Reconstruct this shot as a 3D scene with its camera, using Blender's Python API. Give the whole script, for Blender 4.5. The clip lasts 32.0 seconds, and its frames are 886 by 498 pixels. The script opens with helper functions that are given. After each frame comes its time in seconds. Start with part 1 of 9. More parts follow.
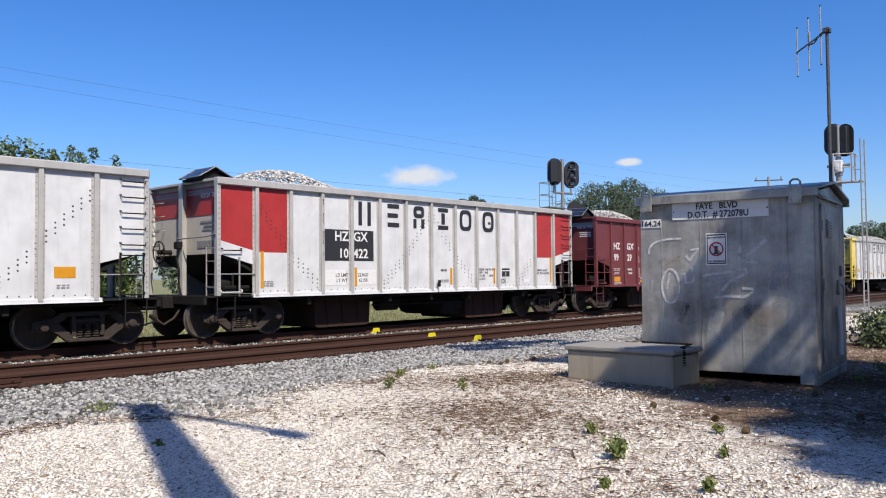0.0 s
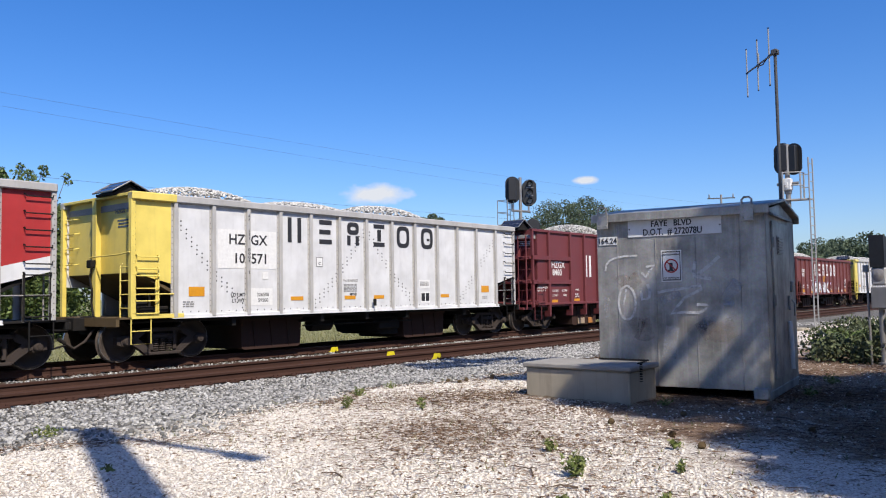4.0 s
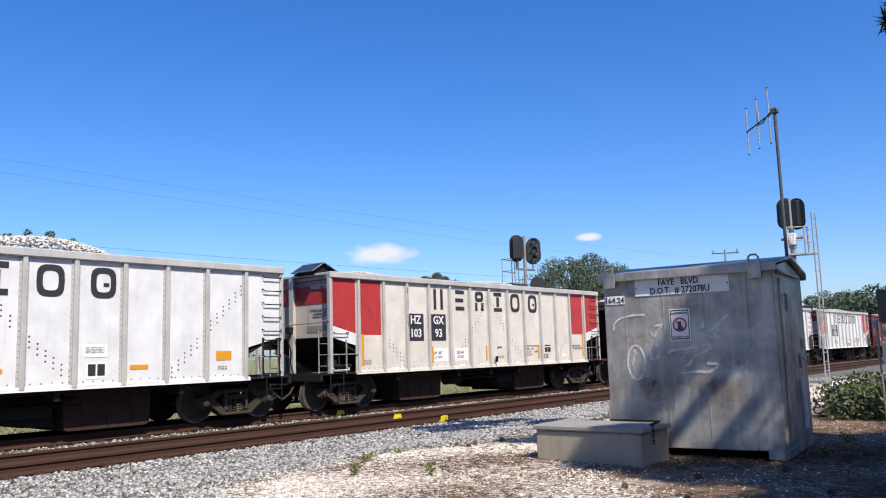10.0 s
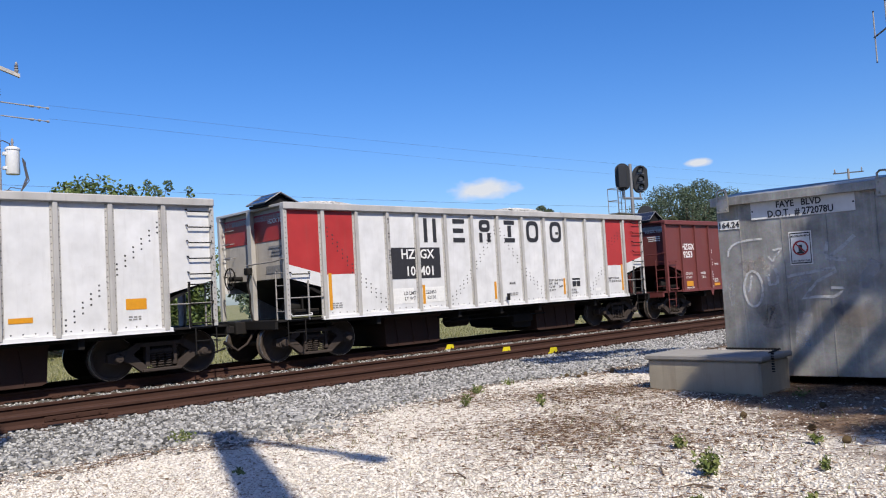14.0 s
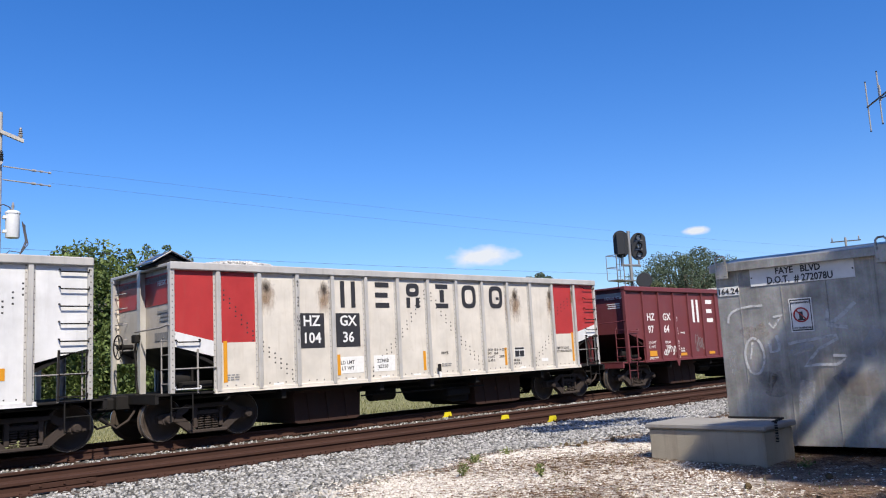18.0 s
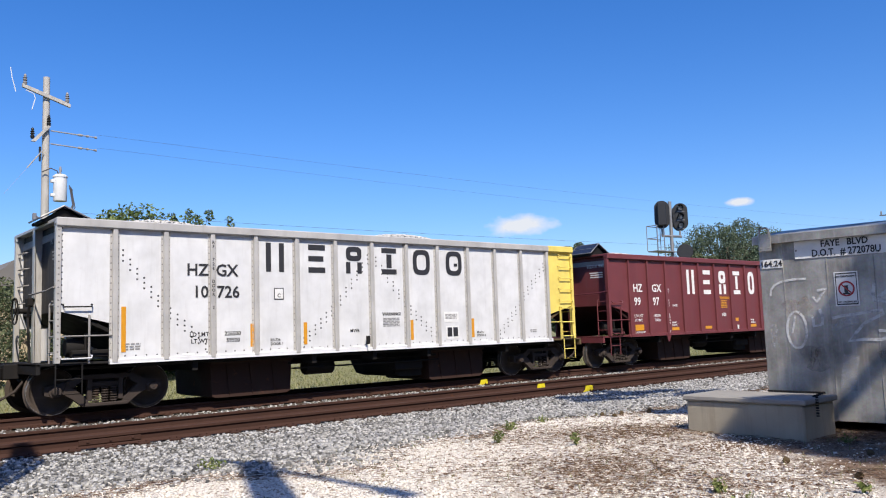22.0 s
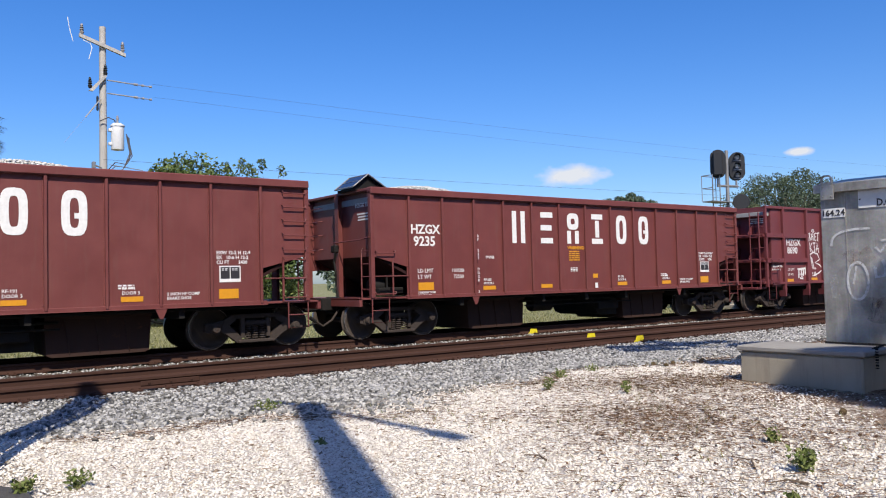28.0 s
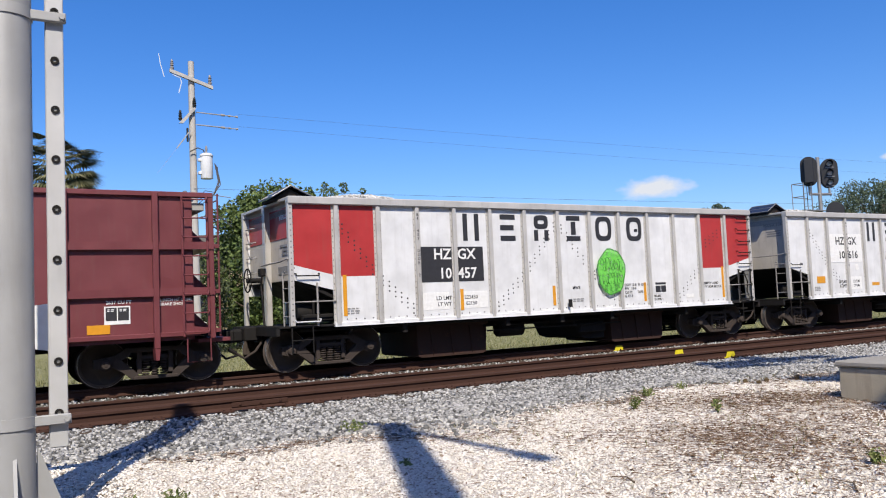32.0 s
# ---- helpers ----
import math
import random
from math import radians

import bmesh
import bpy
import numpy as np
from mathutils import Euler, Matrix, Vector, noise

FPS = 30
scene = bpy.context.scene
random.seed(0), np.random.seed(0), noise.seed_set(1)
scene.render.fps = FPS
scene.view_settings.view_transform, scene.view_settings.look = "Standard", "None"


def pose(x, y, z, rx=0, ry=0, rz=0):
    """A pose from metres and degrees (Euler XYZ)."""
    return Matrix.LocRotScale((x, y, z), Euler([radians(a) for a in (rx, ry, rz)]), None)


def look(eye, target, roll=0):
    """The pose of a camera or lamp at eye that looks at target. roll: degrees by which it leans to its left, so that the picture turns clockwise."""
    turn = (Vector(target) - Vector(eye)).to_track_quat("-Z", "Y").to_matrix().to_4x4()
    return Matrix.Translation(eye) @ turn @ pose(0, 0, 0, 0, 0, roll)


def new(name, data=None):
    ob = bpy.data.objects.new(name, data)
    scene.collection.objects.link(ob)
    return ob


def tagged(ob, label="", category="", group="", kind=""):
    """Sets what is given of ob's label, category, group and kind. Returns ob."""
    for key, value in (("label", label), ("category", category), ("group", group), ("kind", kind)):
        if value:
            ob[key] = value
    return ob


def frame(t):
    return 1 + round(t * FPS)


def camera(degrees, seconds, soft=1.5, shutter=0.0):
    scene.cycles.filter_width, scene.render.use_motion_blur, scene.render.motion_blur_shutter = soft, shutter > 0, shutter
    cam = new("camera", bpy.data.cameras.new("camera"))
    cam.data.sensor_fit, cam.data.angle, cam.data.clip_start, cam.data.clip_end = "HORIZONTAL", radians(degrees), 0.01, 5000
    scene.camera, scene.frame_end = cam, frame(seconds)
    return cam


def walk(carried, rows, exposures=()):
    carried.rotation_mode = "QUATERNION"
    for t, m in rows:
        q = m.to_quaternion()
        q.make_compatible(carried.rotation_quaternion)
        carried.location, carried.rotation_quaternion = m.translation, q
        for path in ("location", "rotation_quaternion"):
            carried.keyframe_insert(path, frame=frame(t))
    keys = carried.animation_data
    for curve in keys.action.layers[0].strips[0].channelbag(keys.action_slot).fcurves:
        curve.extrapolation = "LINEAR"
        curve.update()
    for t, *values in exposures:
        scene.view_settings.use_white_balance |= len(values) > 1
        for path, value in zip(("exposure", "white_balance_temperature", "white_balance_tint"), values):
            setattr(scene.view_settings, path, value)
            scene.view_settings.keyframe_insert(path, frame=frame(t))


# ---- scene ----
cam = camera(57.39, 32.0, soft=1.1)
PATH = [
    (0, pose(-0.087, -0.100, 1.395, 91.96, 0.53, -47.62)),
    (0.5, pose(-0.080, -0.088, 1.397, 92.35, 0.33, -47.23)),
    (1, pose(-0.076, -0.081, 1.398, 92.58, 0.09, -47.03)),
    (1.5, pose(-0.083, -0.083, 1.404, 92.80, -0.16, -47.21)),
    (2, pose(-0.093, -0.094, 1.396, 92.99, -0.46, -47.77)),
    (2.5, pose(-0.097, -0.098, 1.397, 93.07, -0.36, -48.77)),
    (3, pose(-0.090, -0.109, 1.397, 93.01, -0.00, -49.83)),
    (3.5, pose(-0.068, -0.102, 1.395, 92.98, 0.66, -50.62)),
    (5.5, pose(-0.053, -0.074, 1.412, 94.32, 1.82, -49.04)),
    (6, pose(-0.049, -0.073, 1.423, 95.00, 1.75, -48.76)),
    (6.5, pose(-0.052, -0.075, 1.432, 95.69, 1.65, -49.06)),
    (7, pose(-0.065, -0.071, 1.436, 96.34, 1.72, -49.85)),
    (7.5, pose(-0.070, -0.079, 1.431, 96.76, 1.68, -50.94)),
    (8, pose(-0.055, -0.069, 1.441, 97.02, 1.84, -51.90)),
    (8.5, pose(-0.052, -0.067, 1.437, 97.22, 1.90, -52.43)),
    (9, pose(-0.065, -0.065, 1.426, 97.46, 1.88, -52.34)),
    (9.5, pose(-0.076, -0.068, 1.444, 97.49, 1.86, -51.65)),
    (10, pose(-0.081, -0.071, 1.440, 97.36, 1.74, -50.13)),
    (10.5, pose(-0.087, -0.059, 1.430, 96.83, 1.51, -47.20)),
    (11, pose(-0.101, -0.034, 1.422, 95.80, 1.26, -43.12)),
    (11.5, pose(-0.110, 0.009, 1.411, 94.32, 1.20, -38.47)),
    (12, pose(-0.105, 0.018, 1.404, 92.91, 1.60, -36.17)),
    (12.5, pose(-0.078, 0.009, 1.394, 91.89, 1.91, -37.17)),
    (13, pose(-0.047, 0.002, 1.405, 91.63, 2.47, -39.57)),
    (13.5, pose(-0.009, -0.004, 1.420, 92.07, 3.10, -41.68)),
    (15.5, pose(0.028, 0.032, 1.413, 96.59, 4.19, -43.35)),
    (16, pose(0.039, 0.036, 1.411, 97.33, 3.47, -42.89)),
    (16.5, pose(0.040, 0.037, 1.408, 97.79, 2.81, -42.36)),
    (17, pose(0.046, 0.048, 1.400, 97.95, 2.44, -42.14)),
    (17.5, pose(0.056, 0.044, 1.412, 97.90, 2.58, -42.39)),
    (18, pose(0.063, 0.037, 1.402, 97.80, 2.99, -42.70)),
    (18.5, pose(0.062, 0.027, 1.403, 97.63, 3.50, -42.63)),
    (19, pose(0.058, 0.023, 1.408, 97.39, 3.75, -41.87)),
    (19.5, pose(0.054, 0.037, 1.409, 97.11, 3.70, -40.89)),
    (20, pose(0.055, 0.033, 1.407, 96.87, 3.51, -39.97)),
    (20.5, pose(0.060, 0.032, 1.411, 96.67, 3.22, -39.53)),
    (21, pose(0.064, 0.033, 1.408, 96.48, 2.76, -39.55)),
    (21.5, pose(0.064, 0.035, 1.407, 96.13, 2.23, -39.78)),
    (22, pose(0.070, 0.042, 1.398, 95.66, 1.92, -40.09)),
    (22.5, pose(0.065, 0.051, 1.396, 95.17, 1.75, -40.43)),
    (23, pose(0.064, 0.049, 1.392, 94.65, 1.87, -40.76)),
    (23.5, pose(0.067, 0.052, 1.392, 94.19, 1.96, -41.05)),
    (24, pose(0.070, 0.057, 1.394, 93.81, 2.03, -41.35)),
    (24.5, pose(0.064, 0.047, 1.385, 93.52, 1.96, -41.57)),
    (25, pose(0.062, 0.036, 1.386, 93.29, 1.91, -41.67)),
    (25.5, pose(0.066, 0.034, 1.393, 93.21, 1.95, -41.64)),
    (27.5, pose(0.068, 0.068, 1.373, 92.60, 1.76, -38.40)),
    (28, pose(0.064, 0.072, 1.366, 92.23, 1.38, -36.62)),
    (28.5, pose(0.061, 0.082, 1.366, 91.91, 1.04, -34.85)),
    (29, pose(0.067, 0.086, 1.366, 91.79, 0.82, -33.36)),
    (29.5, pose(0.063, 0.083, 1.365, 91.89, 0.82, -32.34)),
    (30, pose(0.045, 0.076, 1.371, 92.13, 1.01, -31.86)),
    (30.5, pose(0.046, 0.069, 1.368, 92.53, 1.38, -31.59)),
    (31, pose(0.054, 0.069, 1.364, 92.92, 1.70, -31.41)),
    (31.5, pose(0.067, 0.052, 1.367, 93.36, 2.06, -31.10)),
    (32, pose(0.070, 0.052, 1.383, 93.71, 2.50, -30.80)),
]
EXPOSURE = [(0, 0.35), (3.5, 0.37), (6.5, 0.55), (10, 0.55), (11.5, 0.35), (13.5, 0.31), (16, 0.48), (20.5, 0.50), (23, 0.43), (32, 0.40)]
walk(cam, PATH, EXPOSURE)

# ---------------- light ----------------
SUN_DIR = Vector((0.384, 0.923, 0.0)).normalized()      # the way the shadows fall
SUN_ELEV = radians(48)
sun = new("sun", bpy.data.lights.new("sun", "SUN"))
sun.data.energy, sun.data.angle, sun.data.color = 5.0, radians(0.53), (1.0, 0.905, 0.775)
_to = SUN_DIR * math.cos(SUN_ELEV) + Vector((0, 0, -math.sin(SUN_ELEV)))
sun.matrix_world = look((0, 0, 60), Vector((0, 0, 60)) + _to)
world = bpy.data.worlds.new("sky")
scene.world = world
world.use_nodes = True
wn = world.node_tree.nodes
sky = wn.new("ShaderNodeTexSky")
sky.sky_type, sky.sun_disc = "NISHITA", False
sky.sun_elevation = SUN_ELEV
sky.sun_rotation = math.atan2(-SUN_DIR.x, -SUN_DIR.y)
sky.air_density, sky.dust_density, sky.ozone_density, sky.altitude = 1.0, 0.9, 2.2, 0
wn["Background"].inputs[1].default_value = 0.0833
hsv = wn.new("ShaderNodeHueSaturation")
hsv.inputs["Saturation"].default_value = 1.36
tint = wn.new("ShaderNodeMix")
tint.data_type, tint.blend_type = "RGBA", "MULTIPLY"
tint.inputs[0].default_value, tint.inputs[7].default_value = 1.0, (1.0, 1.12, 1.51, 1)
world.node_tree.links.new(sky.outputs[0], hsv.inputs["Color"])
world.node_tree.links.new(hsv.outputs[0], tint.inputs[6])
world.node_tree.links.new(tint.outputs[2], wn["Background"].inputs[0])


# ---------------- materials ----------------
def nodes_of(name):
    m = bpy.data.materials.new(name)
    m.use_nodes = True
    nt = m.node_tree
    return m, nt, nt.nodes["Principled BSDF"]


def ramp(nt, fac, stops):
    r = nt.nodes.new("ShaderNodeValToRGB")
    e = r.color_ramp.elements
    while len(e) < len(stops):
        e.new(0.5)
    for el, (p, c) in zip(e, stops):
        el.position, el.color = p, (*c, 1)
    nt.links.new(fac, r.inputs[0])
    return r.outputs[0]


def coords(nt, kind="Object"):
    return nt.nodes.new("ShaderNodeTexCoord").outputs[kind]


def noise_of(nt, vec, scale, detail=4, rough=0.55, stretch=None):
    if stretch:
        mp = nt.nodes.new("ShaderNodeMapping")
        mp.inputs["Scale"].default_value = stretch
        nt.links.new(vec, mp.inputs[0])
        vec = mp.outputs[0]
    n = nt.nodes.new("ShaderNodeTexNoise")
    n.inputs["Scale"].default_value, n.inputs["Detail"].default_value, n.inputs["Roughness"].default_value = scale, detail, rough
    nt.links.new(vec, n.inputs["Vector"])
    return n.outputs[0]


def mix(nt, fac, a, b, blend="MIX"):
    m = nt.nodes.new("ShaderNodeMix")
    m.data_type, m.blend_type = "RGBA", blend
    for sock, v in ((m.inputs[0], fac), (m.inputs[6], a), (m.inputs[7], b)):
        if isinstance(v, (int, float)):
            sock.default_value = v
        elif isinstance(v, tuple):
            sock.default_value = (*v, 1)
        else:
            nt.links.new(v, sock)
    return m.outputs[2]


def bump_of(nt, p, height, strength, distance):
    b = nt.nodes.new("ShaderNodeBump")
    b.inputs["Strength"].default_value, b.inputs["Distance"].default_value = strength, distance
    nt.links.new(height, b.inputs["Height"])
    nt.links.new(b.outputs[0], p.inputs["Normal"])


def mult(c, k):
    return tuple(min(1, x * k) for x in c)


def painted(name, c, rough=0.5, streak=0.35, rust=0.0, dirt=(0.12, 0.09, 0.07), metal=0.0, bump=0.15, gloss=0.4):
    """Weathered paint: run-down streaks, blotches, some rust."""
    m, nt, p = nodes_of(name)
    v = coords(nt)
    info = nt.nodes.new("ShaderNodeObjectInfo")
    sh = nt.nodes.new("ShaderNodeVectorMath")
    sh.operation = "ADD"
    cmb = nt.nodes.new("ShaderNodeCombineXYZ")
    mul = nt.nodes.new("ShaderNodeMath")
    mul.operation, mul.inputs[1].default_value = "MULTIPLY", 37.0
    nt.links.new(info.outputs["Random"], mul.inputs[0])
    nt.links.new(mul.outputs[0], cmb.inputs[0])
    nt.links.new(v, sh.inputs[0])
    nt.links.new(cmb.outputs[0], sh.inputs[1])
    v = sh.outputs[0]
    n1 = noise_of(nt, v, 1.0, 5, 0.6, (9, 9, 0.9))
    n2 = noise_of(nt, v, 2.2, 4)
    n3 = noise_of(nt, v, 38, 3)
    base = mix(nt, ramp(nt, n2, [(0.3, (0, 0, 0)), (0.75, (1, 1, 1))]), mult(c, 0.86), mult(c, 1.08))
    st = ramp(nt, n1, [(0.52, (0, 0, 0)), (0.8, (streak,) * 3)])
    base = mix(nt, st, base, dirt)
    if rust:
        rr = ramp(nt, noise_of(nt, v, 5.5, 6, 0.7), [(0.62, (0, 0, 0)), (0.74, (rust,) * 3)])
        base = mix(nt, rr, base, (0.16, 0.06, 0.025))
    nt.links.new(base, p.inputs["Base Color"])
    p.inputs["Metallic"].default_value = metal
    p.inputs["Specular IOR Level"].default_value = gloss
    rg = ramp(nt, n2, [(0.2, (rough * 0.8,) * 3), (0.8, (min(1, rough * 1.25),) * 3)])
    nt.links.new(rg, p.inputs["Roughness"])
    bump_of(nt, p, n3, bump, 0.004)
    return m


def plain(name, c, rough=0.6, metal=0.0, var=0.18, scale=14.0, bump=0.2):
    m, nt, p = nodes_of(name)
    v = coords(nt)
    n = noise_of(nt, v, scale, 5)
    nt.links.new(mix(nt, ramp(nt, n, [(0.3, (0, 0, 0)), (0.7, (1, 1, 1))]), mult(c, 1 - var), mult(c, 1 + var)), p.inputs["Base Color"])
    p.inputs["Roughness"].default_value, p.inputs["Metallic"].default_value = rough, metal
    bump_of(nt, p, noise_of(nt, v, scale * 5, 3), bump, 0.004)
    return m


def faded(name, col, most, wide=False):
    """Thin worn spray that lets the steel show through."""
    m, nt, p = nodes_of(name)
    p.inputs["Base Color"].default_value, p.inputs["Roughness"].default_value = (*col, 1), 0.6
    a = ramp(nt, noise_of(nt, coords(nt), 4.0 if wide else 9.0, 5, 0.65), [(0.38 if wide else 0.2, (0, 0, 0)), (0.72 if wide else 0.55, (most, most, most))])
    nt.links.new(a, p.inputs["Alpha"])
    return m


def scorch(name, col, most, edge=(0.35, 1.0)):
    """A stain that thins out from its middle."""
    m, nt, p = nodes_of(name)
    p.inputs["Base Color"].default_value, p.inputs["Roughness"].default_value = (*col, 1), 0.85
    a, b = nt.nodes.new("ShaderNodeVectorMath"), nt.nodes.new("ShaderNodeVectorMath")
    a.operation, b.operation = "SUBTRACT", "MULTIPLY"
    a.inputs[1].default_value, b.inputs[1].default_value = (0.5, 0.5, 0.62), (2, 0, 1.7)
    l = nt.nodes.new("ShaderNodeVectorMath")
    l.operation = "LENGTH"
    nt.links.new(coords(nt, "Generated"), a.inputs[0])
    nt.links.new(a.outputs[0], b.inputs[0])
    nt.links.new(b.outputs[0], l.inputs[0])
    k = nt.nodes.new("ShaderNodeMath")
    k.operation = "MULTIPLY_ADD"
    nt.links.new(noise_of(nt, coords(nt), 7, 5, 0.6, (2, 1, 0.7)), k.inputs[0])
    k.inputs[1].default_value = 0.9
    nt.links.new(l.outputs["Value"], k.inputs[2])
    nt.links.new(ramp(nt, k.outputs[0], [(edge[0], (most,) * 3), (edge[1], (0, 0, 0))]), p.inputs["Alpha"])
    return m


WHITE = painted("white_paint", (0.585, 0.595, 0.605), 0.42, 0.15, 0.10)
CREAM = painted("cream_paint", (0.44, 0.415, 0.378), 0.5, 0.22, 0.15)
AGED = painted("aged_white_paint", (0.55, 0.52, 0.465), 0.45, 0.25, 0.2, dirt=(0.26, 0.19, 0.12))
GREYRIB = painted("aluminium_rib", (0.45, 0.44, 0.42), 0.42, 0.25, 0.05, metal=0.2)
GREYEND = painted("sooty_grey_paint", (0.255, 0.246, 0.238), 0.6, 0.5, 0.3, dirt=(0.06, 0.05, 0.045), gloss=0.12)
RED = painted("red_paint", (0.348, 0.0301, 0.0301), 0.42, 0.2)
CRIMSON = painted("crimson_paint", (0.228, 0.0147, 0.0268), 0.42, 0.22)
YELLOW = painted("yellow_paint", (0.68, 0.55, 0.13), 0.42, 0.12, 0.08)
MAROON = painted("maroon_paint", (0.132, 0.0315, 0.036), 0.5, 0.2, 0.12)
MAROON2 = painted("brown_red_paint", (0.135, 0.036, 0.033), 0.5, 0.22, 0.2)
HOODW = painted("hood_white_paint", (0.55, 0.535, 0.485), 0.45, 0.2, 0.15)
ENDW = painted("grimy_white_paint", (0.46, 0.43, 0.38), 0.6, 0.5, 0.25, dirt=(0.16, 0.125, 0.095), gloss=0.12)
COILRUST = painted("rusty_car_steel", (0.085, 0.034, 0.027), 0.6, 0.3, 0.4, gloss=0.2)
TANPL = painted("tan_primer", (0.30, 0.225, 0.16), 0.6, 0.3, 0.3)
RUSTPL = painted("orange_primer", (0.36, 0.15, 0.04), 0.6, 0.4, 0.4)
# maroon taken down to near-black: the shade inside the hopper ends, as colour
SHADERED = painted("shaded_maroon", (0.028, 0.012, 0.012), 0.8, 0.5, 0.2, dirt=(0.015, 0.012, 0.01), gloss=0.12)
SOOTBLK = painted("soot_black_paint", (0.04, 0.04, 0.043), 0.7, 0.5, 0.2, dirt=(0.16, 0.15, 0.14), gloss=0.2)
PIPE = plain("dark_grey_pipe", (0.06, 0.062, 0.068), 0.5)
# shade colour of the yellow cars' slope sheets; also plain brown for platforms, cones
DARKBROWN = painted("dark_brown", (0.10, 0.072, 0.04), 0.8, 0.5, 0.3, dirt=(0.03, 0.025, 0.02), gloss=0.12)
BLUETXT = plain("blue_stencil", (0.06, 0.09, 0.15), 0.6)
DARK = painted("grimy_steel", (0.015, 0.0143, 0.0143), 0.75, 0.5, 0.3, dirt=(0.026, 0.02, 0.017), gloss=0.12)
CHUTE = painted("rusty_chute", (0.042, 0.024, 0.02), 0.75, 0.6, 0.5, dirt=(0.03, 0.025, 0.022), gloss=0.12)
TRUCKM = painted("cast_truck", (0.046, 0.037, 0.033), 0.85, 0.45, 0.3, dirt=(0.035, 0.028, 0.024), gloss=0.12)
WHEELM = painted("wheel_steel", (0.062, 0.05, 0.043), 0.7, 0.4, 0.4, gloss=0.12)
TREAD = plain("bright_tread", (0.45, 0.43, 0.42), 0.35, 0.9)
BLACKP = plain("black_lettering", (0.022, 0.022, 0.025), 0.5)
WHITEP = plain("white_lettering", (0.64, 0.645, 0.635), 0.5, var=0.08)
ORANGE = plain("orange_reflector", (0.536, 0.241, 0.0134), 0.4, var=0.08)
GREYTXT = plain("grey_stencil", (0.212, 0.212, 0.212), 0.6)
RUSTRAIL = painted("rusty_rail", (0.0509, 0.0261, 0.0194), 0.75, 0.5, 0.4, dirt=(0.032, 0.017, 0.012), gloss=0.12)
HEADM = plain("rail_head", (0.114, 0.067, 0.0503), 0.45, 0.4)
TIEM = painted("weathered_tie", (0.067, 0.0503, 0.0402), 0.9, 0.5, gloss=0.12)
GALV = painted("galvanised_steel", (0.289, 0.285, 0.276), 0.5, 0.3, 0.0, metal=0.6)
GALVL = painted("bright_galvanised", (0.31, 0.315, 0.315), 0.5, 0.2, 0.0, metal=0.1)
LADDERM = painted("ladder_galvanised", (0.44, 0.445, 0.445), 0.45, 0.15, 0.0, metal=0.1)
SIGBLACK = plain("signal_black", (0.011, 0.012, 0.014), 0.5)
CONC = painted("old_concrete", (0.335, 0.302, 0.234), 0.9, 0.45, 0.0, bump=0.6, gloss=0.12)
CONCLID = painted("concrete_lid", (0.268, 0.258, 0.238), 0.85, 0.3, 0.0, bump=0.5, gloss=0.12)
WOODP = painted("weathered_pole", (0.40, 0.385, 0.355), 0.9, 0.45, 0.0, gloss=0.12)
PANEL = plain("solar_cells", (0.02, 0.024, 0.04), 0.12)
GLASSY = plain("porcelain", (0.234, 0.221, 0.214), 0.25)
WIREM = plain("wire_black", (0.05, 0.05, 0.055), 0.6)
YELMARK = plain("yellow_marking", (0.57, 0.482, 0.0134), 0.5, var=0.1)
WHITEENAMEL = plain("white_enamel", (0.62, 0.63, 0.63), 0.35, var=0.06)
BARK = painted("bark", (0.111, 0.085, 0.0638), 0.95, 0.4, bump=1.0, gloss=0.12)
ASPHALT = plain("asphalt", (0.0503, 0.0489, 0.0469), 0.9, 0, 0.3, 30, 0.6)
WALLM = painted("stucco_wall", (0.402, 0.335, 0.228), 0.9, 0.2)
ROOFM = painted("grey_roof", (0.147, 0.141, 0.134), 0.9, 0.3)


def island(name, stops, rough=0.85, scale=30.0, bump=0.5):
    m, nt, p = nodes_of(name)
    g = nt.nodes.new("ShaderNodeNewGeometry")
    c = ramp(nt, g.outputs["Random Per Island"], stops)
    n = noise_of(nt, coords(nt), scale, 4)
    c = mix(nt, 0.35, c, ramp(nt, n, [(0.3, (0.35,) * 3), (0.7, (1, 1, 1))]), "MULTIPLY")
    nt.links.new(c, p.inputs["Base Color"])
    p.inputs["Roughness"].default_value, p.inputs["Specular IOR Level"].default_value = rough, 0.2
    bump_of(nt, p, n, bump, 0.004)
    return m


STONES = island("ballast_stones", [(0, (0.07, 0.07, 0.068)), (0.3, (0.22, 0.218, 0.21)), (0.65, (0.36, 0.357, 0.345)), (1, (0.52, 0.515, 0.495))])
SHELL = island("white_gravel", [(0, (0.16, 0.115, 0.08)), (0.06, (0.46, 0.39, 0.31)), (0.16, (0.70, 0.655, 0.585)), (1, (0.79, 0.755, 0.70))])
LITTER = island("pine_litter", [(0, (0.10, 0.055, 0.036)), (0.5, (0.23, 0.145, 0.095)), (1, (0.38, 0.27, 0.18))], 0.95)
LEAF = island("leaves", [(0, (0.04, 0.066, 0.018)), (0.5, (0.088, 0.128, 0.034)), (1, (0.155, 0.20, 0.066))], 0.6, 60, 0.1)
LEAFDARK = island("dark_leaves", [(0, (0.04, 0.056, 0.028)), (0.6, (0.085, 0.108, 0.054)), (1, (0.145, 0.16, 0.085))], 0.7, 60, 0.1)
PALM = island("palm_fronds", [(0, (0.07, 0.07, 0.03)), (0.5, (0.13, 0.14, 0.06)), (1, (0.24, 0.22, 0.12))], 0.6, 60, 0.1)
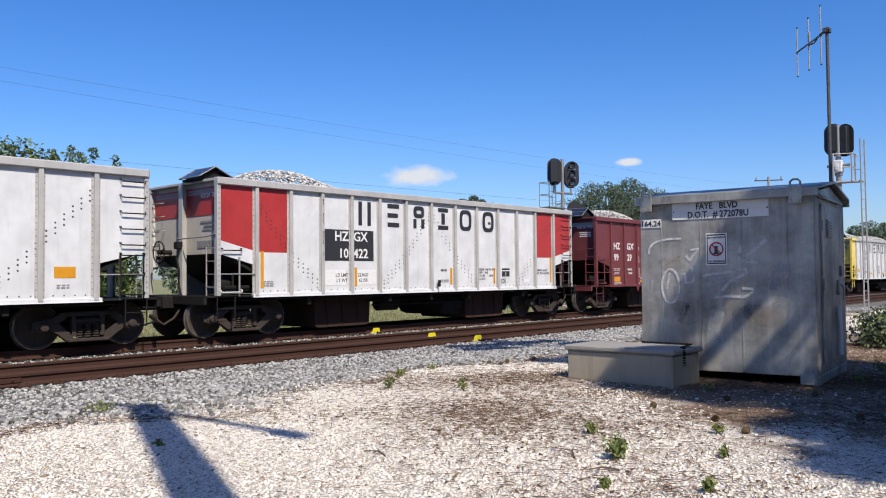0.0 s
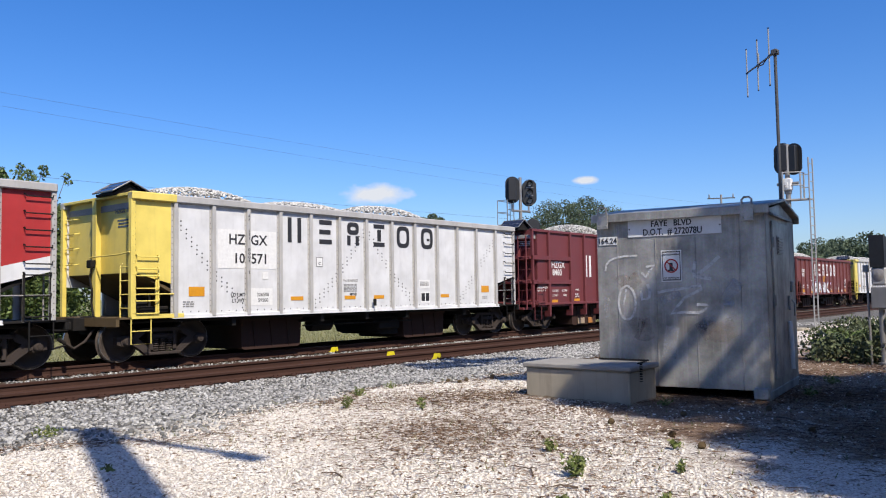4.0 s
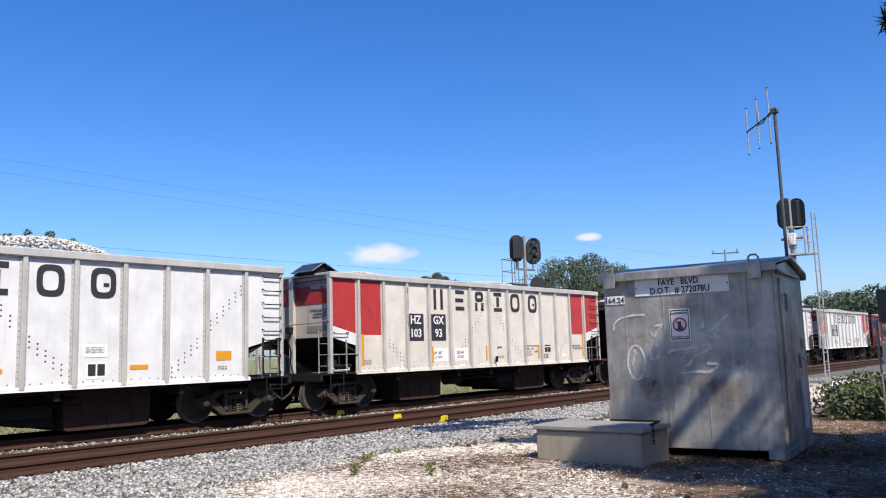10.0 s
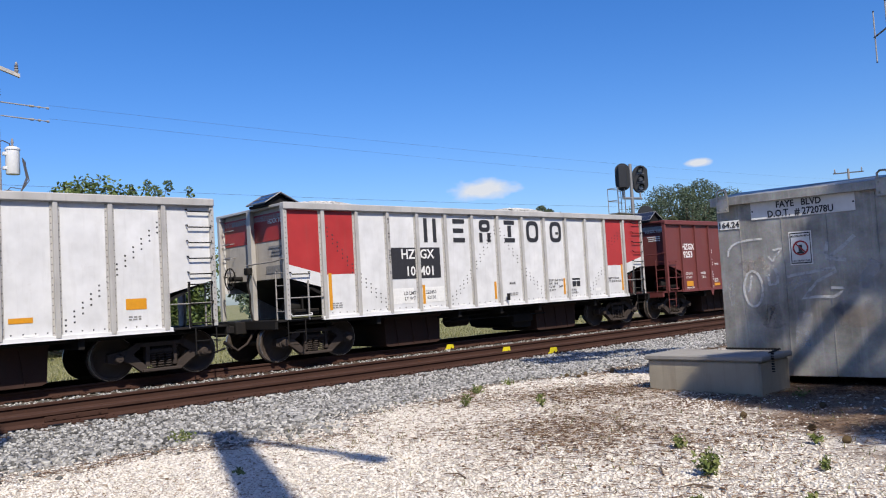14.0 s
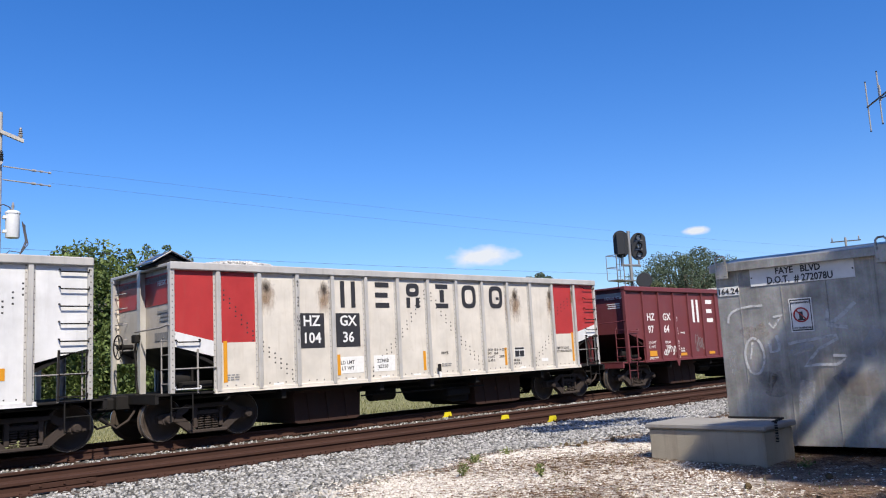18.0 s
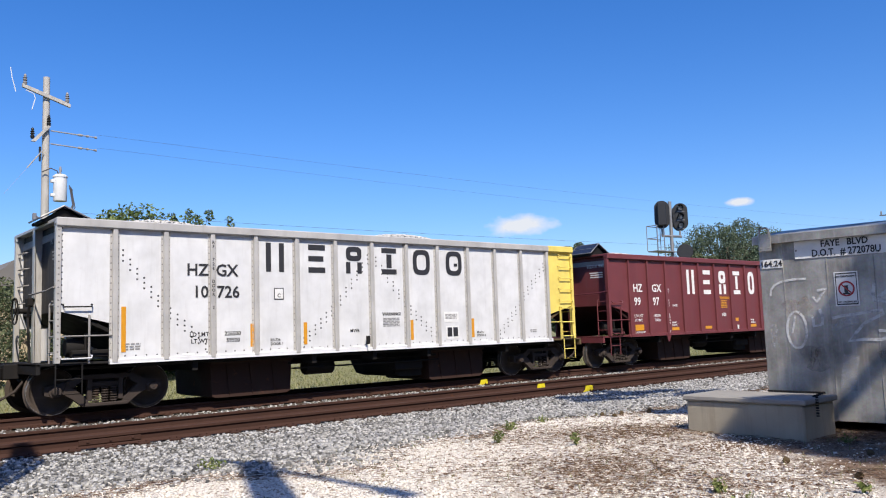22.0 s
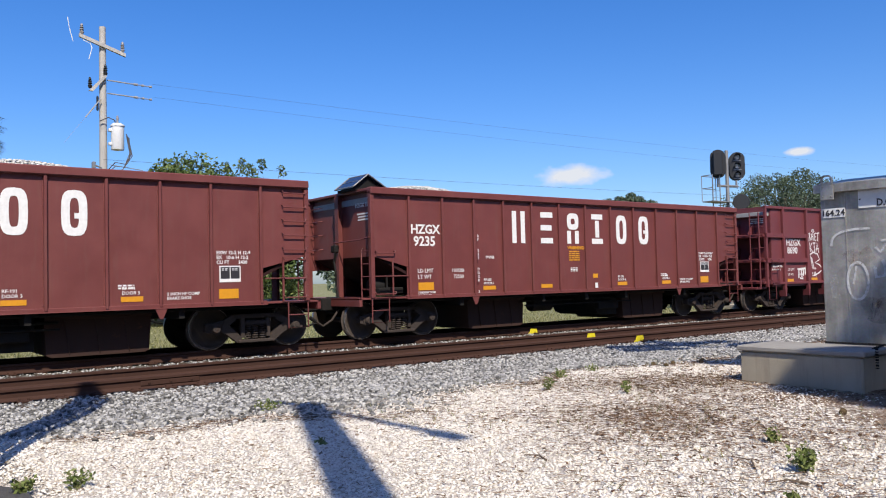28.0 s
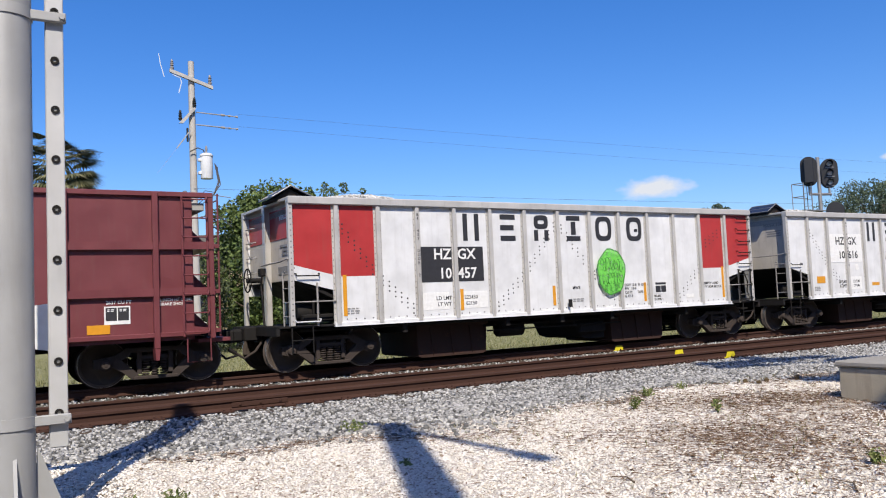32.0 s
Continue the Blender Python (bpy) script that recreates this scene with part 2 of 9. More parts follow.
# distance haze is mixed into these leaf tones: paler, bluer green
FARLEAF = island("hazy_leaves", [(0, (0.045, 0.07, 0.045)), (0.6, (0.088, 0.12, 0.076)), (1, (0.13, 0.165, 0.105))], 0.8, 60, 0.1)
NEEDLE = island("pine_needles", [(0, (0.016, 0.036, 0.016)), (1, (0.048, 0.08, 0.032))], 0.6, 60, 0.1)
WEED = island("weed_leaves", [(0, (0.0648, 0.0936, 0.0216)), (0.6, (0.137, 0.173, 0.0504)), (1, (0.23, 0.238, 0.101))], 0.6, 60, 0.1)
GRASS = island("grass_blades", [(0, (0.098, 0.112, 0.042)), (0.5, (0.189, 0.196, 0.077)), (1, (0.322, 0.301, 0.175))], 0.8, 60, 0.1)
LOAD = island("load_stones", [(0, (0.26, 0.26, 0.25)), (0.4, (0.47, 0.465, 0.445)), (1, (0.68, 0.67, 0.64))])


def ground_material():
    m, nt, p = nodes_of("ground_earth")
    v = coords(nt)
    sep = nt.nodes.new("ShaderNodeSeparateXYZ")
    nt.links.new(v, sep.inputs[0])
    wob = noise_of(nt, v, 0.55, 5)

    def math_(op, a, b):
        k = nt.nodes.new("ShaderNodeMath")
        k.operation = op
        for s, q in zip(k.inputs, (a, b)):
            if isinstance(q, (int, float)):
                s.default_value = q
            else:
                nt.links.new(q, s)
        return k.outputs[0]

    yy = math_("ADD", sep.outputs[1], math_("MULTIPLY", math_("SUBTRACT", wob, 0.5), 3.0))
    fine, mid = noise_of(nt, v, 46, 7, 0.78), noise_of(nt, v, 1.1, 5, 0.65)
    shell = ramp(nt, fine, [(0.36, (0.09, 0.07, 0.052)), (0.44, (0.40, 0.345, 0.28)), (0.54, (0.66, 0.615, 0.55))])
    litter = ramp(nt, fine, [(0.34, (0.08, 0.052, 0.037)), (0.5, (0.20, 0.138, 0.097)), (0.68, (0.42, 0.34, 0.265))])
    stone = ramp(nt, fine, [(0.36, (0.035, 0.034, 0.032)), (0.6, (0.19, 0.185, 0.17))])
    grass = ramp(nt, noise_of(nt, v, 6, 6, 0.7), [(0.3, (0.08, 0.095, 0.035)), (0.5, (0.18, 0.18, 0.08)), (0.7, (0.35, 0.325, 0.245))])
    # brown litter spreads where the pine stands
    px = math_("MULTIPLY", math_("SUBTRACT", sep.outputs[0], 5.2), 0.26)
    py = math_("MULTIPLY", math_("SUBTRACT", 7.6, sep.outputs[1]), 0.3)
    lit = math_("MULTIPLY", math_("MINIMUM", math_("MAXIMUM", px, 0.0), 1.0), math_("MINIMUM", math_("MAXIMUM", py, 0.0), 1.0))
    lit = math_("ADD", lit, math_("MULTIPLY", math_("SUBTRACT", mid, 0.62), 2.2))
    litf = ramp(nt, lit, [(0.12, (0, 0, 0)), (0.5, (1, 1, 1))])
    c = mix(nt, litf, shell, litter)
    c = mix(nt, ramp(nt, math_("MULTIPLY", yy, 0.05), [(0.415, (0, 0, 0)), (0.43, (1, 1, 1))]), c, stone)
    c = mix(nt, ramp(nt, math_("MULTIPLY", yy, 0.02), [(0.447, (0, 0, 0)), (0.462, (1, 1, 1))]), c, grass)
    nt.links.new(c, p.inputs["Base Color"])
    p.inputs["Roughness"].default_value, p.inputs["Specular IOR Level"].default_value = 0.95, 0.15
    bump_of(nt, p, fine, 0.8, 0.03)
    return m


GROUND = ground_material()


# ---------------- mesh tools ----------------
class Geo:
    """Collects simple solids for one mesh."""

    def __init__(self):
        self.v, self.f, self.mi, self.sm = [], [], [], []

    def raw(self, verts, faces, mi=0, smooth=False):
        o = len(self.v)
        self.v.extend(verts)
        for f in faces:
            self.f.append([i + o for i in f])
            self.mi.append(mi)
            self.sm.append(smooth)
        return self

    def box(self, x0, x1, y0, y1, z0, z1, b=0.006, mi=0):
        b = min(b, (x1 - x0) * 0.45, (y1 - y0) * 0.45, (z1 - z0) * 0.45)
        v = []
        for sx, X in ((1, x0), (-1, x1)):
            for sy, Y in ((1, y0), (-1, y1)):
                for sz, Z in ((1, z0), (-1, z1)):
                    v += [(X, Y + sy * b, Z + sz * b), (X + sx * b, Y, Z + sz * b), (X + sx * b, Y + sy * b, Z)]
        i = lambda a, c, d, k: (a * 4 + c * 2 + d) * 3 + k
        f = []
        for s in (0, 1):
            f.append([i(s, 0, 0, 0), i(s, 1, 0, 0), i(s, 1, 1, 0), i(s, 0, 1, 0)][::1 if s else -1])
            f.append([i(0, s, 0, 1), i(1, s, 0, 1), i(1, s, 1, 1), i(0, s, 1, 1)][::-1 if s else 1])
            f.append([i(0, 0, s, 2), i(1, 0, s, 2), i(1, 1, s, 2), i(0, 1, s, 2)][::1 if s else -1])
        for a in (0, 1):
            for c in (0, 1):
                k = 1 if a == c else -1
                f.append([i(a, c, 0, 0), i(a, c, 0, 1), i(a, c, 1, 1), i(a, c, 1, 0)][::k])
                f.append([i(a, 0, c, 0), i(a, 1, c, 0), i(a, 1, c, 2), i(a, 0, c, 2)][::k])
                f.append([i(0, a, c, 1), i(0, a, c, 2), i(1, a, c, 2), i(1, a, c, 1)][::k])
        for a in (0, 1):
            for c in (0, 1):
                for d in (0, 1):
                    f.append([i(a, c, d, 0), i(a, c, d, 1), i(a, c, d, 2)][::-1 if (a + c + d) % 2 else 1])
        return self.raw(v, f, mi)

    def prism(self, poly, y0, y1, mi=0, axis="y"):
        n = len(poly)
        put = {"y": lambda a, b, t: (a, t, b), "x": lambda a, b, t: (t, a, b), "z": lambda a, b, t: (a, b, t)}[axis]
        v = [put(a, b, y0) for a, b in poly] + [put(a, b, y1) for a, b in poly]
        f = [list(range(n)), list(range(2 * n - 1, n - 1, -1))]
        f += [[i, i + n, (i + 1) % n + n, (i + 1) % n] for i in range(n)]
        return self.raw(v, f, mi)

    def tube(self, pts, r, n=8, mi=0, r2=None, caps=True):
        pts = [Vector(p) for p in pts]
        o, v, f = 0, [], []
        up = None
        for k, p in enumerate(pts):
            d = (pts[min(k + 1, len(pts) - 1)] - pts[max(k - 1, 0)]).normalized()
            if up is None:
                up = Vector((0, 0, 1)) if abs(d.z) < 0.9 else Vector((1, 0, 0))
            s = d.cross(up).normalized()
            up = s.cross(d).normalized()
            rr = r if r2 is None else r + (r2 - r) * k / (len(pts) - 1)
            for a in range(n):
                t = 2 * math.pi * a / n
                v.append(tuple(p + (s * math.cos(t) + up * math.sin(t)) * rr))
        for k in range(len(pts) - 1):
            for a in range(n):
                b = (a + 1) % n
                f.append([k * n + a, k * n + b, (k + 1) * n + b, (k + 1) * n + a])
        self.raw(v, f, mi, True)
        if caps:
            e = len(pts) - 1
            self.raw(v[:n], [list(range(n))[::-1]], mi)
            self.raw(v[e * n:], [list(range(n))], mi)
        return self

    def lathe(self, prof, n=24, axis="y", mi=0):
        """Turns (radius, along) pairs round an axis."""
        v, f = [], []
        for r, h in prof:
            for a in range(n):
                t = 2 * math.pi * a / n
                c, s = r * math.cos(t), r * math.sin(t)
                v.append({"y": (c, h, s), "z": (c, s, h), "x": (h, c, s)}[axis])
        for k in range(len(prof) - 1):
            for a in range(n):
                b = (a + 1) % n
                f.append([k * n + a, k * n + b, (k + 1) * n + b, (k + 1) * n + a])
        return self.raw(v, f, mi, True)

    def shift(self, dx, dy, dz):
        self.v = [(a + dx, b + dy, c + dz) for a, b, c in self.v]
        return self

    def mesh(self, name, *mats):
        me = bpy.data.meshes.new(name)
        me.from_pydata([tuple(p) for p in self.v], [], self.f)
        for m in mats:
            me.materials.append(m)
        me.polygons.foreach_set("material_index", self.mi)
        me.polygons.foreach_set("use_smooth", self.sm)
        bm = bmesh.new()
        bm.from_mesh(me)
        bmesh.ops.recalc_face_normals(bm, faces=bm.faces)
        for e in bm.edges:
            if len(e.link_faces) == 2 and e.calc_face_angle(0.0) > 0.65:
                e.smooth = False
        bm.to_mesh(me)
        bm.free()
        return me


def part(name, me, parent, loc=(0, 0, 0), rz=0.0, label=""):
    ob = new(name, me)
    ob.parent = parent
    ob.location = loc
    ob.rotation_euler = (0, 0, rz)
    if label:
        ob["label"] = label
    return ob


def thing(name, label, category, loc=(0, 0, 0), rz=0.0, group="", kind=""):
    ob = new(name)
    ob.empty_display_size = 0.3
    ob.location, ob.rotation_euler = loc, (0, 0, rz)
    return tagged(ob, label, category, group, kind)


CACHE = {}


def cached(key, make):
    if key not in CACHE:
        CACHE[key] = make()
    return CACHE[key]


def letters(body, size, mat, bold=0.0, align="LEFT"):
    """Flat lettering that faces -y, its foot at the origin."""
    def make():
        cu = bpy.data.curves.new("lettering", "FONT")
        cu.body, cu.size, cu.extrude, cu.offset, cu.align_x = body, size, 0.002, bold, align
        cu.resolution_u = 2
        ob = new("lettering", cu)
        me = bpy.data.meshes.new_from_object(ob)
        bpy.data.objects.remove(ob)
        bpy.data.curves.remove(cu)
        me.transform(Matrix.Rotation(radians(90), 4, "X"))
        me.materials.clear()
        me.materials.append(mat)
        return me
    return cached(("txt", body, size, mat.name, bold, align), make)


def scatter_mesh(name, pts, sizes, mat, shape="cube", seed=1, flat=0.8):
    """Many small stones as one mesh."""
    rng = np.random.default_rng(seed)
    if shape == "cube":
        b = np.array([(x, y, z) for x in (-1, 1) for y in (-1, 1) for z in (-1, 1)], float) * 0.62
        f = np.array([(0, 1, 3, 2), (4, 6, 7, 5), (0, 4, 5, 1), (2, 3, 7, 6), (0, 2, 6, 4), (1, 5, 7, 3)])
    else:
        b = np.array([(1, 0, 0), (-1, 0, 0), (0, 1, 0), (0, -1, 0), (0, 0, 1), (0, 0, -1)], float)
        f = np.array([(0, 2, 4), (2, 1, 4), (1, 3, 4), (3, 0, 4), (2, 0, 5), (1, 2, 5), (3, 1, 5), (0, 3, 5)])
    n, k = len(pts), len(b)
    v = b[None] * (1 + rng.uniform(-0.38, 0.38, (n, k, 3)))
    v[:, :, 2] *= flat
    v *= sizes[:, None, None]
    ang = rng.uniform(0, 6.28, n)
    tilt = rng.uniform(-0.7, 0.7, n)
    c, s = np.cos(tilt)[:, None], np.sin(tilt)[:, None]
    y, z = v[:, :, 1] * c - v[:, :, 2] * s, v[:, :, 1] * s + v[:, :, 2] * c
    v[:, :, 1], v[:, :, 2] = y, z
    c, s = np.cos(ang)[:, None], np.sin(ang)[:, None]
    x, y = v[:, :, 0] * c - v[:, :, 1] * s, v[:, :, 0] * s + v[:, :, 1] * c
    v[:, :, 0], v[:, :, 1] = x, y
    v += pts[:, None, :]
    faces = (f[None] + (np.arange(n) * k)[:, None, None]).reshape(-1, f.shape[1])
    return bulk(name, v.reshape(-1, 3), faces, mat)


def bulk(name, v, faces, mat, smooth=False):
    me = bpy.data.meshes.new(name)
    k = faces.shape[1]
    me.vertices.add(len(v))
    me.vertices.foreach_set("co", v.astype(np.float32).ravel())
    me.loops.add(faces.size)
    me.loops.foreach_set("vertex_index", faces.astype(np.int32).ravel())
    me.polygons.add(len(faces))
    me.polygons.foreach_set("loop_start", np.arange(0, faces.size, k, dtype=np.int32))
    me.materials.append(mat)
    me.update(calc_edges=True)
    if smooth:
        me.polygons.foreach_set("use_smooth", np.ones(len(faces), bool))
    return me


def leaf_mesh(name, centres, spread, count, size, mat, seed=1, droop=0.0, squash=0.75, thin=0.55):
    """Leaf clumps: many small tilted leaves round the given centres."""
    rng = np.random.default_rng(seed)
    cs = np.array(centres, float)
    which = rng.integers(0, len(cs), count)
    d = rng.normal(0, 1, (count, 3))
    d /= np.linalg.norm(d, axis=1)[:, None]
    rad = rng.uniform(0.25, 1.0, count) ** 0.5
    sp = np.broadcast_to(np.asarray(spread, float), (len(cs),))[which]
    p = cs[which] + d * (rad * sp)[:, None] * np.array([1, 1, squash])
    a = rng.normal(0, 1, (count, 3))
    a[:, 2] -= droop
    a /= np.linalg.norm(a, axis=1)[:, None]
    b = np.cross(a, rng.normal(0, 1, (count, 3)))
    b /= np.linalg.norm(b, axis=1)[:, None] + 1e-9
    s = size * rng.uniform(0.6, 1.4, count)[:, None]
    v = np.stack([p - a * s, p + b * s * thin, p + a * s, p - b * s * thin], 1).reshape(-1, 3)
    return bulk(name, v, np.arange(count * 4).reshape(-1, 4), mat)


# ---------------- ground and tracks ----------------
YN, YT = 13.60, 17.80          # centre lines of the near track and of the train's track


def smooth01(a, b, x):
    t = np.clip((x - a) / (b - a), 0, 1)
    return t * t * (3 - 2 * t)


def ground_z(x, y):
    z = -0.215 * smooth01(7.6, 11.6, y) - 0.12 * smooth01(20.2, 23, y)
    z = z - 0.09 * (1 - smooth01(0.75, 1.15, x)) * (1 - smooth01(7.0, 7.6, y))
    return z + 0.02 * np.sin(x * 0.9 + y * 0.4) * np.sin(y * 0.7) * (1 - smooth01(7, 10, y))


def make_ground():
    def axis(fine0, fine1, step, reach):
        a = list(np.arange(fine0, fine1, step))
        d, lo, hi = step, fine0, fine1
        while hi < reach:
            d *= 1.45
            hi += d
            lo -= d
            a = [lo] + a + [hi]
        return np.array(a)
    xs, ys = axis(-4, 34, 0.35, 3500), axis(-3, 26, 0.35, 3500)
    X, Y = np.meshgrid(xs, ys)
    v = np.stack([X, Y, ground_z(X, Y)], -1).reshape(-1, 3)
    n = len(xs)
    i = (np.arange(len(ys) - 1)[:, None] * n + np.arange(n - 1)[None]).ravel()
    tagged(new("ground", bulk("ground", v, np.stack([i, i + 1, i + n + 1, i + n], 1), GROUND, True)),
           "white shell gravel, grey track ballast and dry grass beyond", "ground", kind="structure")


make_ground()


def shell_edge(x):
    return 8.3 + 0.55 * np.sin(x * 0.8 + 1.0) + 0.3 * np.sin(x * 2.3) + 0.05 * np.clip(x - 8, 0, 20)


def make_stones():
    rng = np.random.default_rng(5)
    # grey ballast shoulder by the near track
    n = 68000
    x, y = rng.uniform(-2, 40, n), rng.uniform(7.2, 12.75, n)
    far = rng.uniform(0, 1, n) < np.clip(1.25 - x / 38, 0.25, 1)
    e = shell_edge(x) + rng.normal(0, 0.35, n)
    keep = (y > e) & far
    x, y = x[keep], y[keep]
    s = rng.uniform(0.014, 0.036, len(x))
    tagged(new("ballast_shoulder", scatter_mesh("ballast_shoulder", np.stack([x, y, ground_z(x, y) + s * 0.35], 1), s, STONES, "cube", 2, 0.75)),
           "loose grey crushed-stone ballast along the track", "ballast", kind="stuff")
    # ballast between and round the rails
    n = 30000
    x, y = rng.uniform(-2, 46, n), rng.uniform(12.9, 22.4, n)
    s = rng.uniform(0.018, 0.036, n)
    tagged(new("track_ballast", scatter_mesh("track_ballast", np.stack([x, y, ground_z(x, y) + s * 0.3], 1), s, STONES, "cube", 3)),
           "grey crushed-stone ballast between the rails", "ballast", kind="stuff")
    # white shell gravel, laid round the spot where the road meets the track
    n = 210000
    r, a = rng.uniform(2.0, 17, n), rng.uniform(radians(-2), radians(86), n)
    x, y = r * np.sin(a), r * np.cos(a)
    e = shell_edge(x) + rng.normal(0, 0.3, n)
    patch = 0.5 + 0.5 * np.sin(x * 1.3 + 0.7 * np.sin(y * 1.9)) * np.sin(y * 1.1 + x * 0.4)
    bare = np.clip((x - 5.0) / 3.0, 0, 1) * np.clip((7.6 - y) / 2, 0, 1) * (0.3 + 0.6 * patch)
    bare = np.maximum(bare, 0.97 * np.clip((x - 5.3) / 1.3, 0, 1) * np.clip((x * 0.95 - 2.6 - y) / 1.2, 0, 1))
    # thinner past the pine's shade line: needle cover, and shaded ground made darker
    bare = np.maximum(bare, np.clip((1.2 * x - 5.3 - y) / 0.9, 0, 1) * (0.3 + 0.6 * patch))
    keep = (y < e) & ~((x < 1.1) & (y < 6.7)) & (rng.uniform(0, 1, n) > np.clip(bare, 0, 0.95))
    x, y, r = x[keep], y[keep], r[keep]
    s = rng.uniform(0.005, 0.0135, len(x)) + 0.0006 * r + 0.009 * (rng.uniform(0, 1, len(x)) < 0.08)
    tagged(new("shell_gravel", scatter_mesh("shell_gravel", np.stack([x, y, ground_z(x, y) + s * 0.15], 1), s, SHELL, "octa", 4, 0.45)),
           "white crushed shell gravel scattered over the ground", "gravel", kind="stuff")
    # brown bark bits
    n = 34000
    x, y = rng.uniform(4.0, 17, n), rng.uniform(0.8, 8.3, n)
    patch = 0.5 + 0.5 * np.sin(x * 1.3 + 0.7 * np.sin(y * 1.9)) * np.sin(y * 1.1 + x * 0.4)
    many = np.clip((x - 3.6) / 3.6, 0.03, 1) * np.clip((8.6 - y) / 2.4, 0.04, 1) * (0.08 + 0.9 * patch ** 2)
    keep = rng.uniform(0, 1, n) < many
    x, y = x[keep], y[keep]
    s = rng.uniform(0.006, 0.022, len(x))
    tagged(new("bark_litter", scatter_mesh("bark_litter", np.stack([x, y, ground_z(x, y) + 0.01], 1), s, LITTER, "octa", 6, 0.3)),
           "brown bark bits on the gravel", "leaf litter", kind="stuff")
    # fallen needles, lying flat
    n = 110000
    x, y = rng.uniform(1.6, 17, n), rng.uniform(0.8, 9.0, n)
    patch = 0.5 + 0.5 * np.sin(x * 1.3 + 0.7 * np.sin(y * 1.9)) * np.sin(y * 1.1 + x * 0.4)
    many = np.clip((x - 3.4) / 3.4, 0.04, 1) * np.clip((8.6 - y) / 2.7, 0.05, 1) * (0.08 + 0.9 * patch ** 2)
    many = np.maximum(many, (0.25 + 0.5 * patch) * np.exp(-((y - shell_edge(x) + 0.45) / 0.22) ** 2))
    keep = rng.uniform(0, 1, n) < many
    x, y = x[keep], y[keep]
    n = len(x)
    a, l = rng.uniform(0, 6.28, n), rng.uniform(0.03, 0.09, n)
    dx, dy = np.cos(a) * l, np.sin(a) * l
    px_, py_ = -np.sin(a) * 0.0045, np.cos(a) * 0.0045
    z = ground_z(x, y) + rng.uniform(0.012, 0.024, n)
    v = np.stack([np.stack([x - dx, y - dy, z], 1), np.stack([x + px_, y + py_, z + 0.004], 1), np.stack([x + dx, y + dy, z], 1), np.stack([x - px_, y - py_, z + 0.004], 1)], 1).reshape(-1, 3)
    tagged(new("needle_litter", bulk("needle_litter", v, np.arange(n * 4).reshape(-1, 4), LITTER)), "brown fallen pine needles on the gravel", "leaf litter", kind="stuff")


make_stones()

RAIL = [(-0.075, -0.18), (0.075, -0.18), (0.075, -0.168), (0.018, -0.148), (0.009, -0.13), (0.009, -0.055), (0.036, -0.042),
        (0.036, -0.008), (0.028, 0.0), (-0.028, 0.0), (-0.036, -0.008), (-0.036, -0.042), (-0.009, -0.055), (-0.009, -0.13),
        (-0.018, -0.148), (-0.075, -0.168)]


def make_tracks():
    side = cached("rail", lambda: Geo().prism(RAIL, -160, 520, axis="x").mesh("rail", RUSTRAIL))
    plate = cached("plate", lambda: Geo().box(-0.09, 0.09, -0.17, 0.17, -0.196, -0.17, 0.004)
                   .box(-0.07, -0.045, -0.105, -0.075, -0.175, -0.145, 0.003).box(0.045, 0.07, -0.105, -0.075, -0.175, -0.145, 0.003)
                   .mesh("tie_plate", RUSTRAIL))
    ties = [Geo().box(-0.11 + 0.01 * k, 0.115, -1.29 - 0.03 * k, 1.3, -0.36, -0.2, 0.012).mesh("tie", TIEM) for k in range(3)]
    rng = random.Random(3)
    for name, yc, label in (("siding_track", YN, "rusty near railway track on wooden ties"), ("main_track", YT, "railway track that carries the train")):
        tr = thing(name, label, "railway track", (0, yc, 0), kind="structure")
        for s in (-1, 1):
            part("rail", side, tr, (0, s * 0.7535, 0))
        for k in range(116):
            x = -3 + k * 0.51 + rng.uniform(-0.03, 0.03)
            part("tie", ties[k % 3], tr, (x, rng.uniform(-0.05, 0.05), rng.uniform(-0.008, 0.004)), rng.uniform(-0.02, 0.02))
            if k < 75:
                for s in (-1, 1):
                    part("tie_plate", plate, tr, (x, s * 0.7535, 0))
        if yc == YN:
            bar = cached("jointbar", lambda: Geo().box(-0.46, 0.46, -0.03, -0.012, -0.135, -0.06, 0.006)
                         .box(-0.35, -0.31, -0.045, -0.03, -0.11, -0.075).box(-0.02, 0.02, -0.045, -0.03, -0.11, -0.075)
                         .box(0.31, 0.35, -0.045, -0.03, -0.11, -0.075).mesh("joint_bar", RUSTRAIL))
            for x in (4.2, 22.0):
                part("joint_bar", bar, tr, (x, -0.7535, 0))
    # yellow paint dabs on the rails
    dab = cached("dab", lambda: Geo().prism([(-0.22, -0.185), (0.22, -0.185), (0.15, -0.15), (0.12, -0.05), (-0.11, -0.05), (-0.15, -0.15)], -0.004, 0.004).mesh("paint_dab", YELMARK))
    for n, x, y in (("a", 15.27, YN - 0.7535 - 0.08), ("b", 15.22, YN + 0.7535 - 0.08), ("c", 15.76, YT - 0.7535 - 0.08)):
        ob = new("paint_mark", dab)
        ob.location = (x, y, 0.0)
        tagged(ob, "bright yellow paint mark on the rusty rail", "paint mark", "yellow marks on the rails")


make_tracks()


def make_road():
    g = Geo().prism([(-9, -60), (0.9, -60), (1.0, 2), (1.12, 5.5), (1.06, 6.3), (0.84, 6.75), (0.3, 7.3), (-9, 7.6)], -0.05, 0.012, axis="z")
    tagged(new("road", g.mesh("road", ASPHALT)), "worn grey asphalt road edge by the gravel", "road", kind="structure")


make_road()


# ---------------- the train ----------------
def s_of(t):
    """Metres the train has gone after t seconds: it gathers speed slowly."""
    return 12.25 * t + 0.017 * t * t


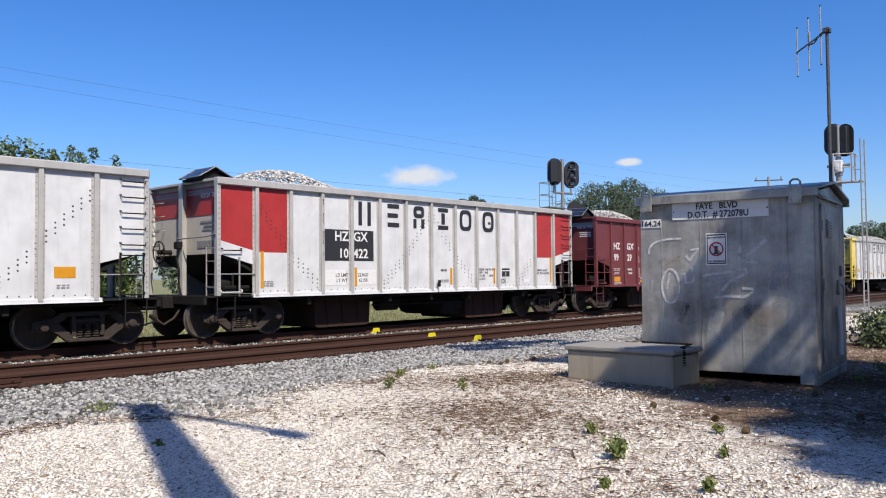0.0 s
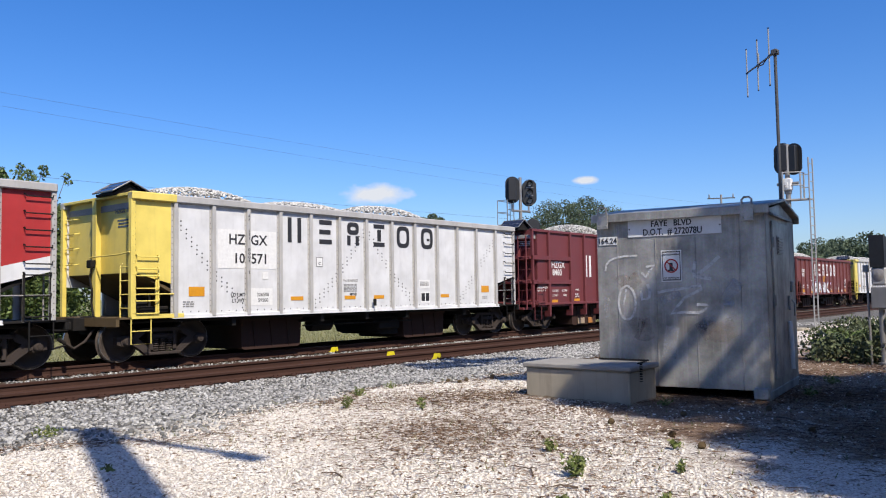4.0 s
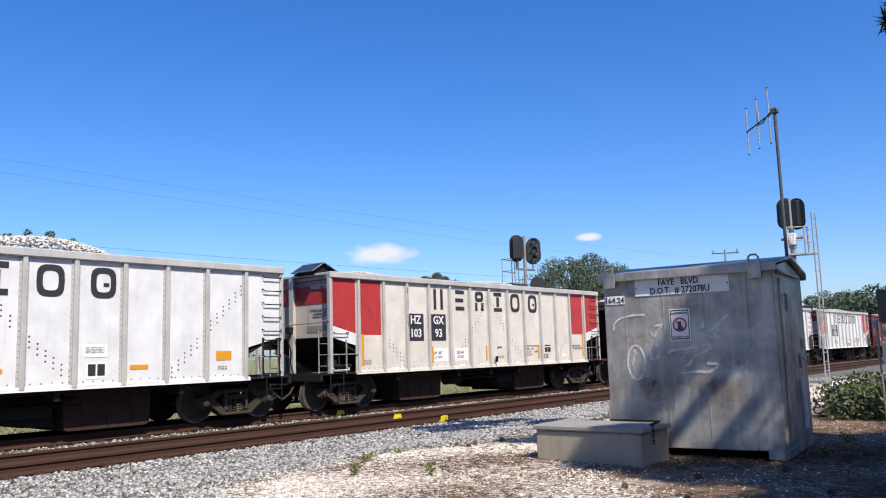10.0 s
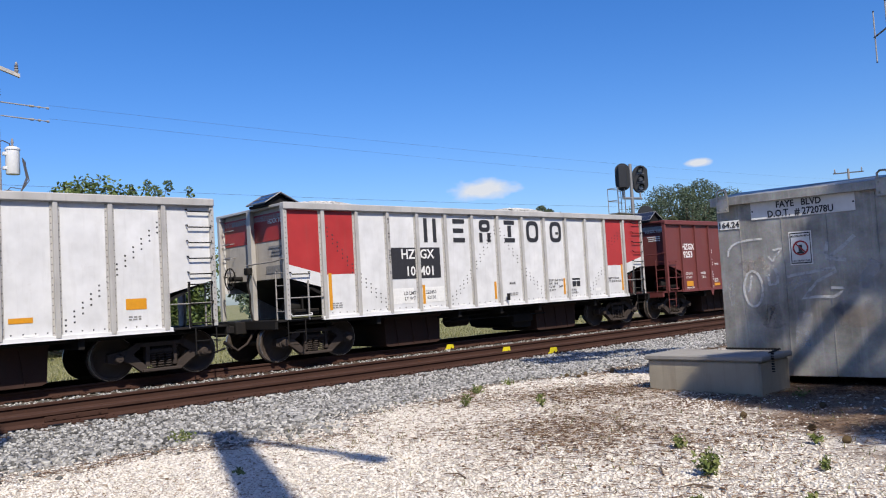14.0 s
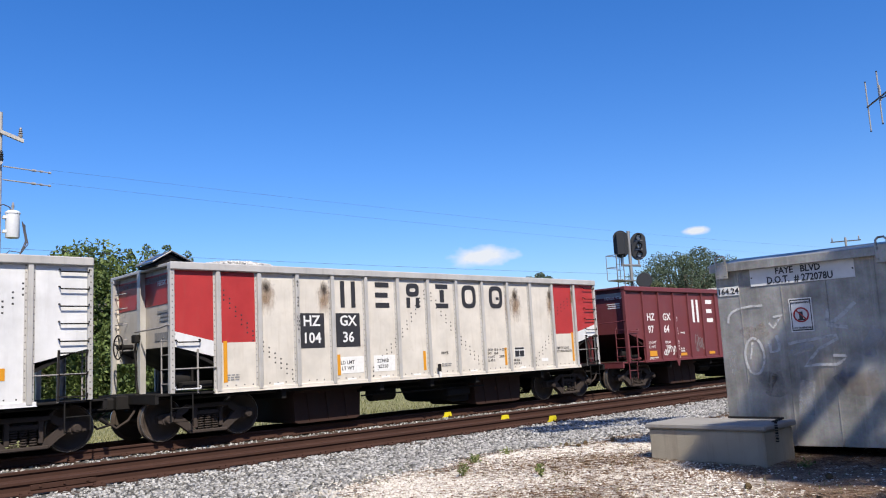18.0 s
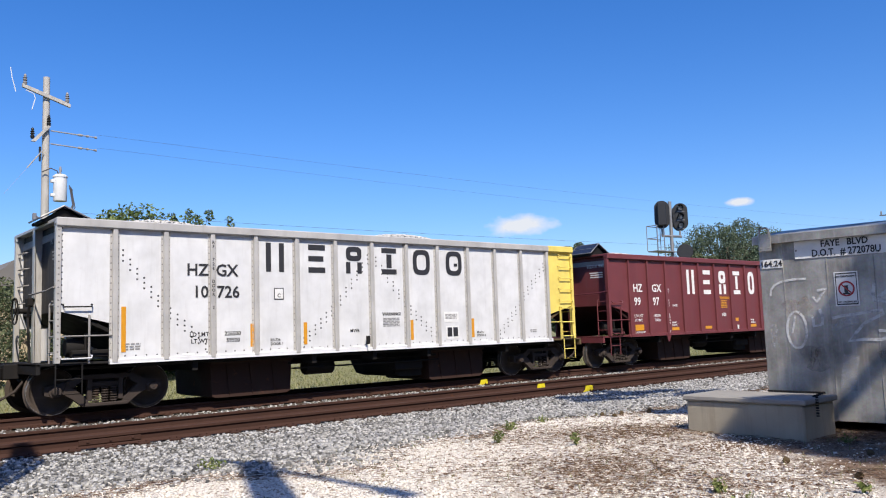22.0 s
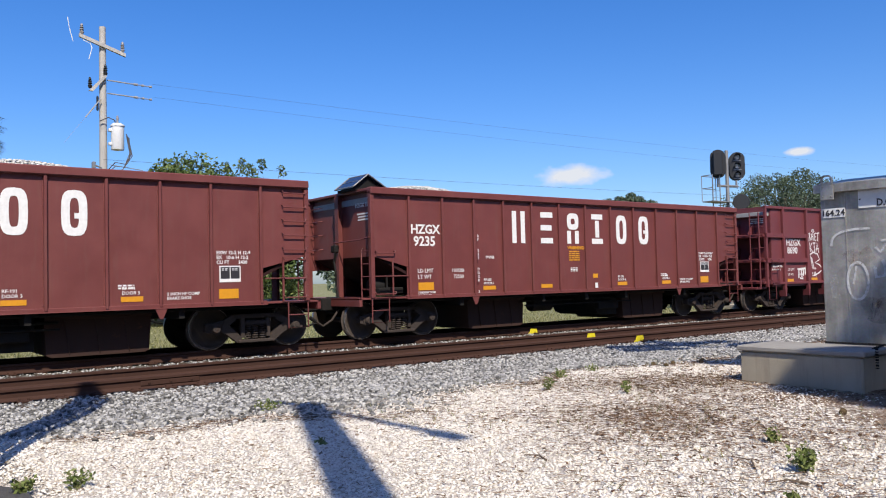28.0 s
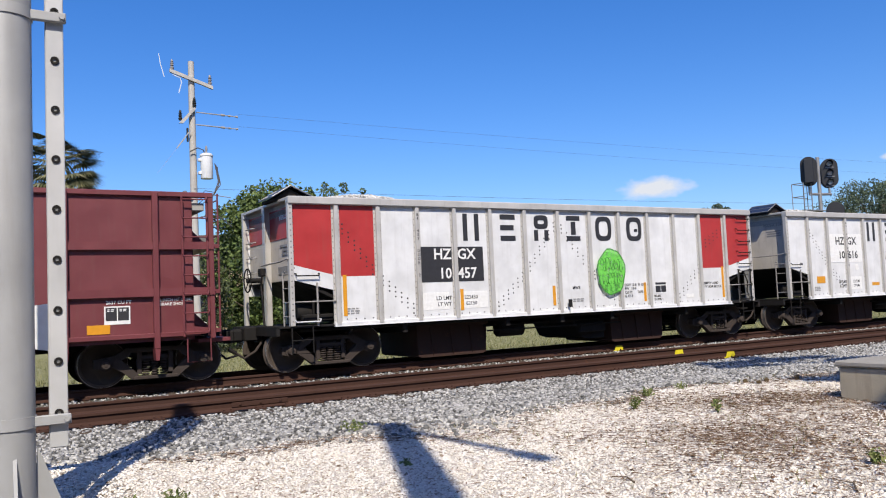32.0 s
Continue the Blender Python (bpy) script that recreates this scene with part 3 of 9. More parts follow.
RIBS = [1.09, 2.10, 3.10, 4.10, 5.12, 6.15, 7.20, 8.26, 9.28, 10.34, 11.35, 12.38, 13.47]
LEN = 14.6
MOVERS, WHEELS = [], []


def rivets(g, xs, zs, y, r=0.016, mi=0):
    for x in xs:
        for z in zs:
            g.raw([(x - r, y, z - r), (x + r, y, z - r), (x + r, y, z + r), (x - r, y, z + r), (x, y - r * 0.8, z)],
                  [(0, 1, 4), (1, 2, 4), (2, 3, 4), (3, 0, 4)], mi)
    return g


def wheel_mesh():
    R = 0.457
    prof = [(0.001, 0.075), (0.11, 0.075), (0.12, 0.03), (0.2, -0.005), (0.33, 0.0), (0.385, 0.045), (0.40, 0.065), (R - 0.004, 0.07), (R, 0.06),
            (R + 0.003, -0.03), (R + 0.028, -0.04), (R + 0.025, -0.065), (0.40, -0.07), (0.385, -0.05), (0.30, -0.03), (0.12, -0.055), (0.10, -0.08)]
    g = Geo()
    for s in (-1, 1):
        w = Geo().lathe([(r, h * -1) for r, h in prof], 36, "y")
        if s > 0:
            w.v = [(a, -b, c) for a, b, c in w.v]
        g.raw([(a, b + s * 0.77, c) for a, b, c in w.v], w.f, 0, True)
        g.lathe([(R - 0.01, s * 0.84), (R + 0.0005, s * 0.838), (R + 0.0035, s * 0.74)], 36, "y", 1)
    g.lathe([(0.085, -0.72), (0.08, 0), (0.085, 0.72)], 12, "y")
    g.lathe([(0.075, -1.02), (0.075, -0.72)], 12, "y").lathe([(0.075, 0.72), (0.075, 1.02)], 12, "y")
    return g.mesh("wheelset", WHEELM, TREAD)


def side_frame_mesh():
    """Cast side frame about the truck's centre, y at 0."""
    g = Geo()
    # two A-shaped halves with a window for the springs
    g.prism([(-1.12, 0.56), (-1.12, 0.40), (-0.98, 0.36), (-0.80, 0.40), (-0.72, 0.62)], -0.07, 0.09)
    g.prism([(1.12, 0.56), (1.12, 0.40), (0.98, 0.36), (0.80, 0.40), (0.72, 0.62)], -0.07, 0.09)
    for s in (-1, 1):
        g.prism([(s * 0.80, 0.41), (s * 0.62, 0.30), (s * 0.42, 0.14), (s * 0.30, 0.14), (s * 0.33, 0.25), (s * 0.50, 0.42), (s * 0.72, 0.60)], -0.08, 0.08)
        g.prism([(s * 0.74, 0.62), (s * 0.52, 0.75), (s * 0.46, 0.74), (s * 0.46, 0.62), (s * 0.62, 0.52)], -0.08, 0.08)
        g.box(min(s * 0.34, s * 0.25), max(s * 0.34, s * 0.25), -0.07, 0.07, 0.24, 0.66, 0.01)
    g.box(-0.5, 0.5, -0.08, 0.08, 0.655, 0.75, 0.015)
    g.box(-0.42, 0.42, -0.13, 0.12, 0.13, 0.20, 0.015)
    g.box(-0.3, 0.3, -0.05, 0.05, 0.5, 0.60, 0.02)
    return g.mesh("side_frame", TRUCKM)


def spring_mesh():
    g = Geo()
    for x in (-0.17, 0.0, 0.17):
        g.lathe([(0.05, 0.2), (0.05, 0.5)], 10, "z")
        for k in range(6):
            z = 0.215 + k * 0.05
            r = Geo().lathe([(0.06, z), (0.075, z + 0.012), (0.075, z + 0.024), (0.06, z + 0.034)], 10, "z")
            g.raw([(a + x, b, c) for a, b, c in r.v], r.f, 0, True)
    return g.mesh("spring_pack", TRUCKM)


def make_truck(parent, x):
    bol = cached("bolster", lambda: Geo().box(-0.2, 0.2, -1.05, 1.05, 0.48, 0.70, 0.03).box(-0.75, 0.75, -0.5, -0.42, 0.35, 0.45)
                 .box(-0.75, 0.75, 0.42, 0.5, 0.35, 0.45).box(-0.14, 0.14, -0.14, 0.14, 0.69, 0.80).mesh("truck", DARK))
    tr = part("truck", bol, parent, (x, 0, 0), label="grimy cast-steel truck with coil springs")
    sf, sp, wh = cached("sf", side_frame_mesh), cached("sp", spring_mesh), cached("wh", wheel_mesh)
    cap = cached("cap", lambda: Geo().lathe([(0.001, -0.10), (0.07, -0.10), (0.085, -0.085), (0.095, -0.01), (0.125, 0.0), (0.125, 0.05)], 16, "y")
                 .box(-0.03, 0.03, -0.11, -0.1, -0.03, 0.03).mesh("bearing_cap", TRUCKM))
    for s in (-1, 1):
        part("side_frame", sf, tr, (0, s * 1.07, 0))
        part("spring_pack", sp, tr, (0, s * 1.08, 0))
        for w in (-1, 1):
            ob = part("bearing_cap", cap, tr, (w * 0.915, s * 1.16, 0.457))
            if s > 0:
                ob.rotation_euler = (0, 0, math.pi)
    for w in (-1, 1):
        ws = new("wheelset", wh)
        ws.parent = tr
        ws.matrix_parent_inverse = Matrix.Translation((w * 0.915, 0, 0.457))
        WHEELS.append(ws)
    return tr


def glyph(k, w, h, t):
    """Plain marks of a letter's size: upright bars, level bars, rings."""
    g = Geo()
    b = lambda x0, x1, z0, z1: g.box(x0, x1, -0.003, 0.003, z0, z1, 0.0005)

    def ring(x0, x1, z0, z1, c):
        o, i = [], []
        n = 20
        for a in range(n):
            q = 2 * math.pi * a / n
            cx, cz, rx, rz = (x0 + x1) / 2, (z0 + z1) / 2, (x1 - x0) / 2, (z1 - z0) / 2
            sx, sz = math.copysign(abs(math.cos(q)) ** 0.6, math.cos(q)), math.copysign(abs(math.sin(q)) ** 0.6, math.sin(q))
            o.append((cx + rx * sx, cz + rz * sz))
            i.append((cx + (rx - c) * sx, cz + (rz - c) * sz))
        v = [(a, -0.003, c2) for a, c2 in o] + [(a, -0.003, c2) for a, c2 in i]
        g.raw(v, [[a, (a + 1) % n, (a + 1) % n + n, a + n] for a in range(n)])
    if k == 0:
        b(0, t, 0, h), b(w - t, w, 0, h)
    elif k == 1:
        b(0, w, 0, t), b(0, w * 0.9, (h - t) / 2, (h + t) / 2), b(0, w, h - t, h)
    elif k == 2:
        ring(0, w, h * 0.46, h, t), b(0, t, 0, h * 0.42), b(w - t, w, 0, h * 0.42)
    elif k == 3:
        b(0, w, 0, t), b(0, w, h - t, h), b(w * 0.33, w * 0.67, t * 1.25, h - t * 1.25)
    elif k == 4:
        ring(0, w, 0, h, t)
    else:
        ring(0, w, 0, h, t), b(w * 0.5, w * 0.72, h * 0.38, h * 0.5)
    return g


def word_marks(parent, xs, z0, w, h, t, mat, y):
    for k, x in enumerate(xs):
        wide = w * 1.25 if k >= 4 and mat is BLACKP else w
        me = cached(("glyph", k, w, h, mat.name), lambda: glyph(k, wide, h, t).mesh("letter_mark", mat))
        part("letter_mark", me, parent, (x - 0.6 * (wide - w), y, z0))


def bars(parent, x, z, w, rows, h, mat, y, seed=0):
    """Small print that cannot be read: plain bars."""
    def make():
        r = random.Random(seed)
        g = Geo()
        for k in range(rows):
            zz, xx = -k * h * 1.7, 0.0
            while xx < w:
                ww = min(w - xx, r.uniform(0.12, 0.3) * w + 0.02)
                g.box(xx, xx + ww, -0.002, 0.002, zz, zz + h, 0.0005)
                xx += ww + 0.025
        return g.mesh("small_print", mat)
    part("small_print", cached(("bars", round(w, 2), rows, h, mat.name, seed), make), parent, (x, y, z))


def plate(parent, name, x0, x1, z0, z1, mat, y, label=""):
    me = cached((name, round(x1 - x0, 3), round(z1 - z0, 3), mat.name),
                lambda: Geo().box(0, x1 - x0, -0.002, 0.002, 0, z1 - z0, 0.0005).mesh(name, mat))
    return part(name, me, parent, (x0, y, z0), label=label)


def notice(parent, x, z, mat, y):
    """White-framed double notice board stencilled on the side."""
    fr = plate(parent, "notice", x, x + 0.46, z, z + 0.34, WHITEP, y, "white-framed stencilled notice")
    for a in (0.025, 0.24):
        plate(parent, "notice_field", x + a, x + a + 0.195, z + 0.07, z + 0.315, mat, y - 0.003)
        bars(parent, x + a + 0.03, z + 0.27, 0.12, 2, 0.016, WHITEP, y - 0.005, 8)


def text(parent, body, x, z, size, mat, y, bold=0.0, align="LEFT"):
    return part("lettering", letters(body, size, mat, bold, align), parent, (x, y, z))


def solar(parent, x, y, z, steep):
    """Gable-shaped solar unit: two glass leaves in frames on a dark box."""
    h = 0.33 + steep
    me = cached(("solar", steep), lambda: Geo().prism([(-0.44, 0.0), (-0.06, h - 0.06), (0.44, 0.02)], -0.42, 0.42).box(-0.5, 0.5, -0.44, 0.44, -0.06, 0.01, 0.01).mesh("solar_unit", DARK))
    ob = part("solar_unit", me, parent, (x + 0.12, y - 0.55, z), label="small black gabled solar unit on the car's end")
    ob.scale = (0.86, 0.86, 0.86)
    for k, (a, b) in enumerate((((-0.54, 0.04), (-0.05, h)), ((-0.05, h), (0.54, 0.06)))):
        part("solar_panel", cached(("sp", steep, k), lambda: Geo().prism([a, b, (b[0], b[1] - 0.03), (a[0], a[1] - 0.03)], -0.53, 0.53).mesh("solar_panel", PANEL)), ob)
        part("panel_frame", cached(("sf", steep, k), lambda: Geo().tube([(a[0], -0.53, a[1]), (b[0], -0.53, b[1]), (b[0], 0.53, b[1]), (a[0], 0.53, a[1]), (a[0], -0.53, a[1])], 0.016, 6)
             .tube([((a[0] + b[0]) / 2, -0.53, (a[1] + b[1]) / 2 + 0.004), ((a[0] + b[0]) / 2, 0.53, (a[1] + b[1]) / 2 + 0.004)], 0.008, 6).mesh("panel_frame", GALV)), ob)


def load_mesh(seed, L, heaps=()):
    rng = np.random.default_rng(seed)
    n = 9000
    x, y = rng.uniform(0.35, L - 0.35, n), rng.uniform(-1.42, 1.42, n)
    z = np.full(n, -0.18)
    for k in range(4):
        cx, h = L * (0.14 + 0.24 * k) + rng.uniform(-0.5, 0.5), rng.uniform(0.1, 0.55)
        if k < len(heaps):
            cx, h = L * heaps[k][0], heaps[k][1]
        z = np.maximum(z, -0.2 + h * np.clip(1 - ((x - cx) / 1.9) ** 2 - (y / 1.6) ** 2, 0, 1) ** 0.8)
    up = z > -0.165
    x, y, z = x[up], y[up], z[up]
    n = len(x)
    s = rng.uniform(0.022, 0.042, n)
    return scatter_mesh("ballast_load", np.stack([x, y, z], 1), s, LOAD, "cube", seed + 9)


def load_bed(L):
    return Geo().box(0.15, L - 0.15, -1.5, 1.5, -0.35, -0.2, 0.01).mesh("load_bed", STONES)


def couplers(parent, L, mat):
    cp = cached(("cpl", mat.name), lambda: Geo().box(-0.75, 0.2, -0.09, 0.09, 0.72, 0.92, 0.03).box(-0.95, -0.7, -0.17, 0.15, 0.68, 0.97, 0.05)
                .box(-0.15, 0.0, -0.3, 0.3, 0.62, 1.02, 0.03).mesh("coupler", DARK))
    part("coupler", cp, parent, (-0.05, 0, 0))
    ob = part("coupler", cp, parent, (L + 0.05, 0, 0), math.pi)
    hose = cached("hose", lambda: Geo().tube([(0.1, -0.35, 0.85), (-0.15, -0.38, 0.78), (-0.38, -0.38, 0.48), (-0.62, -0.36, 0.34), (-0.85, -0.34, 0.5)], 0.028, 8)
                  .tube([(-0.8, -0.34, 0.46), (-0.95, -0.33, 0.56)], 0.045, 8, 1).mesh("air_hose", TRUCKM, DARK))
    part("air_hose", hose, parent)
    hose2 = cached("hose2", lambda: Geo().tube([(-0.1, -0.3, 0.85), (0.2, -0.34, 0.66), (0.55, -0.34, 0.36), (0.8, -0.34, 0.42)], 0.026, 8).mesh("air_hose", DARK))
    part("air_hose", hose2, parent, (L, 0, 0))


def underframe(parent, L, body):
    def sill():
        g = Geo().box(-0.55, L + 0.55, -0.19, 0.19, 0.70, 1.0, 0.02)
        g.box(0.3, L - 0.3, -1.3, 1.3, 0.86, 0.93, 0.02)
        for x in (2.75, 5.6, 7.3, 9.0, 11.8):
            g.box(x * L / 14.6 - 0.06, x * L / 14.6 + 0.06, -1.5, 1.5, 0.72, 0.95, 0.01)
        g.tube([(5.2, -1.15, 0.62), (L - 5.0, -1.15, 0.62)], 0.022, 6).tube([(5.2, -1.0, 0.74), (L - 5.0, -1.0, 0.74)], 0.03, 6)
        return g.mesh("underframe", DARK)
    part("underframe", cached(("uf", L), sill), parent)

    body_ = cached("chute", lambda: Geo().prism([(0.0, 0.95), (0.05, 0.12), (0.14, 0.08), (1.86, 0.08), (1.95, 0.12), (2.0, 0.95)], -0.98, 0.98).mesh("discharge_chute", CHUTE))
    stiff = cached("stiff", lambda: Geo().prism([(-0.09, 0.82), (0.09, 0.82), (0.0, 0.12)], -1.005, -0.97).mesh("stiffener", CHUTE))
    lip = cached("chlip", lambda: Geo().box(0.0, 2.0, -1.05, -0.97, 0.80, 0.86, 0.01).mesh("chute_lip", CHUTE))
    k = L / 14.6
    for x0 in (3.3 * k, 9.35 * k):
        ch = part("discharge_chute", body_, parent, (x0, 0, 0), label="rust-stained discharge chute")
        for x in (0.45, 1.0, 1.55):
            part("stiffener", stiff, ch, (x, 0, 0))
        part("chute_lip", lip, ch)
    dk = cached("hop", lambda: Geo().prism([(0.0, 0.95), (0.35, 0.30), (0.6, 0.22), (1.2, 0.22), (1.2, 0.95)], -0.9, 0.9).box(0.2, 1.1, -1.1, -0.9, 0.4, 0.62, 0.03)
                .mesh("hopper_bottom", DARK))
    part("hopper_bottom", dk, parent, (8.0 * k, 0, 0))
    cyl = cached("cyl", lambda: Geo().lathe([(0.001, 0), (0.17, 0), (0.19, 0.03), (0.19, 0.75), (0.001, 0.78)], 14, "x").mesh("air_reservoir", DARK))
    part("air_reservoir", cyl, parent, (5.75 * k, -0.75, 0.62))


def open_ladder(parent, x0, x1, z0, z1, mat, y, n, rails=True):
    """Grab irons or a ladder on the car's near side."""
    rung = cached(("rung", round(x1 - x0, 2), mat.name), lambda: Geo().tube([(0, 0.05, 0.05), (0, -0.03, 0.045), (0.01, -0.05, 0), (x1 - x0 - 0.01, -0.05, 0), (x1 - x0, -0.03, 0.045), (x1 - x0, 0.05, 0.05)], 0.014, 6).mesh("rung", mat))
    for k in range(n):
        part("rung", rung, parent, (x0, y, z0 + (z1 - z0) * k / max(1, n - 1)))
    if rails:
        rl = cached(("lrail", round(z1 - z0, 2), mat.name), lambda: Geo().box(-0.02, 0.02, -0.012, 0.012, -0.08, z1 - z0 + 0.06, 0.003).mesh("ladder_rail", mat))
        part("ladder_rail", rl, parent, (x0, y, z0))
        part("ladder_rail", rl, parent, (x1, y, z0))


def brake_wheel_mesh():
    g = Geo()
    ring = [(0, 0.27 * math.cos(2 * math.pi * k / 20), 0.27 * math.sin(2 * math.pi * k / 20)) for k in range(21)]
    g.tube(ring, 0.017, 6, caps=False)
    for k in range(5):
        a = 2 * math.pi * k / 5 + 0.3
        g.tube([(0.03, 0, 0), (0, 0.27 * math.cos(a), 0.27 * math.sin(a))], 0.012, 5, caps=False)
    return g.lathe([(0.001, -0.02), (0.06, -0.02), (0.06, 0.34), (0.001, 0.34)], 10, "x").mesh("brake_wheel", DARK)


def end_works(parent, L, top, mat, right_mat, ladder_mat):
    """Open ends: end sheet, slope sheet, posts, platform, stirrups."""
    for side, m in ((0, mat), (1, right_mat)):
        X = (lambda x: x) if side == 0 else (lambda x: L - x)
        key = (L, top, m.name, side)
        pale = m in (WHITE, ENDW, SOOTBLK)

        def bx(g, a, b, *r):
            x0, x1 = sorted((X(a), X(b)))
            return g.box(x0, x1, *r)
        part("end_sheet", cached(("es",) + key, lambda: bx(Geo(), 0.16, 0.20, -1.52, 1.52, 1.98, top - 0.07, 0.004).mesh("end_sheet", ENDW if m in (WHITE, ENDW) else m)), parent)
        # slope sheets get dark colours for the shade under the end overhang
        part("slope_sheet", cached(("sl", L, side, m.name), lambda: Geo().prism([(X(0.16), 1.97), (X(2.1), 1.02), (X(2.14), 1.06), (X(0.2), 2.03)], -1.5, 1.5).mesh("slope_sheet", DARK if pale else DARKBROWN if m is YELLOW else SHADERED)), parent)
        part("end_post", cached(("ep",) + key, lambda: rivets(bx(Geo(), 0.0, 0.10, -1.62, -1.5, 1.0, top - 0.1, 0.006), (X(0.05),), np.arange(1.1, top - 0.2, 0.12), -1.62, 0.016, 1).mesh("end_post", GREYRIB if pale else m, GREYEND if pale else m)), parent)
        part("end_post", cached(("ep2",) + key, lambda: bx(Geo(), 0.0, 0.10, 1.5, 1.62, 1.0, top - 0.1, 0.006).mesh("end_post", GREYRIB if pale else m)), parent)
        part("end_cap", cached(("ec",) + key, lambda: bx(Geo(), 0.0, 0.2, -1.5, 1.5, top - 0.075, top - 0.01, 0.01).mesh("end_cap", GREYRIB if pale else m)), parent)
        part("end_brace", cached(("eb",) + key, lambda: bx(bx(Geo(), 0.01, 0.16, -0.015, 0.015, 1.0, top - 0.07, 0.004), 0.0, 0.015, -0.09, 0.09, 1.0, top - 0.07, 0.004).mesh("end_brace", GREYRIB if pale else m)), parent)
        part("platform", cached(("pl",) + key, lambda: bx(bx(Geo(), -0.3, 1.15, -1.56, 1.56, 0.955, 1.0, 0.01), -0.3, -0.22, -1.56, 1.56, 0.8, 1.0, 0.01).mesh("platform", DARK if pale else DARKBROWN if m is YELLOW else m)), parent)
        part("handrail", cached(("hr",) + key, lambda: Geo().tube([(X(-0.02), -1.58, 2.42), (X(-0.04), -1.2, 2.38), (X(-0.04), 0.1, 2.36)], 0.018, 6)
             .tube([(X(0.62), -1.58, 0.98), (X(0.62), -1.58, 1.9)], 0.022, 6).tube([(X(0.05), -1.6, 1.5), (X(1.05), -1.6, 1.5)], 0.016, 6)
             .tube([(X(0.03), -1.12, 1.0), (X(0.03), -1.12, 2.12), (X(0.08), -1.12, 2.18)], 0.018, 6).tube([(X(0.03), -1.12, 1.2), (X(0.03), -1.54, 1.2)], 0.014, 6).tube([(X(0.03), -1.12, 1.5), (X(0.03), -1.54, 1.5)], 0.014, 6).tube([(X(0.03), -1.12, 1.8), (X(0.03), -1.54, 1.8)], 0.014, 6).tube([(X(0.03), -1.12, 2.1), (X(0.03), -1.54, 2.1)], 0.014, 6).mesh("handrail", GREYEND if pale else m)), parent)
        part("stirrup", cached(("st",) + key, lambda: Geo().tube([(X(0.03), -1.58, 1.0), (X(0.03), -1.58, 0.42), (X(0.5), -1.58, 0.42), (X(0.5), -1.58, 1.0)], 0.016, 6)
             .tube([(X(0.03), -1.58, 0.7), (X(0.5), -1.58, 0.7)], 0.013, 6).mesh("stirrup", DARK if pale else m)), parent)
        if side == 0:
            if pale:
                part("brake_wheel", cached("brakewheel", brake_wheel_mesh), parent, (-0.17, 0.72, 2.06), label="spoked hand-brake wheel")
            grab = cached(("endgrab", m.name), lambda: Geo().tube([(0.16, 0, 0), (0.04, 0, -0.02), (0.04, 0.42, -0.02), (0.16, 0.42, 0)], 0.013, 6).mesh("grab_iron", GREYEND if pale else m))
            for z in (2.25, 2.62, 2.98, 3.32):
                part("grab_iron", grab, parent, (0, 1.02, z))
            part("brake_chain", cached("brakechain", lambda: Geo().tube([(-0.05, 0.05, 2.25), (-0.09, -0.1, 2.15), (-0.08, 0.02, 1.9), (-0.1, -0.12, 1.6), (-0.07, -0.05, 1.3), (-0.1, -0.2, 1.02)], 0.025, 6)
                 .box(-0.12, 0.0, -0.1, 0.12, 2.12, 2.3, 0.02).mesh("brake_chain", DARK)), parent)
    if mat is WHITE:
        part("end_stripe", cached(("est", L, top), lambda: Geo().box(0.15, 0.158, -1.5, 1.5, 2.9, top - 0.17, 0.002).mesh("end_stripe", RED)), parent, label="faded red band on the end sheet")
        part("end_stripe", cached(("est2", L, top), lambda: Geo().box(0.15, 0.158, -1.45, -0.5, 2.12, 2.3, 0.002).mesh("end_stripe", GREYTXT)), parent)
        prt = cached("endprint", lambda: Geo().box(-0.002, 0.0, 0, 0.7, 0, 0.05, 0.0005).box(-0.002, 0.0, 0, 0.55, -0.09, -0.04, 0.0005).box(-0.002, 0.0, 0, 0.6, -0.18, -0.13, 0.0005).mesh("small_print", GREYTXT))
        part("small_print", prt, parent, (0.148, -1.35, 2.72))
    brake = cached("brake", lambda: Geo().lathe([(0.001, 0), (0.16, 0), (0.18, 0.04), (0.18, 0.32), (0.001, 0.36)], 14, "x").box(0.05, 0.75, -0.35, -0.15, -0.2, -0.05, 0.02)
                   .tube([(0.3, -0.3, -0.1), (0.3, -0.3, 0.25), (0.7, -0.3, 0.3)], 0.03, 6).mesh("brake_cylinder", DARK))
    part("brake_cylinder", brake, parent, (0.35, -0.95, 1.28))


def make_car(name, label, X0, L=14.6):
    car = thing(name, label, "freight car", (X0, YT, 0), group="ballast train cars")
    MOVERS.append((car, X0))
    make_truck(car, 1.07)
    make_truck(car, L - 1.07)
    couplers(car, L, DARK)
    return car


NP = -1.560          # outer face of the near side panels
NR = -1.632          # outer face of the ribs


def bay_panel(car, x0, x1, poly, mat):
    key = ("panel", tuple((round(a, 3), round(b, 3)) for a, b in poly), mat.name)
    part("side_panel", cached(key, lambda: Geo().prism(poly, NP, NP + 0.03).mesh("side_panel", mat)), car, (x0, 0, 0))


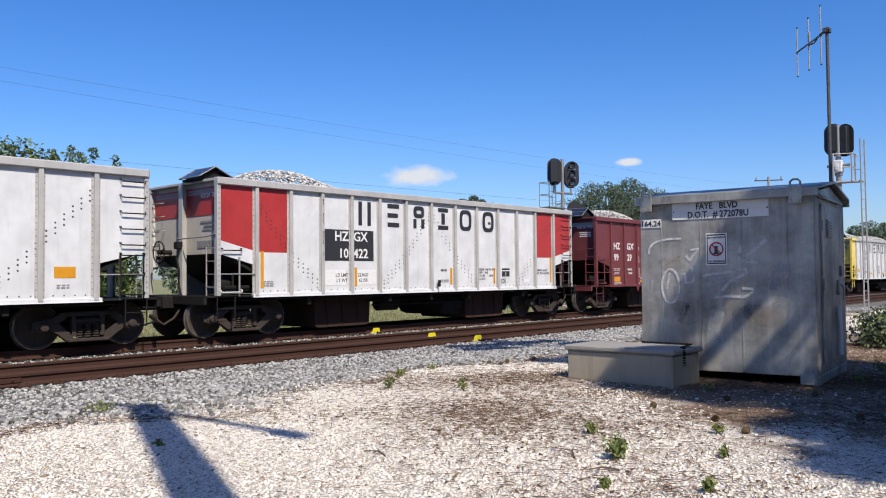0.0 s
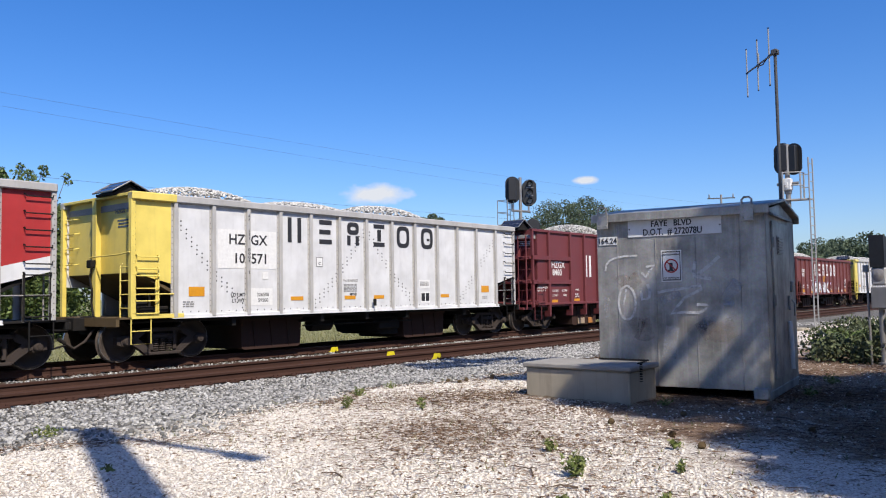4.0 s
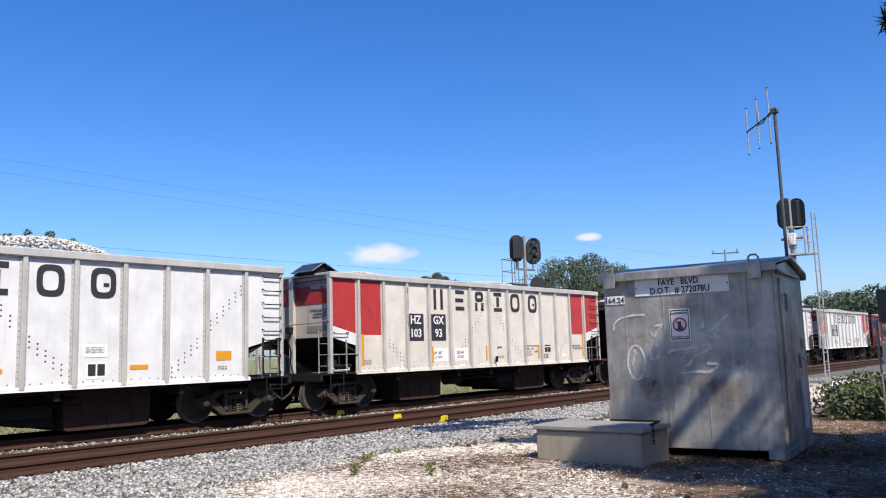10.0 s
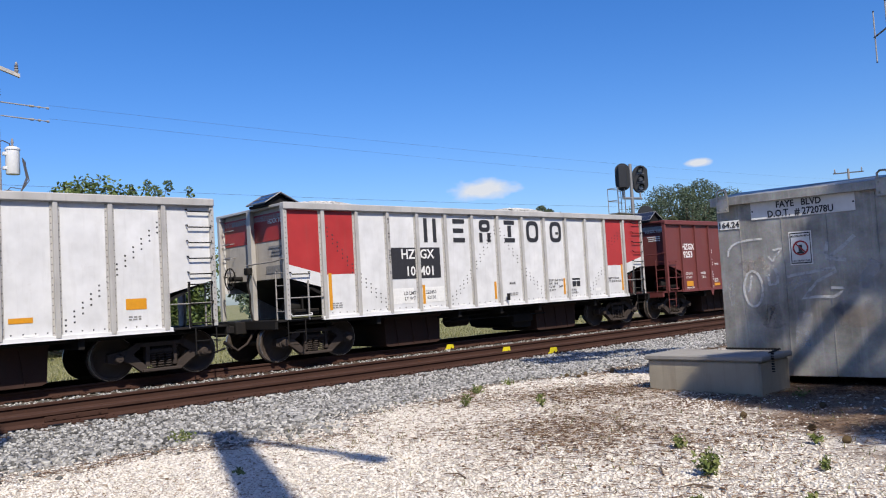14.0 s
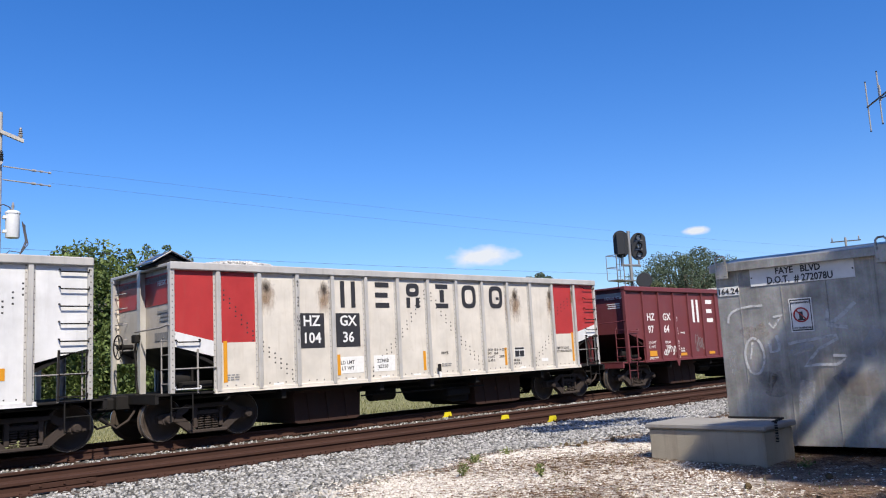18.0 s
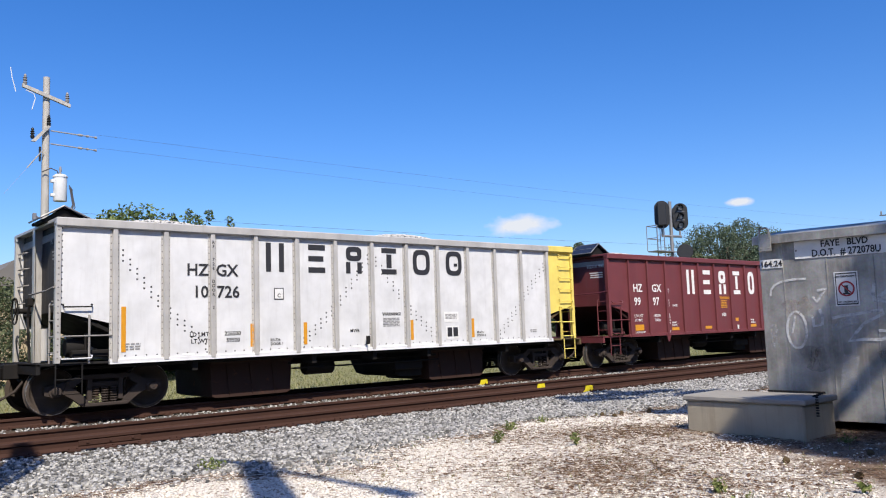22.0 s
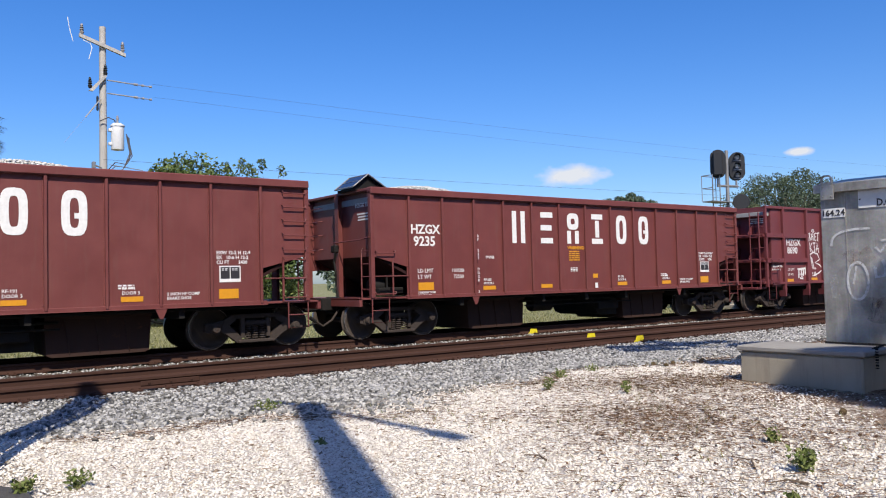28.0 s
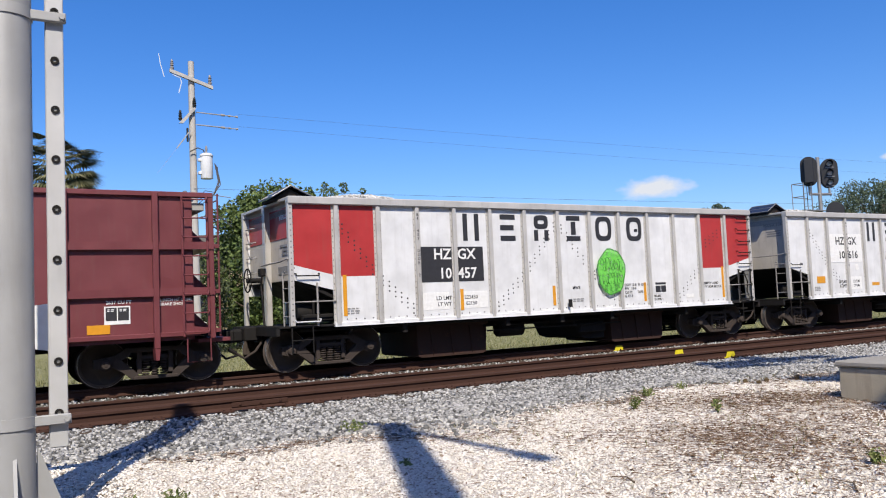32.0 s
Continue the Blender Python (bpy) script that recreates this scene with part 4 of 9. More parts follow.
def hopper(label, X0, style, num, load_seed, top=3.74, dots=True, orange_tall=False, split=True, extra=None, heaps=(), panels=True, aged=False):
    """Ballast hopper. style: 'red', 'yellow', 'right_yellow', 'plain', 'crimson', 'maroon', 'brown'."""
    car = make_car("hopper_car", label, X0)
    steel = style in ("maroon", "brown")
    main = {"maroon": MAROON, "brown": MAROON2, "crimson": CREAM}.get(style, AGED if aged else WHITE)
    ribm = main if steel or style == "crimson" else GREYRIB
    left = {"yellow": YELLOW, "crimson": CRIMSON, "maroon": MAROON, "brown": MAROON2}.get(style, WHITE)
    right = {"right_yellow": YELLOW, "crimson": CRIMSON, "maroon": MAROON, "brown": MAROON2}.get(style, WHITE)
    zt = top - 0.17
    end_works(car, LEN, top, SOOTBLK if orange_tall else ENDW if style in ("right_yellow", "plain") else left, right, left if steel or style == "yellow" else (YELLOW if style == "right_yellow" else DARK))
    underframe(car, LEN, main)
    xs = [0.05] + RIBS + [LEN - 0.05]
    for k in range(14):
        x0, x1 = xs[k], xs[k + 1]
        w = x1 - x0
        m = main
        if style == "crimson" and (k < 3 or k > 10):
            m = CRIMSON
        if k == 0:
            low = lambda x: 1.98 - 0.27 * x / w
            m = left
            if style == "red":
                cut = lambda x: 2.30 - 0.26 * x / w
                bay_panel(car, x0, x1, [(0, cut(0)), (w, cut(w)), (w, zt), (0, zt)], RED)
                bay_panel(car, x0, x1, [(0, low(0)), (w, low(w)), (w, cut(w)), (0, cut(0))], WHITE)
            else:
                bay_panel(car, x0, x1, [(0, low(0)), (w, low(w)), (w, zt), (0, zt)], m)
        elif k == 13:
            m = right
            low = lambda x: 1.71 + 0.27 * x / w
            if style == "red":
                cut = lambda x: 2.04 + 0.26 * x / w
                bay_panel(car, x0, x1, [(0, cut(0)), (w, cut(w)), (w, zt), (0, zt)], RED)
                bay_panel(car, x0, x1, [(0, low(0)), (w, low(w)), (w, cut(w)), (0, cut(0))], WHITE)
            else:
                bay_panel(car, x0, x1, [(0, low(0)), (w, low(w)), (w, zt), (0, zt)], m)
        elif style == "red" and k in (1, 12):
            bay_panel(car, x0, x1, [(0, 2.02), (w, 2.02), (w, zt), (0, zt)], RED)
            bay_panel(car, x0, x1, [(0, 1.0), (w, 1.0), (w, 2.02), (0, 2.02)], main)
        else:
            bay_panel(car, x0, x1, [(0, 1.0), (w, 1.0), (w, zt), (0, zt)], m)
    rw = 0.055 if steel else 0.095
    for k, x in enumerate(RIBS):
        m = ribm
        if style == "crimson":
            m = CRIMSON if k < 3 or k > 10 else CREAM
        key = ("rib", m.name, top)
        part("rib", cached(key, lambda: rivets(Geo().box(-rw / 2, rw / 2, NR, NP + 0.02, 0.98, zt + 0.01, 0.008)
             .box(-rw, rw, NP - 0.008, NP + 0.02, 0.98, zt, 0.003), (-rw * 0.75, rw * 0.75), np.arange(1.08, zt, 0.13), NP - 0.008, 0.013, 1).mesh("rib", m, m if steel else GREYEND)), car, (x, 0, 0))
    cap = (MAROON if style == "maroon" else MAROON2) if steel else GREYRIB
    if style == "crimson":
        cap = CREAM
    for s in (-1, 1):
        part("top_rail", cached(("tr", cap.name, top, s), lambda: Geo().box(0, LEN, min(s * 1.66, s * 1.46), max(s * 1.66, s * 1.46), zt, top, 0.02).mesh("top_rail", cap)), car)
    run = 3.25 if style == "crimson" else 1.1
    for a, m in ((0.0, left), (LEN - run, right)):
        if m is not WHITE and not steel:
            part("rail_cap", cached(("rc", m.name, top), lambda: Geo().box(0, run, -1.667, -1.45, zt - 0.004, top + 0.005, 0.02).mesh("rail_cap", m)), car, (a, 0, 0))
    part("side_sill", cached(("ss", main.name), lambda: Geo().box(1.0, LEN - 1.0, NR + 0.02, -1.5, 0.94, 1.03, 0.008).box(1.0, LEN - 1.0, NR - 0.01, -1.5, 0.94, 0.955, 0.004).mesh("side_sill", main)), car)

    def far():
        g = Geo().box(0.05, LEN - 0.05, 1.53, 1.56, 1.7, zt, 0.004).box(1.1, LEN - 1.1, 1.53, 1.56, 0.98, 1.7, 0.004)
        for x in RIBS:
            g.box(x - 0.04, x + 0.04, 1.55, 1.632, 0.98, zt, 0.008)
        return g.mesh("far_side", main)
    part("far_side", cached(("far", main.name, top), far), car)
    part("load_bed", cached("bed", lambda: load_bed(LEN)), car, (0, 0, top))
    if load_seed:
        part("ballast_load", cached(("load", load_seed % 5, heaps), lambda: load_mesh(load_seed % 5, LEN, heaps)), car, (0, 0, top + (0.12 if load_seed in (8, 12) else -0.06)), label="heap of pale crushed stone")
    if panels and (style != "brown" or load_seed % 2):
        solar(car, 0.2, -0.1, top + 0.02, 0.08 if steel else 0.0)
    if left is YELLOW:
        part("corner_sill", cached("csill", lambda: Geo().box(0.02, 1.3, NR + 0.01, NP + 0.03, 0.965, 1.06, 0.006).mesh("corner_sill", YELLOW)), car)
    lm = left if steel or style == "crimson" else DARK
    open_ladder(car, LEN - 0.62, LEN - 0.08, 2.12, zt - 0.12, right if style == "right_yellow" or style == "crimson" or steel else DARK, NP - 0.03, 5, False)
    open_ladder(car, 0.14, 0.66, 2.05, 2.32, lm if style != "yellow" else YELLOW, NP - 0.03, 2 if style in ("yellow", "crimson") else 1, False)
    open_ladder(car, 0.10, 0.66, 1.08, 1.9, left if style != "plain" else DARK, NP - 0.04, 4 if style in ("yellow", "crimson") else 1, style in ("yellow", "crimson"))
    open_ladder(car, LEN - 0.62, LEN - 0.1, 1.08, 1.9, right if right is not WHITE else DARK, NP - 0.04, 3, True)
    # bolt heads that trace the slope sheets inside
    if not steel and dots:
        def bolts():
            g = Geo()
            for x0, z0, x1, z1 in ((1.25, 3.0, 1.95, 2.1), (2.2, 1.85, 2.95, 1.2), (5.3, 1.15, 6.05, 1.85), (6.3, 2.1, 7.1, 3.1), (7.35, 3.05, 8.2, 2.05), (8.4, 1.85, 9.2, 1.15),
                                   (11.5, 1.15, 12.3, 1.95), (12.5, 2.6 if style == "red" else 2.2, 13.35, 3.05)):
                for k in range(6):
                    for d in (-0.05, 0.06, 0.16):
                        t = k / 5
                        rivets(g, (x0 + (x1 - x0) * t,), (z0 + (z1 - z0) * t + d,), NP, 0.018)
            rivets(g, np.arange(1.3, LEN - 1.2, 0.21), (1.09,), NP, 0.014)
            rivets(g, (0.12,), np.arange(2.1, zt, 0.12), NP, 0.016)
            return g.mesh("bolt_pattern", BLACKP)
        tagged(part("bolt_pattern", cached(("bolts", style == "red"), bolts), car), kind="stuff")
    # marks on the end sheet
    em = BLUETXT if left is YELLOW else GREYTXT if style in ("right_yellow", "plain") else WHITEP
    part("lettering", letters("HZGX %s%s" % (num[2], num[3]), 0.15, em, 0.002), car, (0.144, -0.68, top - 0.42), radians(-90))
    if style != "red":
        ep = cached(("endprint", em.name), lambda: Geo().box(-0.002, 0.0, 0, 0.55, 0, 0.035, 0.0005).box(-0.002, 0.0, 0, 0.5, -0.07, -0.035, 0.0005).box(-0.002, 0.0, 0, 0.52, -0.14, -0.105, 0.0005).mesh("small_print", em))
        part("small_print", ep, car, (0.156, -1.3, top - 0.6))
    # marks
    y = NP - 0.006
    if steel:
        word_marks(car, (4.44, 5.48, 6.50, 7.50, 8.54, 9.55), 2.32 + top - 3.6, 0.46, 0.86, 0.15, WHITEP, y)
        if split:
            for b, x, z in ((num[0], 1.34, 2.41), (num[1], 2.36, 2.41), (num[2], 1.36, 1.97), (num[3], 2.38, 1.97)):
                text(car, b, x, z, 0.36, WHITEP, y, 0.006)
        else:
            text(car, num[0] + num[1], 1.16, 2.53, 0.31, WHITEP, y, 0.008)
            text(car, num[2] + num[3], 1.24, 2.23, 0.33, WHITEP, y, 0.008)
        text(car, "LD LMT", 1.34, 1.57, 0.14, WHITEP, y)
        text(car, "LT WT", 1.34, 1.42, 0.14, WHITEP, y)
        text(car, "189000" if split else "190500", 2.38, 1.57, 0.13, WHITEP, y)
        text(car, "74000" if split else "72500", 2.44, 1.42, 0.13, WHITEP, y)
        text(car, "MWB", 3.5, 1.9, 0.12, WHITEP, y)
        plate(car, "placard", 1.36, 1.82, 1.14, 1.33, ORANGE, y)
        for x in (3.4, 5.45, 8.55, 10.6, 12.55):
            plate(car, "placard", x, x + 0.42, 1.1, 1.3 if x > 12 and style == "brown" else 1.2, ORANGE, y)
        plate(car, "reader_frame", 7.5, 7.7, 1.34, 1.46, ORANGE, y)
        bars(car, 6.55, 2.08, 0.42, 5, 0.035, ORANGE, y, 2)
        bars(car, 6.6, 1.62, 0.28, 3, 0.025, WHITEP, y, 3)
        bars(car, 10.55, 1.4, 0.3, 2, 0.03, WHITEP, y, 4)
        if style == "brown":
            notice(car, 12.56, 1.44, BLACKP, y)
            text(car, "EXW 12-2 H 12-9\nEX   10-6 H 12-2\nCU FT       2430", 12.5, 2.02, 0.1, WHITEP, y, 0.002)
            text(car, "2 INCH HF COMP\nBRAKE SHOE", 11.48, 1.2, 0.085, WHITEP, y, 0.001)
        else:
            notice(car, 11.5, 1.47, BLACKP, y)
            bars(car, 12.5, 1.66, 0.42, 3, 0.03, WHITEP, y, 5)
        br = cached(("sillbr", main.name), lambda: Geo().prism([(-0.13, 0.97), (0.13, 0.97), (0.03, 0.74), (-0.03, 0.74)], NR, NR + 0.03).mesh("sill_bracket", main))
        for x in (3.1, 11.35):
            part("sill_bracket", br, car, (x, 0, 0))
        plate(car, "reader_tag", 7.55, 7.66, 1.05, 1.2, WHITEP, y - 0.03)
        stack = "RF  %s  DOOR  2" % (num[2] + num[3])[-3:]
        text(car, "\n".join(stack), 3.2, 2.46, 0.095, WHITEP, NR - 0.004, 0.001, "CENTER")
        text(car, "WARNING!", 6.5, 2.16, 0.13, ORANGE, y, 0.004)
        for x in (3.42, 8.57, 10.62) if style == "brown" else (3.42, 8.57, 12.57):
            text(car, "RF-%s\nDOOR %d" % ((num[2] + num[3])[-3:], 1 + int(x / 4)), x, 1.33, 0.09, WHITEP, y, 0.001)
        text(car, "2 INCH HF COMP\nBRAKE SHOE", 1.34, 1.06, 0.07, WHITEP, y, 0.001)
    else:
        text(car, "\n".join("RF  %s  DOOR  2" % (num[2] + num[3])[-3:]), 3.1, 3.36, 0.092, BLACKP if style != "crimson" else GREYTXT, NR - 0.004, 0.001, "CENTER")
        if style not in ("red", "crimson") and not orange_tall:
            plate(car, "notice", 3.55, 3.72, 1.84, 2.02, WHITEP, y - 0.002)
        word_marks(car, (4.36, 5.44, 6.47, 7.52, 8.56, 9.66), 2.80, 0.45, 0.65, 0.125, BLACKP, y)
        if style in ("red", "crimson"):
            fg = WHITEP
            if style == "red":
                for a, b in ((3.17, 4.02), (4.18, 4.9)) if len(num[2]) == 2 else ((3.15, 3.86), (4.2, 4.92)):
                    plate(car, "number_board", a, b, 1.84, 2.66, BLACKP, y)
        else:
            fg = BLACKP
            if not orange_tall:
                for a, b in ((2.24, 3.02), (3.18, 3.98)):
                    plate(car, "number_board", a, b, 2.10, 3.04, WHITEP, y)
                plate(car, "stencil_field", 3.2, 3.86, 1.2, 1.62, WHITEP, y + 0.002)
        if style == "crimson":
            for b, x, z in ((num[0], 1.33, 2.31), (num[1], 2.60, 2.31), (num[2], 1.40, 1.88), (num[3], 2.66, 1.88)):
                text(car, b, x, z, 0.33, fg, y - 0.004, 0.006)
        else:
            if len(num[2]) == 3:
                marks = ((num[0], 3.5, 2.36, "CENTER"), (num[1], 4.56, 2.36, "CENTER"), (num[2], 3.5, 1.96, "CENTER"), (num[3], 4.56, 1.96, "CENTER"))
            elif style == "red":
                marks = ((num[0], 4.0, 2.37, "RIGHT"), (num[1], 4.17, 2.37, "LEFT"), (num[2], 4.0, 1.92, "RIGHT"), (num[3], 4.17, 1.92, "LEFT"))
            else:
                marks = ((num[0], 3.02, 2.69, "RIGHT"), (num[1], 3.18, 2.69, "LEFT"), (num[2], 3.02, 2.23, "RIGHT"), (num[3], 3.2, 2.23, "LEFT"))
            for b, x, z, al in marks:
                text(car, b, x, z, 0.35, fg, y - 0.004, 0.006, al)
        if style == "red":
            for a, b in ((4.22, 5.0), (5.32, 6.0)) if len(num[2]) == 3 else ((3.2, 3.9), (4.18, 4.98)):
                plate(car, "stencil_field", a, b, 1.2, 1.6, WHITEP, y + 0.002)
        for x in (2.45, 4.5, 5.55, 6.6, 8.7, 10.75):
            plate(car, "sill_plate", x, x + 0.26, 1.04, 1.085, WHITEP, y)
        lx, lz, lm_ = (3.55, 1.42, BLACKP) if style == "red" else (1.42, 1.5, WHITEP) if style == "crimson" else (2.6, 1.42, BLACKP)
        load, light = {"red": ("223450", "62150"), "crimson": ("224200", "61800")}.get(style, ("226500", "59500"))
        wide = 1.12 if style == "red" and len(num[2]) == 3 else 0.77
        lx += 0.75 if wide > 1 else 0.0
        for body_, dx, dz in (("LD LMT", 0.0, 0.0), ("LT WT", 0.03, -0.14), (load, wide, 0.0), (light, wide + 0.04, -0.14)):
            text(car, body_, lx + dx, lz + dz, 0.125, lm_, y, 0.002)
        tall = style in ("red", "crimson") or orange_tall
        for x in ((1.2, 3.95, 5.27, 8.35, 10.42) if orange_tall else (1.2, 4.19, 8.02 if num[3] == "422" else 6.95, 10.1, 13.24) if style == "red" else (1.2, 4.0, 7.28, 8.08, 10.15, 13.24) if tall else (1.45, 4.45, 6.35, 7.5, 10.5, 12.65)):
            if tall:
                plate(car, "placard", x + 0.02, x + 0.11, 1.16, 2.05 if x in (1.2, 13.24) else 1.66, ORANGE, y)
            else:
                plate(car, "placard", x, x + 0.42, 1.44 if x in (1.45, 12.65) else 1.3, 1.66 if x in (1.45, 12.65) else 1.4, ORANGE, y)
        wx = 7.5 if orange_tall else 6.3
        if style not in ("red", "crimson"):
            text(car, "WARNING!", wx, 1.78, 0.11, BLACKP if orange_tall else GREYTXT, y, 0.003 if orange_tall else 0.0)
            bars(car, wx + 0.02, 1.70, 0.5, 6, 0.022, GREYTXT, y, 7)
        for x, n in ((4.45, 1), (10.62, 4)) if orange_tall else ():
            text(car, "RF-726\nDOOR %d" % n, x, 1.26, 0.085, BLACKP, y, 0.001)
        if style == "red":
            text(car, "MWB", 7.62, 1.55, 0.11, BLACKP, y, 0.001)
            bars(car, 7.62, 1.28, 0.36, 2, 0.03, GREYTXT, y, 11)
            text(car, "EXW 10-8  H 13-8\nEW   10-8\nCU FT       2470\nIL 47-9", 9.42, 1.58, 0.1, BLACKP, y, 0.001)
            text(car, "RF-%s\nDOOR 1" % (num[2] + num[3])[-3:], 10.5, 1.25, 0.09, BLACKP, y, 0.001)
            text(car, "EMPTY LOAD\n15\u00b0 ADA BLOCK", 12.5, 1.55, 0.1, BLACKP, y, 0.001)
            plate(car, "stencil_field", 11.75, 12.05, 1.2, 1.3, WHITEP, y)
        elif style == "crimson":
            text(car, "RF-372\nDOOR 1", 9.75, 1.3, 0.085, BLACKP, y, 0.001)
        if style in ("red", "crimson"):
            plate(car, "notice", 10.54, 10.98, 1.36, 1.66, WHITEP, y)
            for a in (10.56, 10.77):
                plate(car, "notice_field", a, a + 0.19, 1.38, 1.56, BLACKP, y - 0.003)
            plate(car, "notice_field", 10.56, 10.96, 1.59, 1.65, BLACKP, y - 0.003)
        else:
            text(car, "MWB", 6.55, 1.4, 0.11, BLACKP, y, 0.001)
        if style not in ("red", "crimson"):
            plate(car, "notice", 9.48, 9.98, 1.58, 1.85, WHITEP, y)
            plate(car, "notice", 9.54, 9.98, 1.14, 1.48, WHITEP, y)
            for a, b in ((9.58, 9.74), (9.78, 9.94)):
                plate(car, "notice_field", a, b, 1.2, 1.44, BLACKP, y - 0.004)
            bars(car, 9.52, 1.77, 0.4, 4, 0.02, GREYTXT, y - 0.004, 8)
        if style != "red":
            cx = 4.55 if orange_tall else 5.32
            plate(car, "clearance_mark", cx, cx + 0.24, 2.18, 2.44, BLACKP if orange_tall else GREYTXT, y)
            plate(car, "clearance_mark", cx + 0.02, cx + 0.22, 2.20, 2.42, WHITEP, y - 0.003)
            text(car, "C", cx + 0.12, 2.23, 0.12, BLACKP, y - 0.006, 0.002, "CENTER")
        bars(car, 1.3, 1.3, 0.3, 3, 0.03, GREYTXT, y, 9)
        if style != "red":
            bars(car, 12.7, 1.28, 0.25, 2, 0.03, GREYTXT, y, 10)
        tag = cached("tag", lambda: Geo().box(0, 0.1, -0.05, 0.0, 0, 0.2, 0.01, 0).box(0.02, 0.09, -0.06, -0.02, -0.16, 0.0, 0.01, 1).mesh("reader_tag", DARK, WHITEP))
        part("reader_tag", tag, car, (6.95 if orange_tall else 7.4, NR, 1.1))
    if extra:
        extra(car)
    return car


def gondola(label, X0, num, load_seed, hatch=False):
    """Deep-staked maroon car with ribbed end bays."""
    L = 14.8
    car = make_car("gondola_car", label, X0, L)
    m, top, b = MAROON, 3.75, 0.86
    xs = [0.0, 1.11, 2.69, 3.78, 4.85, 5.88, 6.89, 7.90, 8.92, 9.96, 10.98, 12.08, 13.68, L]
    underframe(car, L, m)
    for k in range(13):
        w = xs[k + 1] - xs[k]
        s0, s1 = (0.42 if k == 0 else 0.0), (w - 0.42 if k == 12 else w)
        bay_panel(car, xs[k], xs[k + 1], [(s0, b if k in (0, 1, 11, 12) else 1.0), (s1, b if k in (0, 1, 11, 12) else 1.0), (s1, top - 0.1), (s0, top - 0.1)], m)
        if k in (0, 1, 11, 12):
            for z in (2.62, 1.72):
                part("belt_rib", cached(("belt", round(w, 2)), lambda: Geo().prism([(0, 0), (w, 0), (w, 0.15), (0, 0.15)], NR - 0.012, NP + 0.01).mesh("belt_rib", m)), car, (xs[k], 0, z))
    for s in (-1, 1):
        for x in (0.05, L - 0.05):
            part("corner_post", cached("gcp", lambda: Geo().box(-0.05, 0.05, -0.05, 0.05, 0.86, top - 0.02, 0.01).mesh("corner_post", m)), car, (x, s * 1.57, 0))
    part("small_print", cached("gendp", lambda: Geo().box(-0.002, 0, 0, 0.6, 0, 0.035, 0.0005).box(-0.002, 0, 0, 0.5, -0.07, -0.035, 0.0005).box(-0.002, 0, 0, 0.55, -0.14, -0.105, 0.0005).mesh("small_print", WHITEP)), car, (0.397, -1.3, 3.3))
    for x in xs[1:-1]:
        part("stake", cached("stake", lambda: Geo().box(-0.055, 0.055, NR - 0.03, NP + 0.02, 0.72, top - 0.02, 0.012).prism(
            [(-0.05, 0.72), (0.05, 0.72), (0.03, 0.5), (-0.03, 0.5)], NR - 0.02, -1.4).mesh("stake", m)), car, (x, 0, 0))
    for s in (-1, 1):
        part("top_rail", cached(("gtr", s), lambda: Geo().box(0, L, min(s * 1.63, s * 1.5), max(s * 1.63, s * 1.5), top - 0.1, top, 0.012).mesh("top_rail", m)), car)
    part("side_sill", cached("gss", lambda: Geo().box(0.3, L - 0.3, NR - 0.02, -1.4, 0.93, 1.02, 0.01).mesh("side_sill", m)), car)
    part("far_side", cached("gfar", lambda: Geo().box(0, L, 1.53, 1.56, 0.95, top, 0.004).mesh("far_side", m)), car)
    for side in (0, 1):
        X = (lambda x: x) if side == 0 else (lambda x: L - x)

        def end():
            g = Geo()
            a, c = sorted((X(0.40), X(0.43)))
            g.box(a, c, -1.55, 1.55, b, top, 0.005)
            for z in (2.62, 1.72, 0.95):
                g.prism([(X(0.41), z), (X(-0.12), z + 0.03), (X(-0.12), z + 0.1), (X(0.41), z + 0.16)], -1.56, 1.56)
            for y in (-0.9, -0.3, 0.3, 0.9):
                for z in (2.72, 1.82, 1.05):
                    g.prism([(X(0.41), z), (X(-0.08), z), (X(0.41), z + 0.5)], y - 0.012, y + 0.012)
            return g.mesh("end_sheet", m)
        part("end_sheet", cached(("gend", side), end), car)
        part("stirrup", cached(("gst", side), lambda: Geo().tube([(X(0.1), -1.6, 0.95), (X(0.1), -1.6, 0.42), (X(0.55), -1.6, 0.42), (X(0.55), -1.6, 0.95)], 0.016, 6).mesh("stirrup", m)), car)
        part("platform", cached(("gpl", side), lambda: Geo().box(*sorted((X(-0.35), X(0.3))), -1.4, 1.4, 0.78, 0.86, 0.01).mesh("platform", m)), car)
    open_ladder(car, L - 0.62, L - 0.14, 1.0, 3.6, m, NR - 0.02, 8, True)
    open_ladder(car, 0.2, 0.7, 1.05, 1.5, m, NR - 0.02, 2, True)
    open_ladder(car, 0.2, 0.7, 1.78, 1.95, m, NR - 0.02, 1, False)
    cage = cached("cage", lambda: Geo().tube([(L + 0.12, -1.5, 0.9), (L + 0.12, -1.5, 3.75)], 0.02, 6).tube([(L + 0.12, -1.1, 0.9), (L + 0.12, -1.1, 3.75)], 0.02, 6).mesh("end_ladder", m))
    ln = part("end_ladder", cage, car)
    rg = cached("cagerung", lambda: Geo().tube([(L + 0.12, -1.5, 0), (L + 0.12, -1.1, 0)], 0.013, 6).mesh("rung", m))
    for k in range(8):
        part("rung", rg, ln, (0, 0, 1.1 + k * 0.36))
    part("load_bed", cached("gbed", lambda: load_bed(L)), car, (0, 0, top))
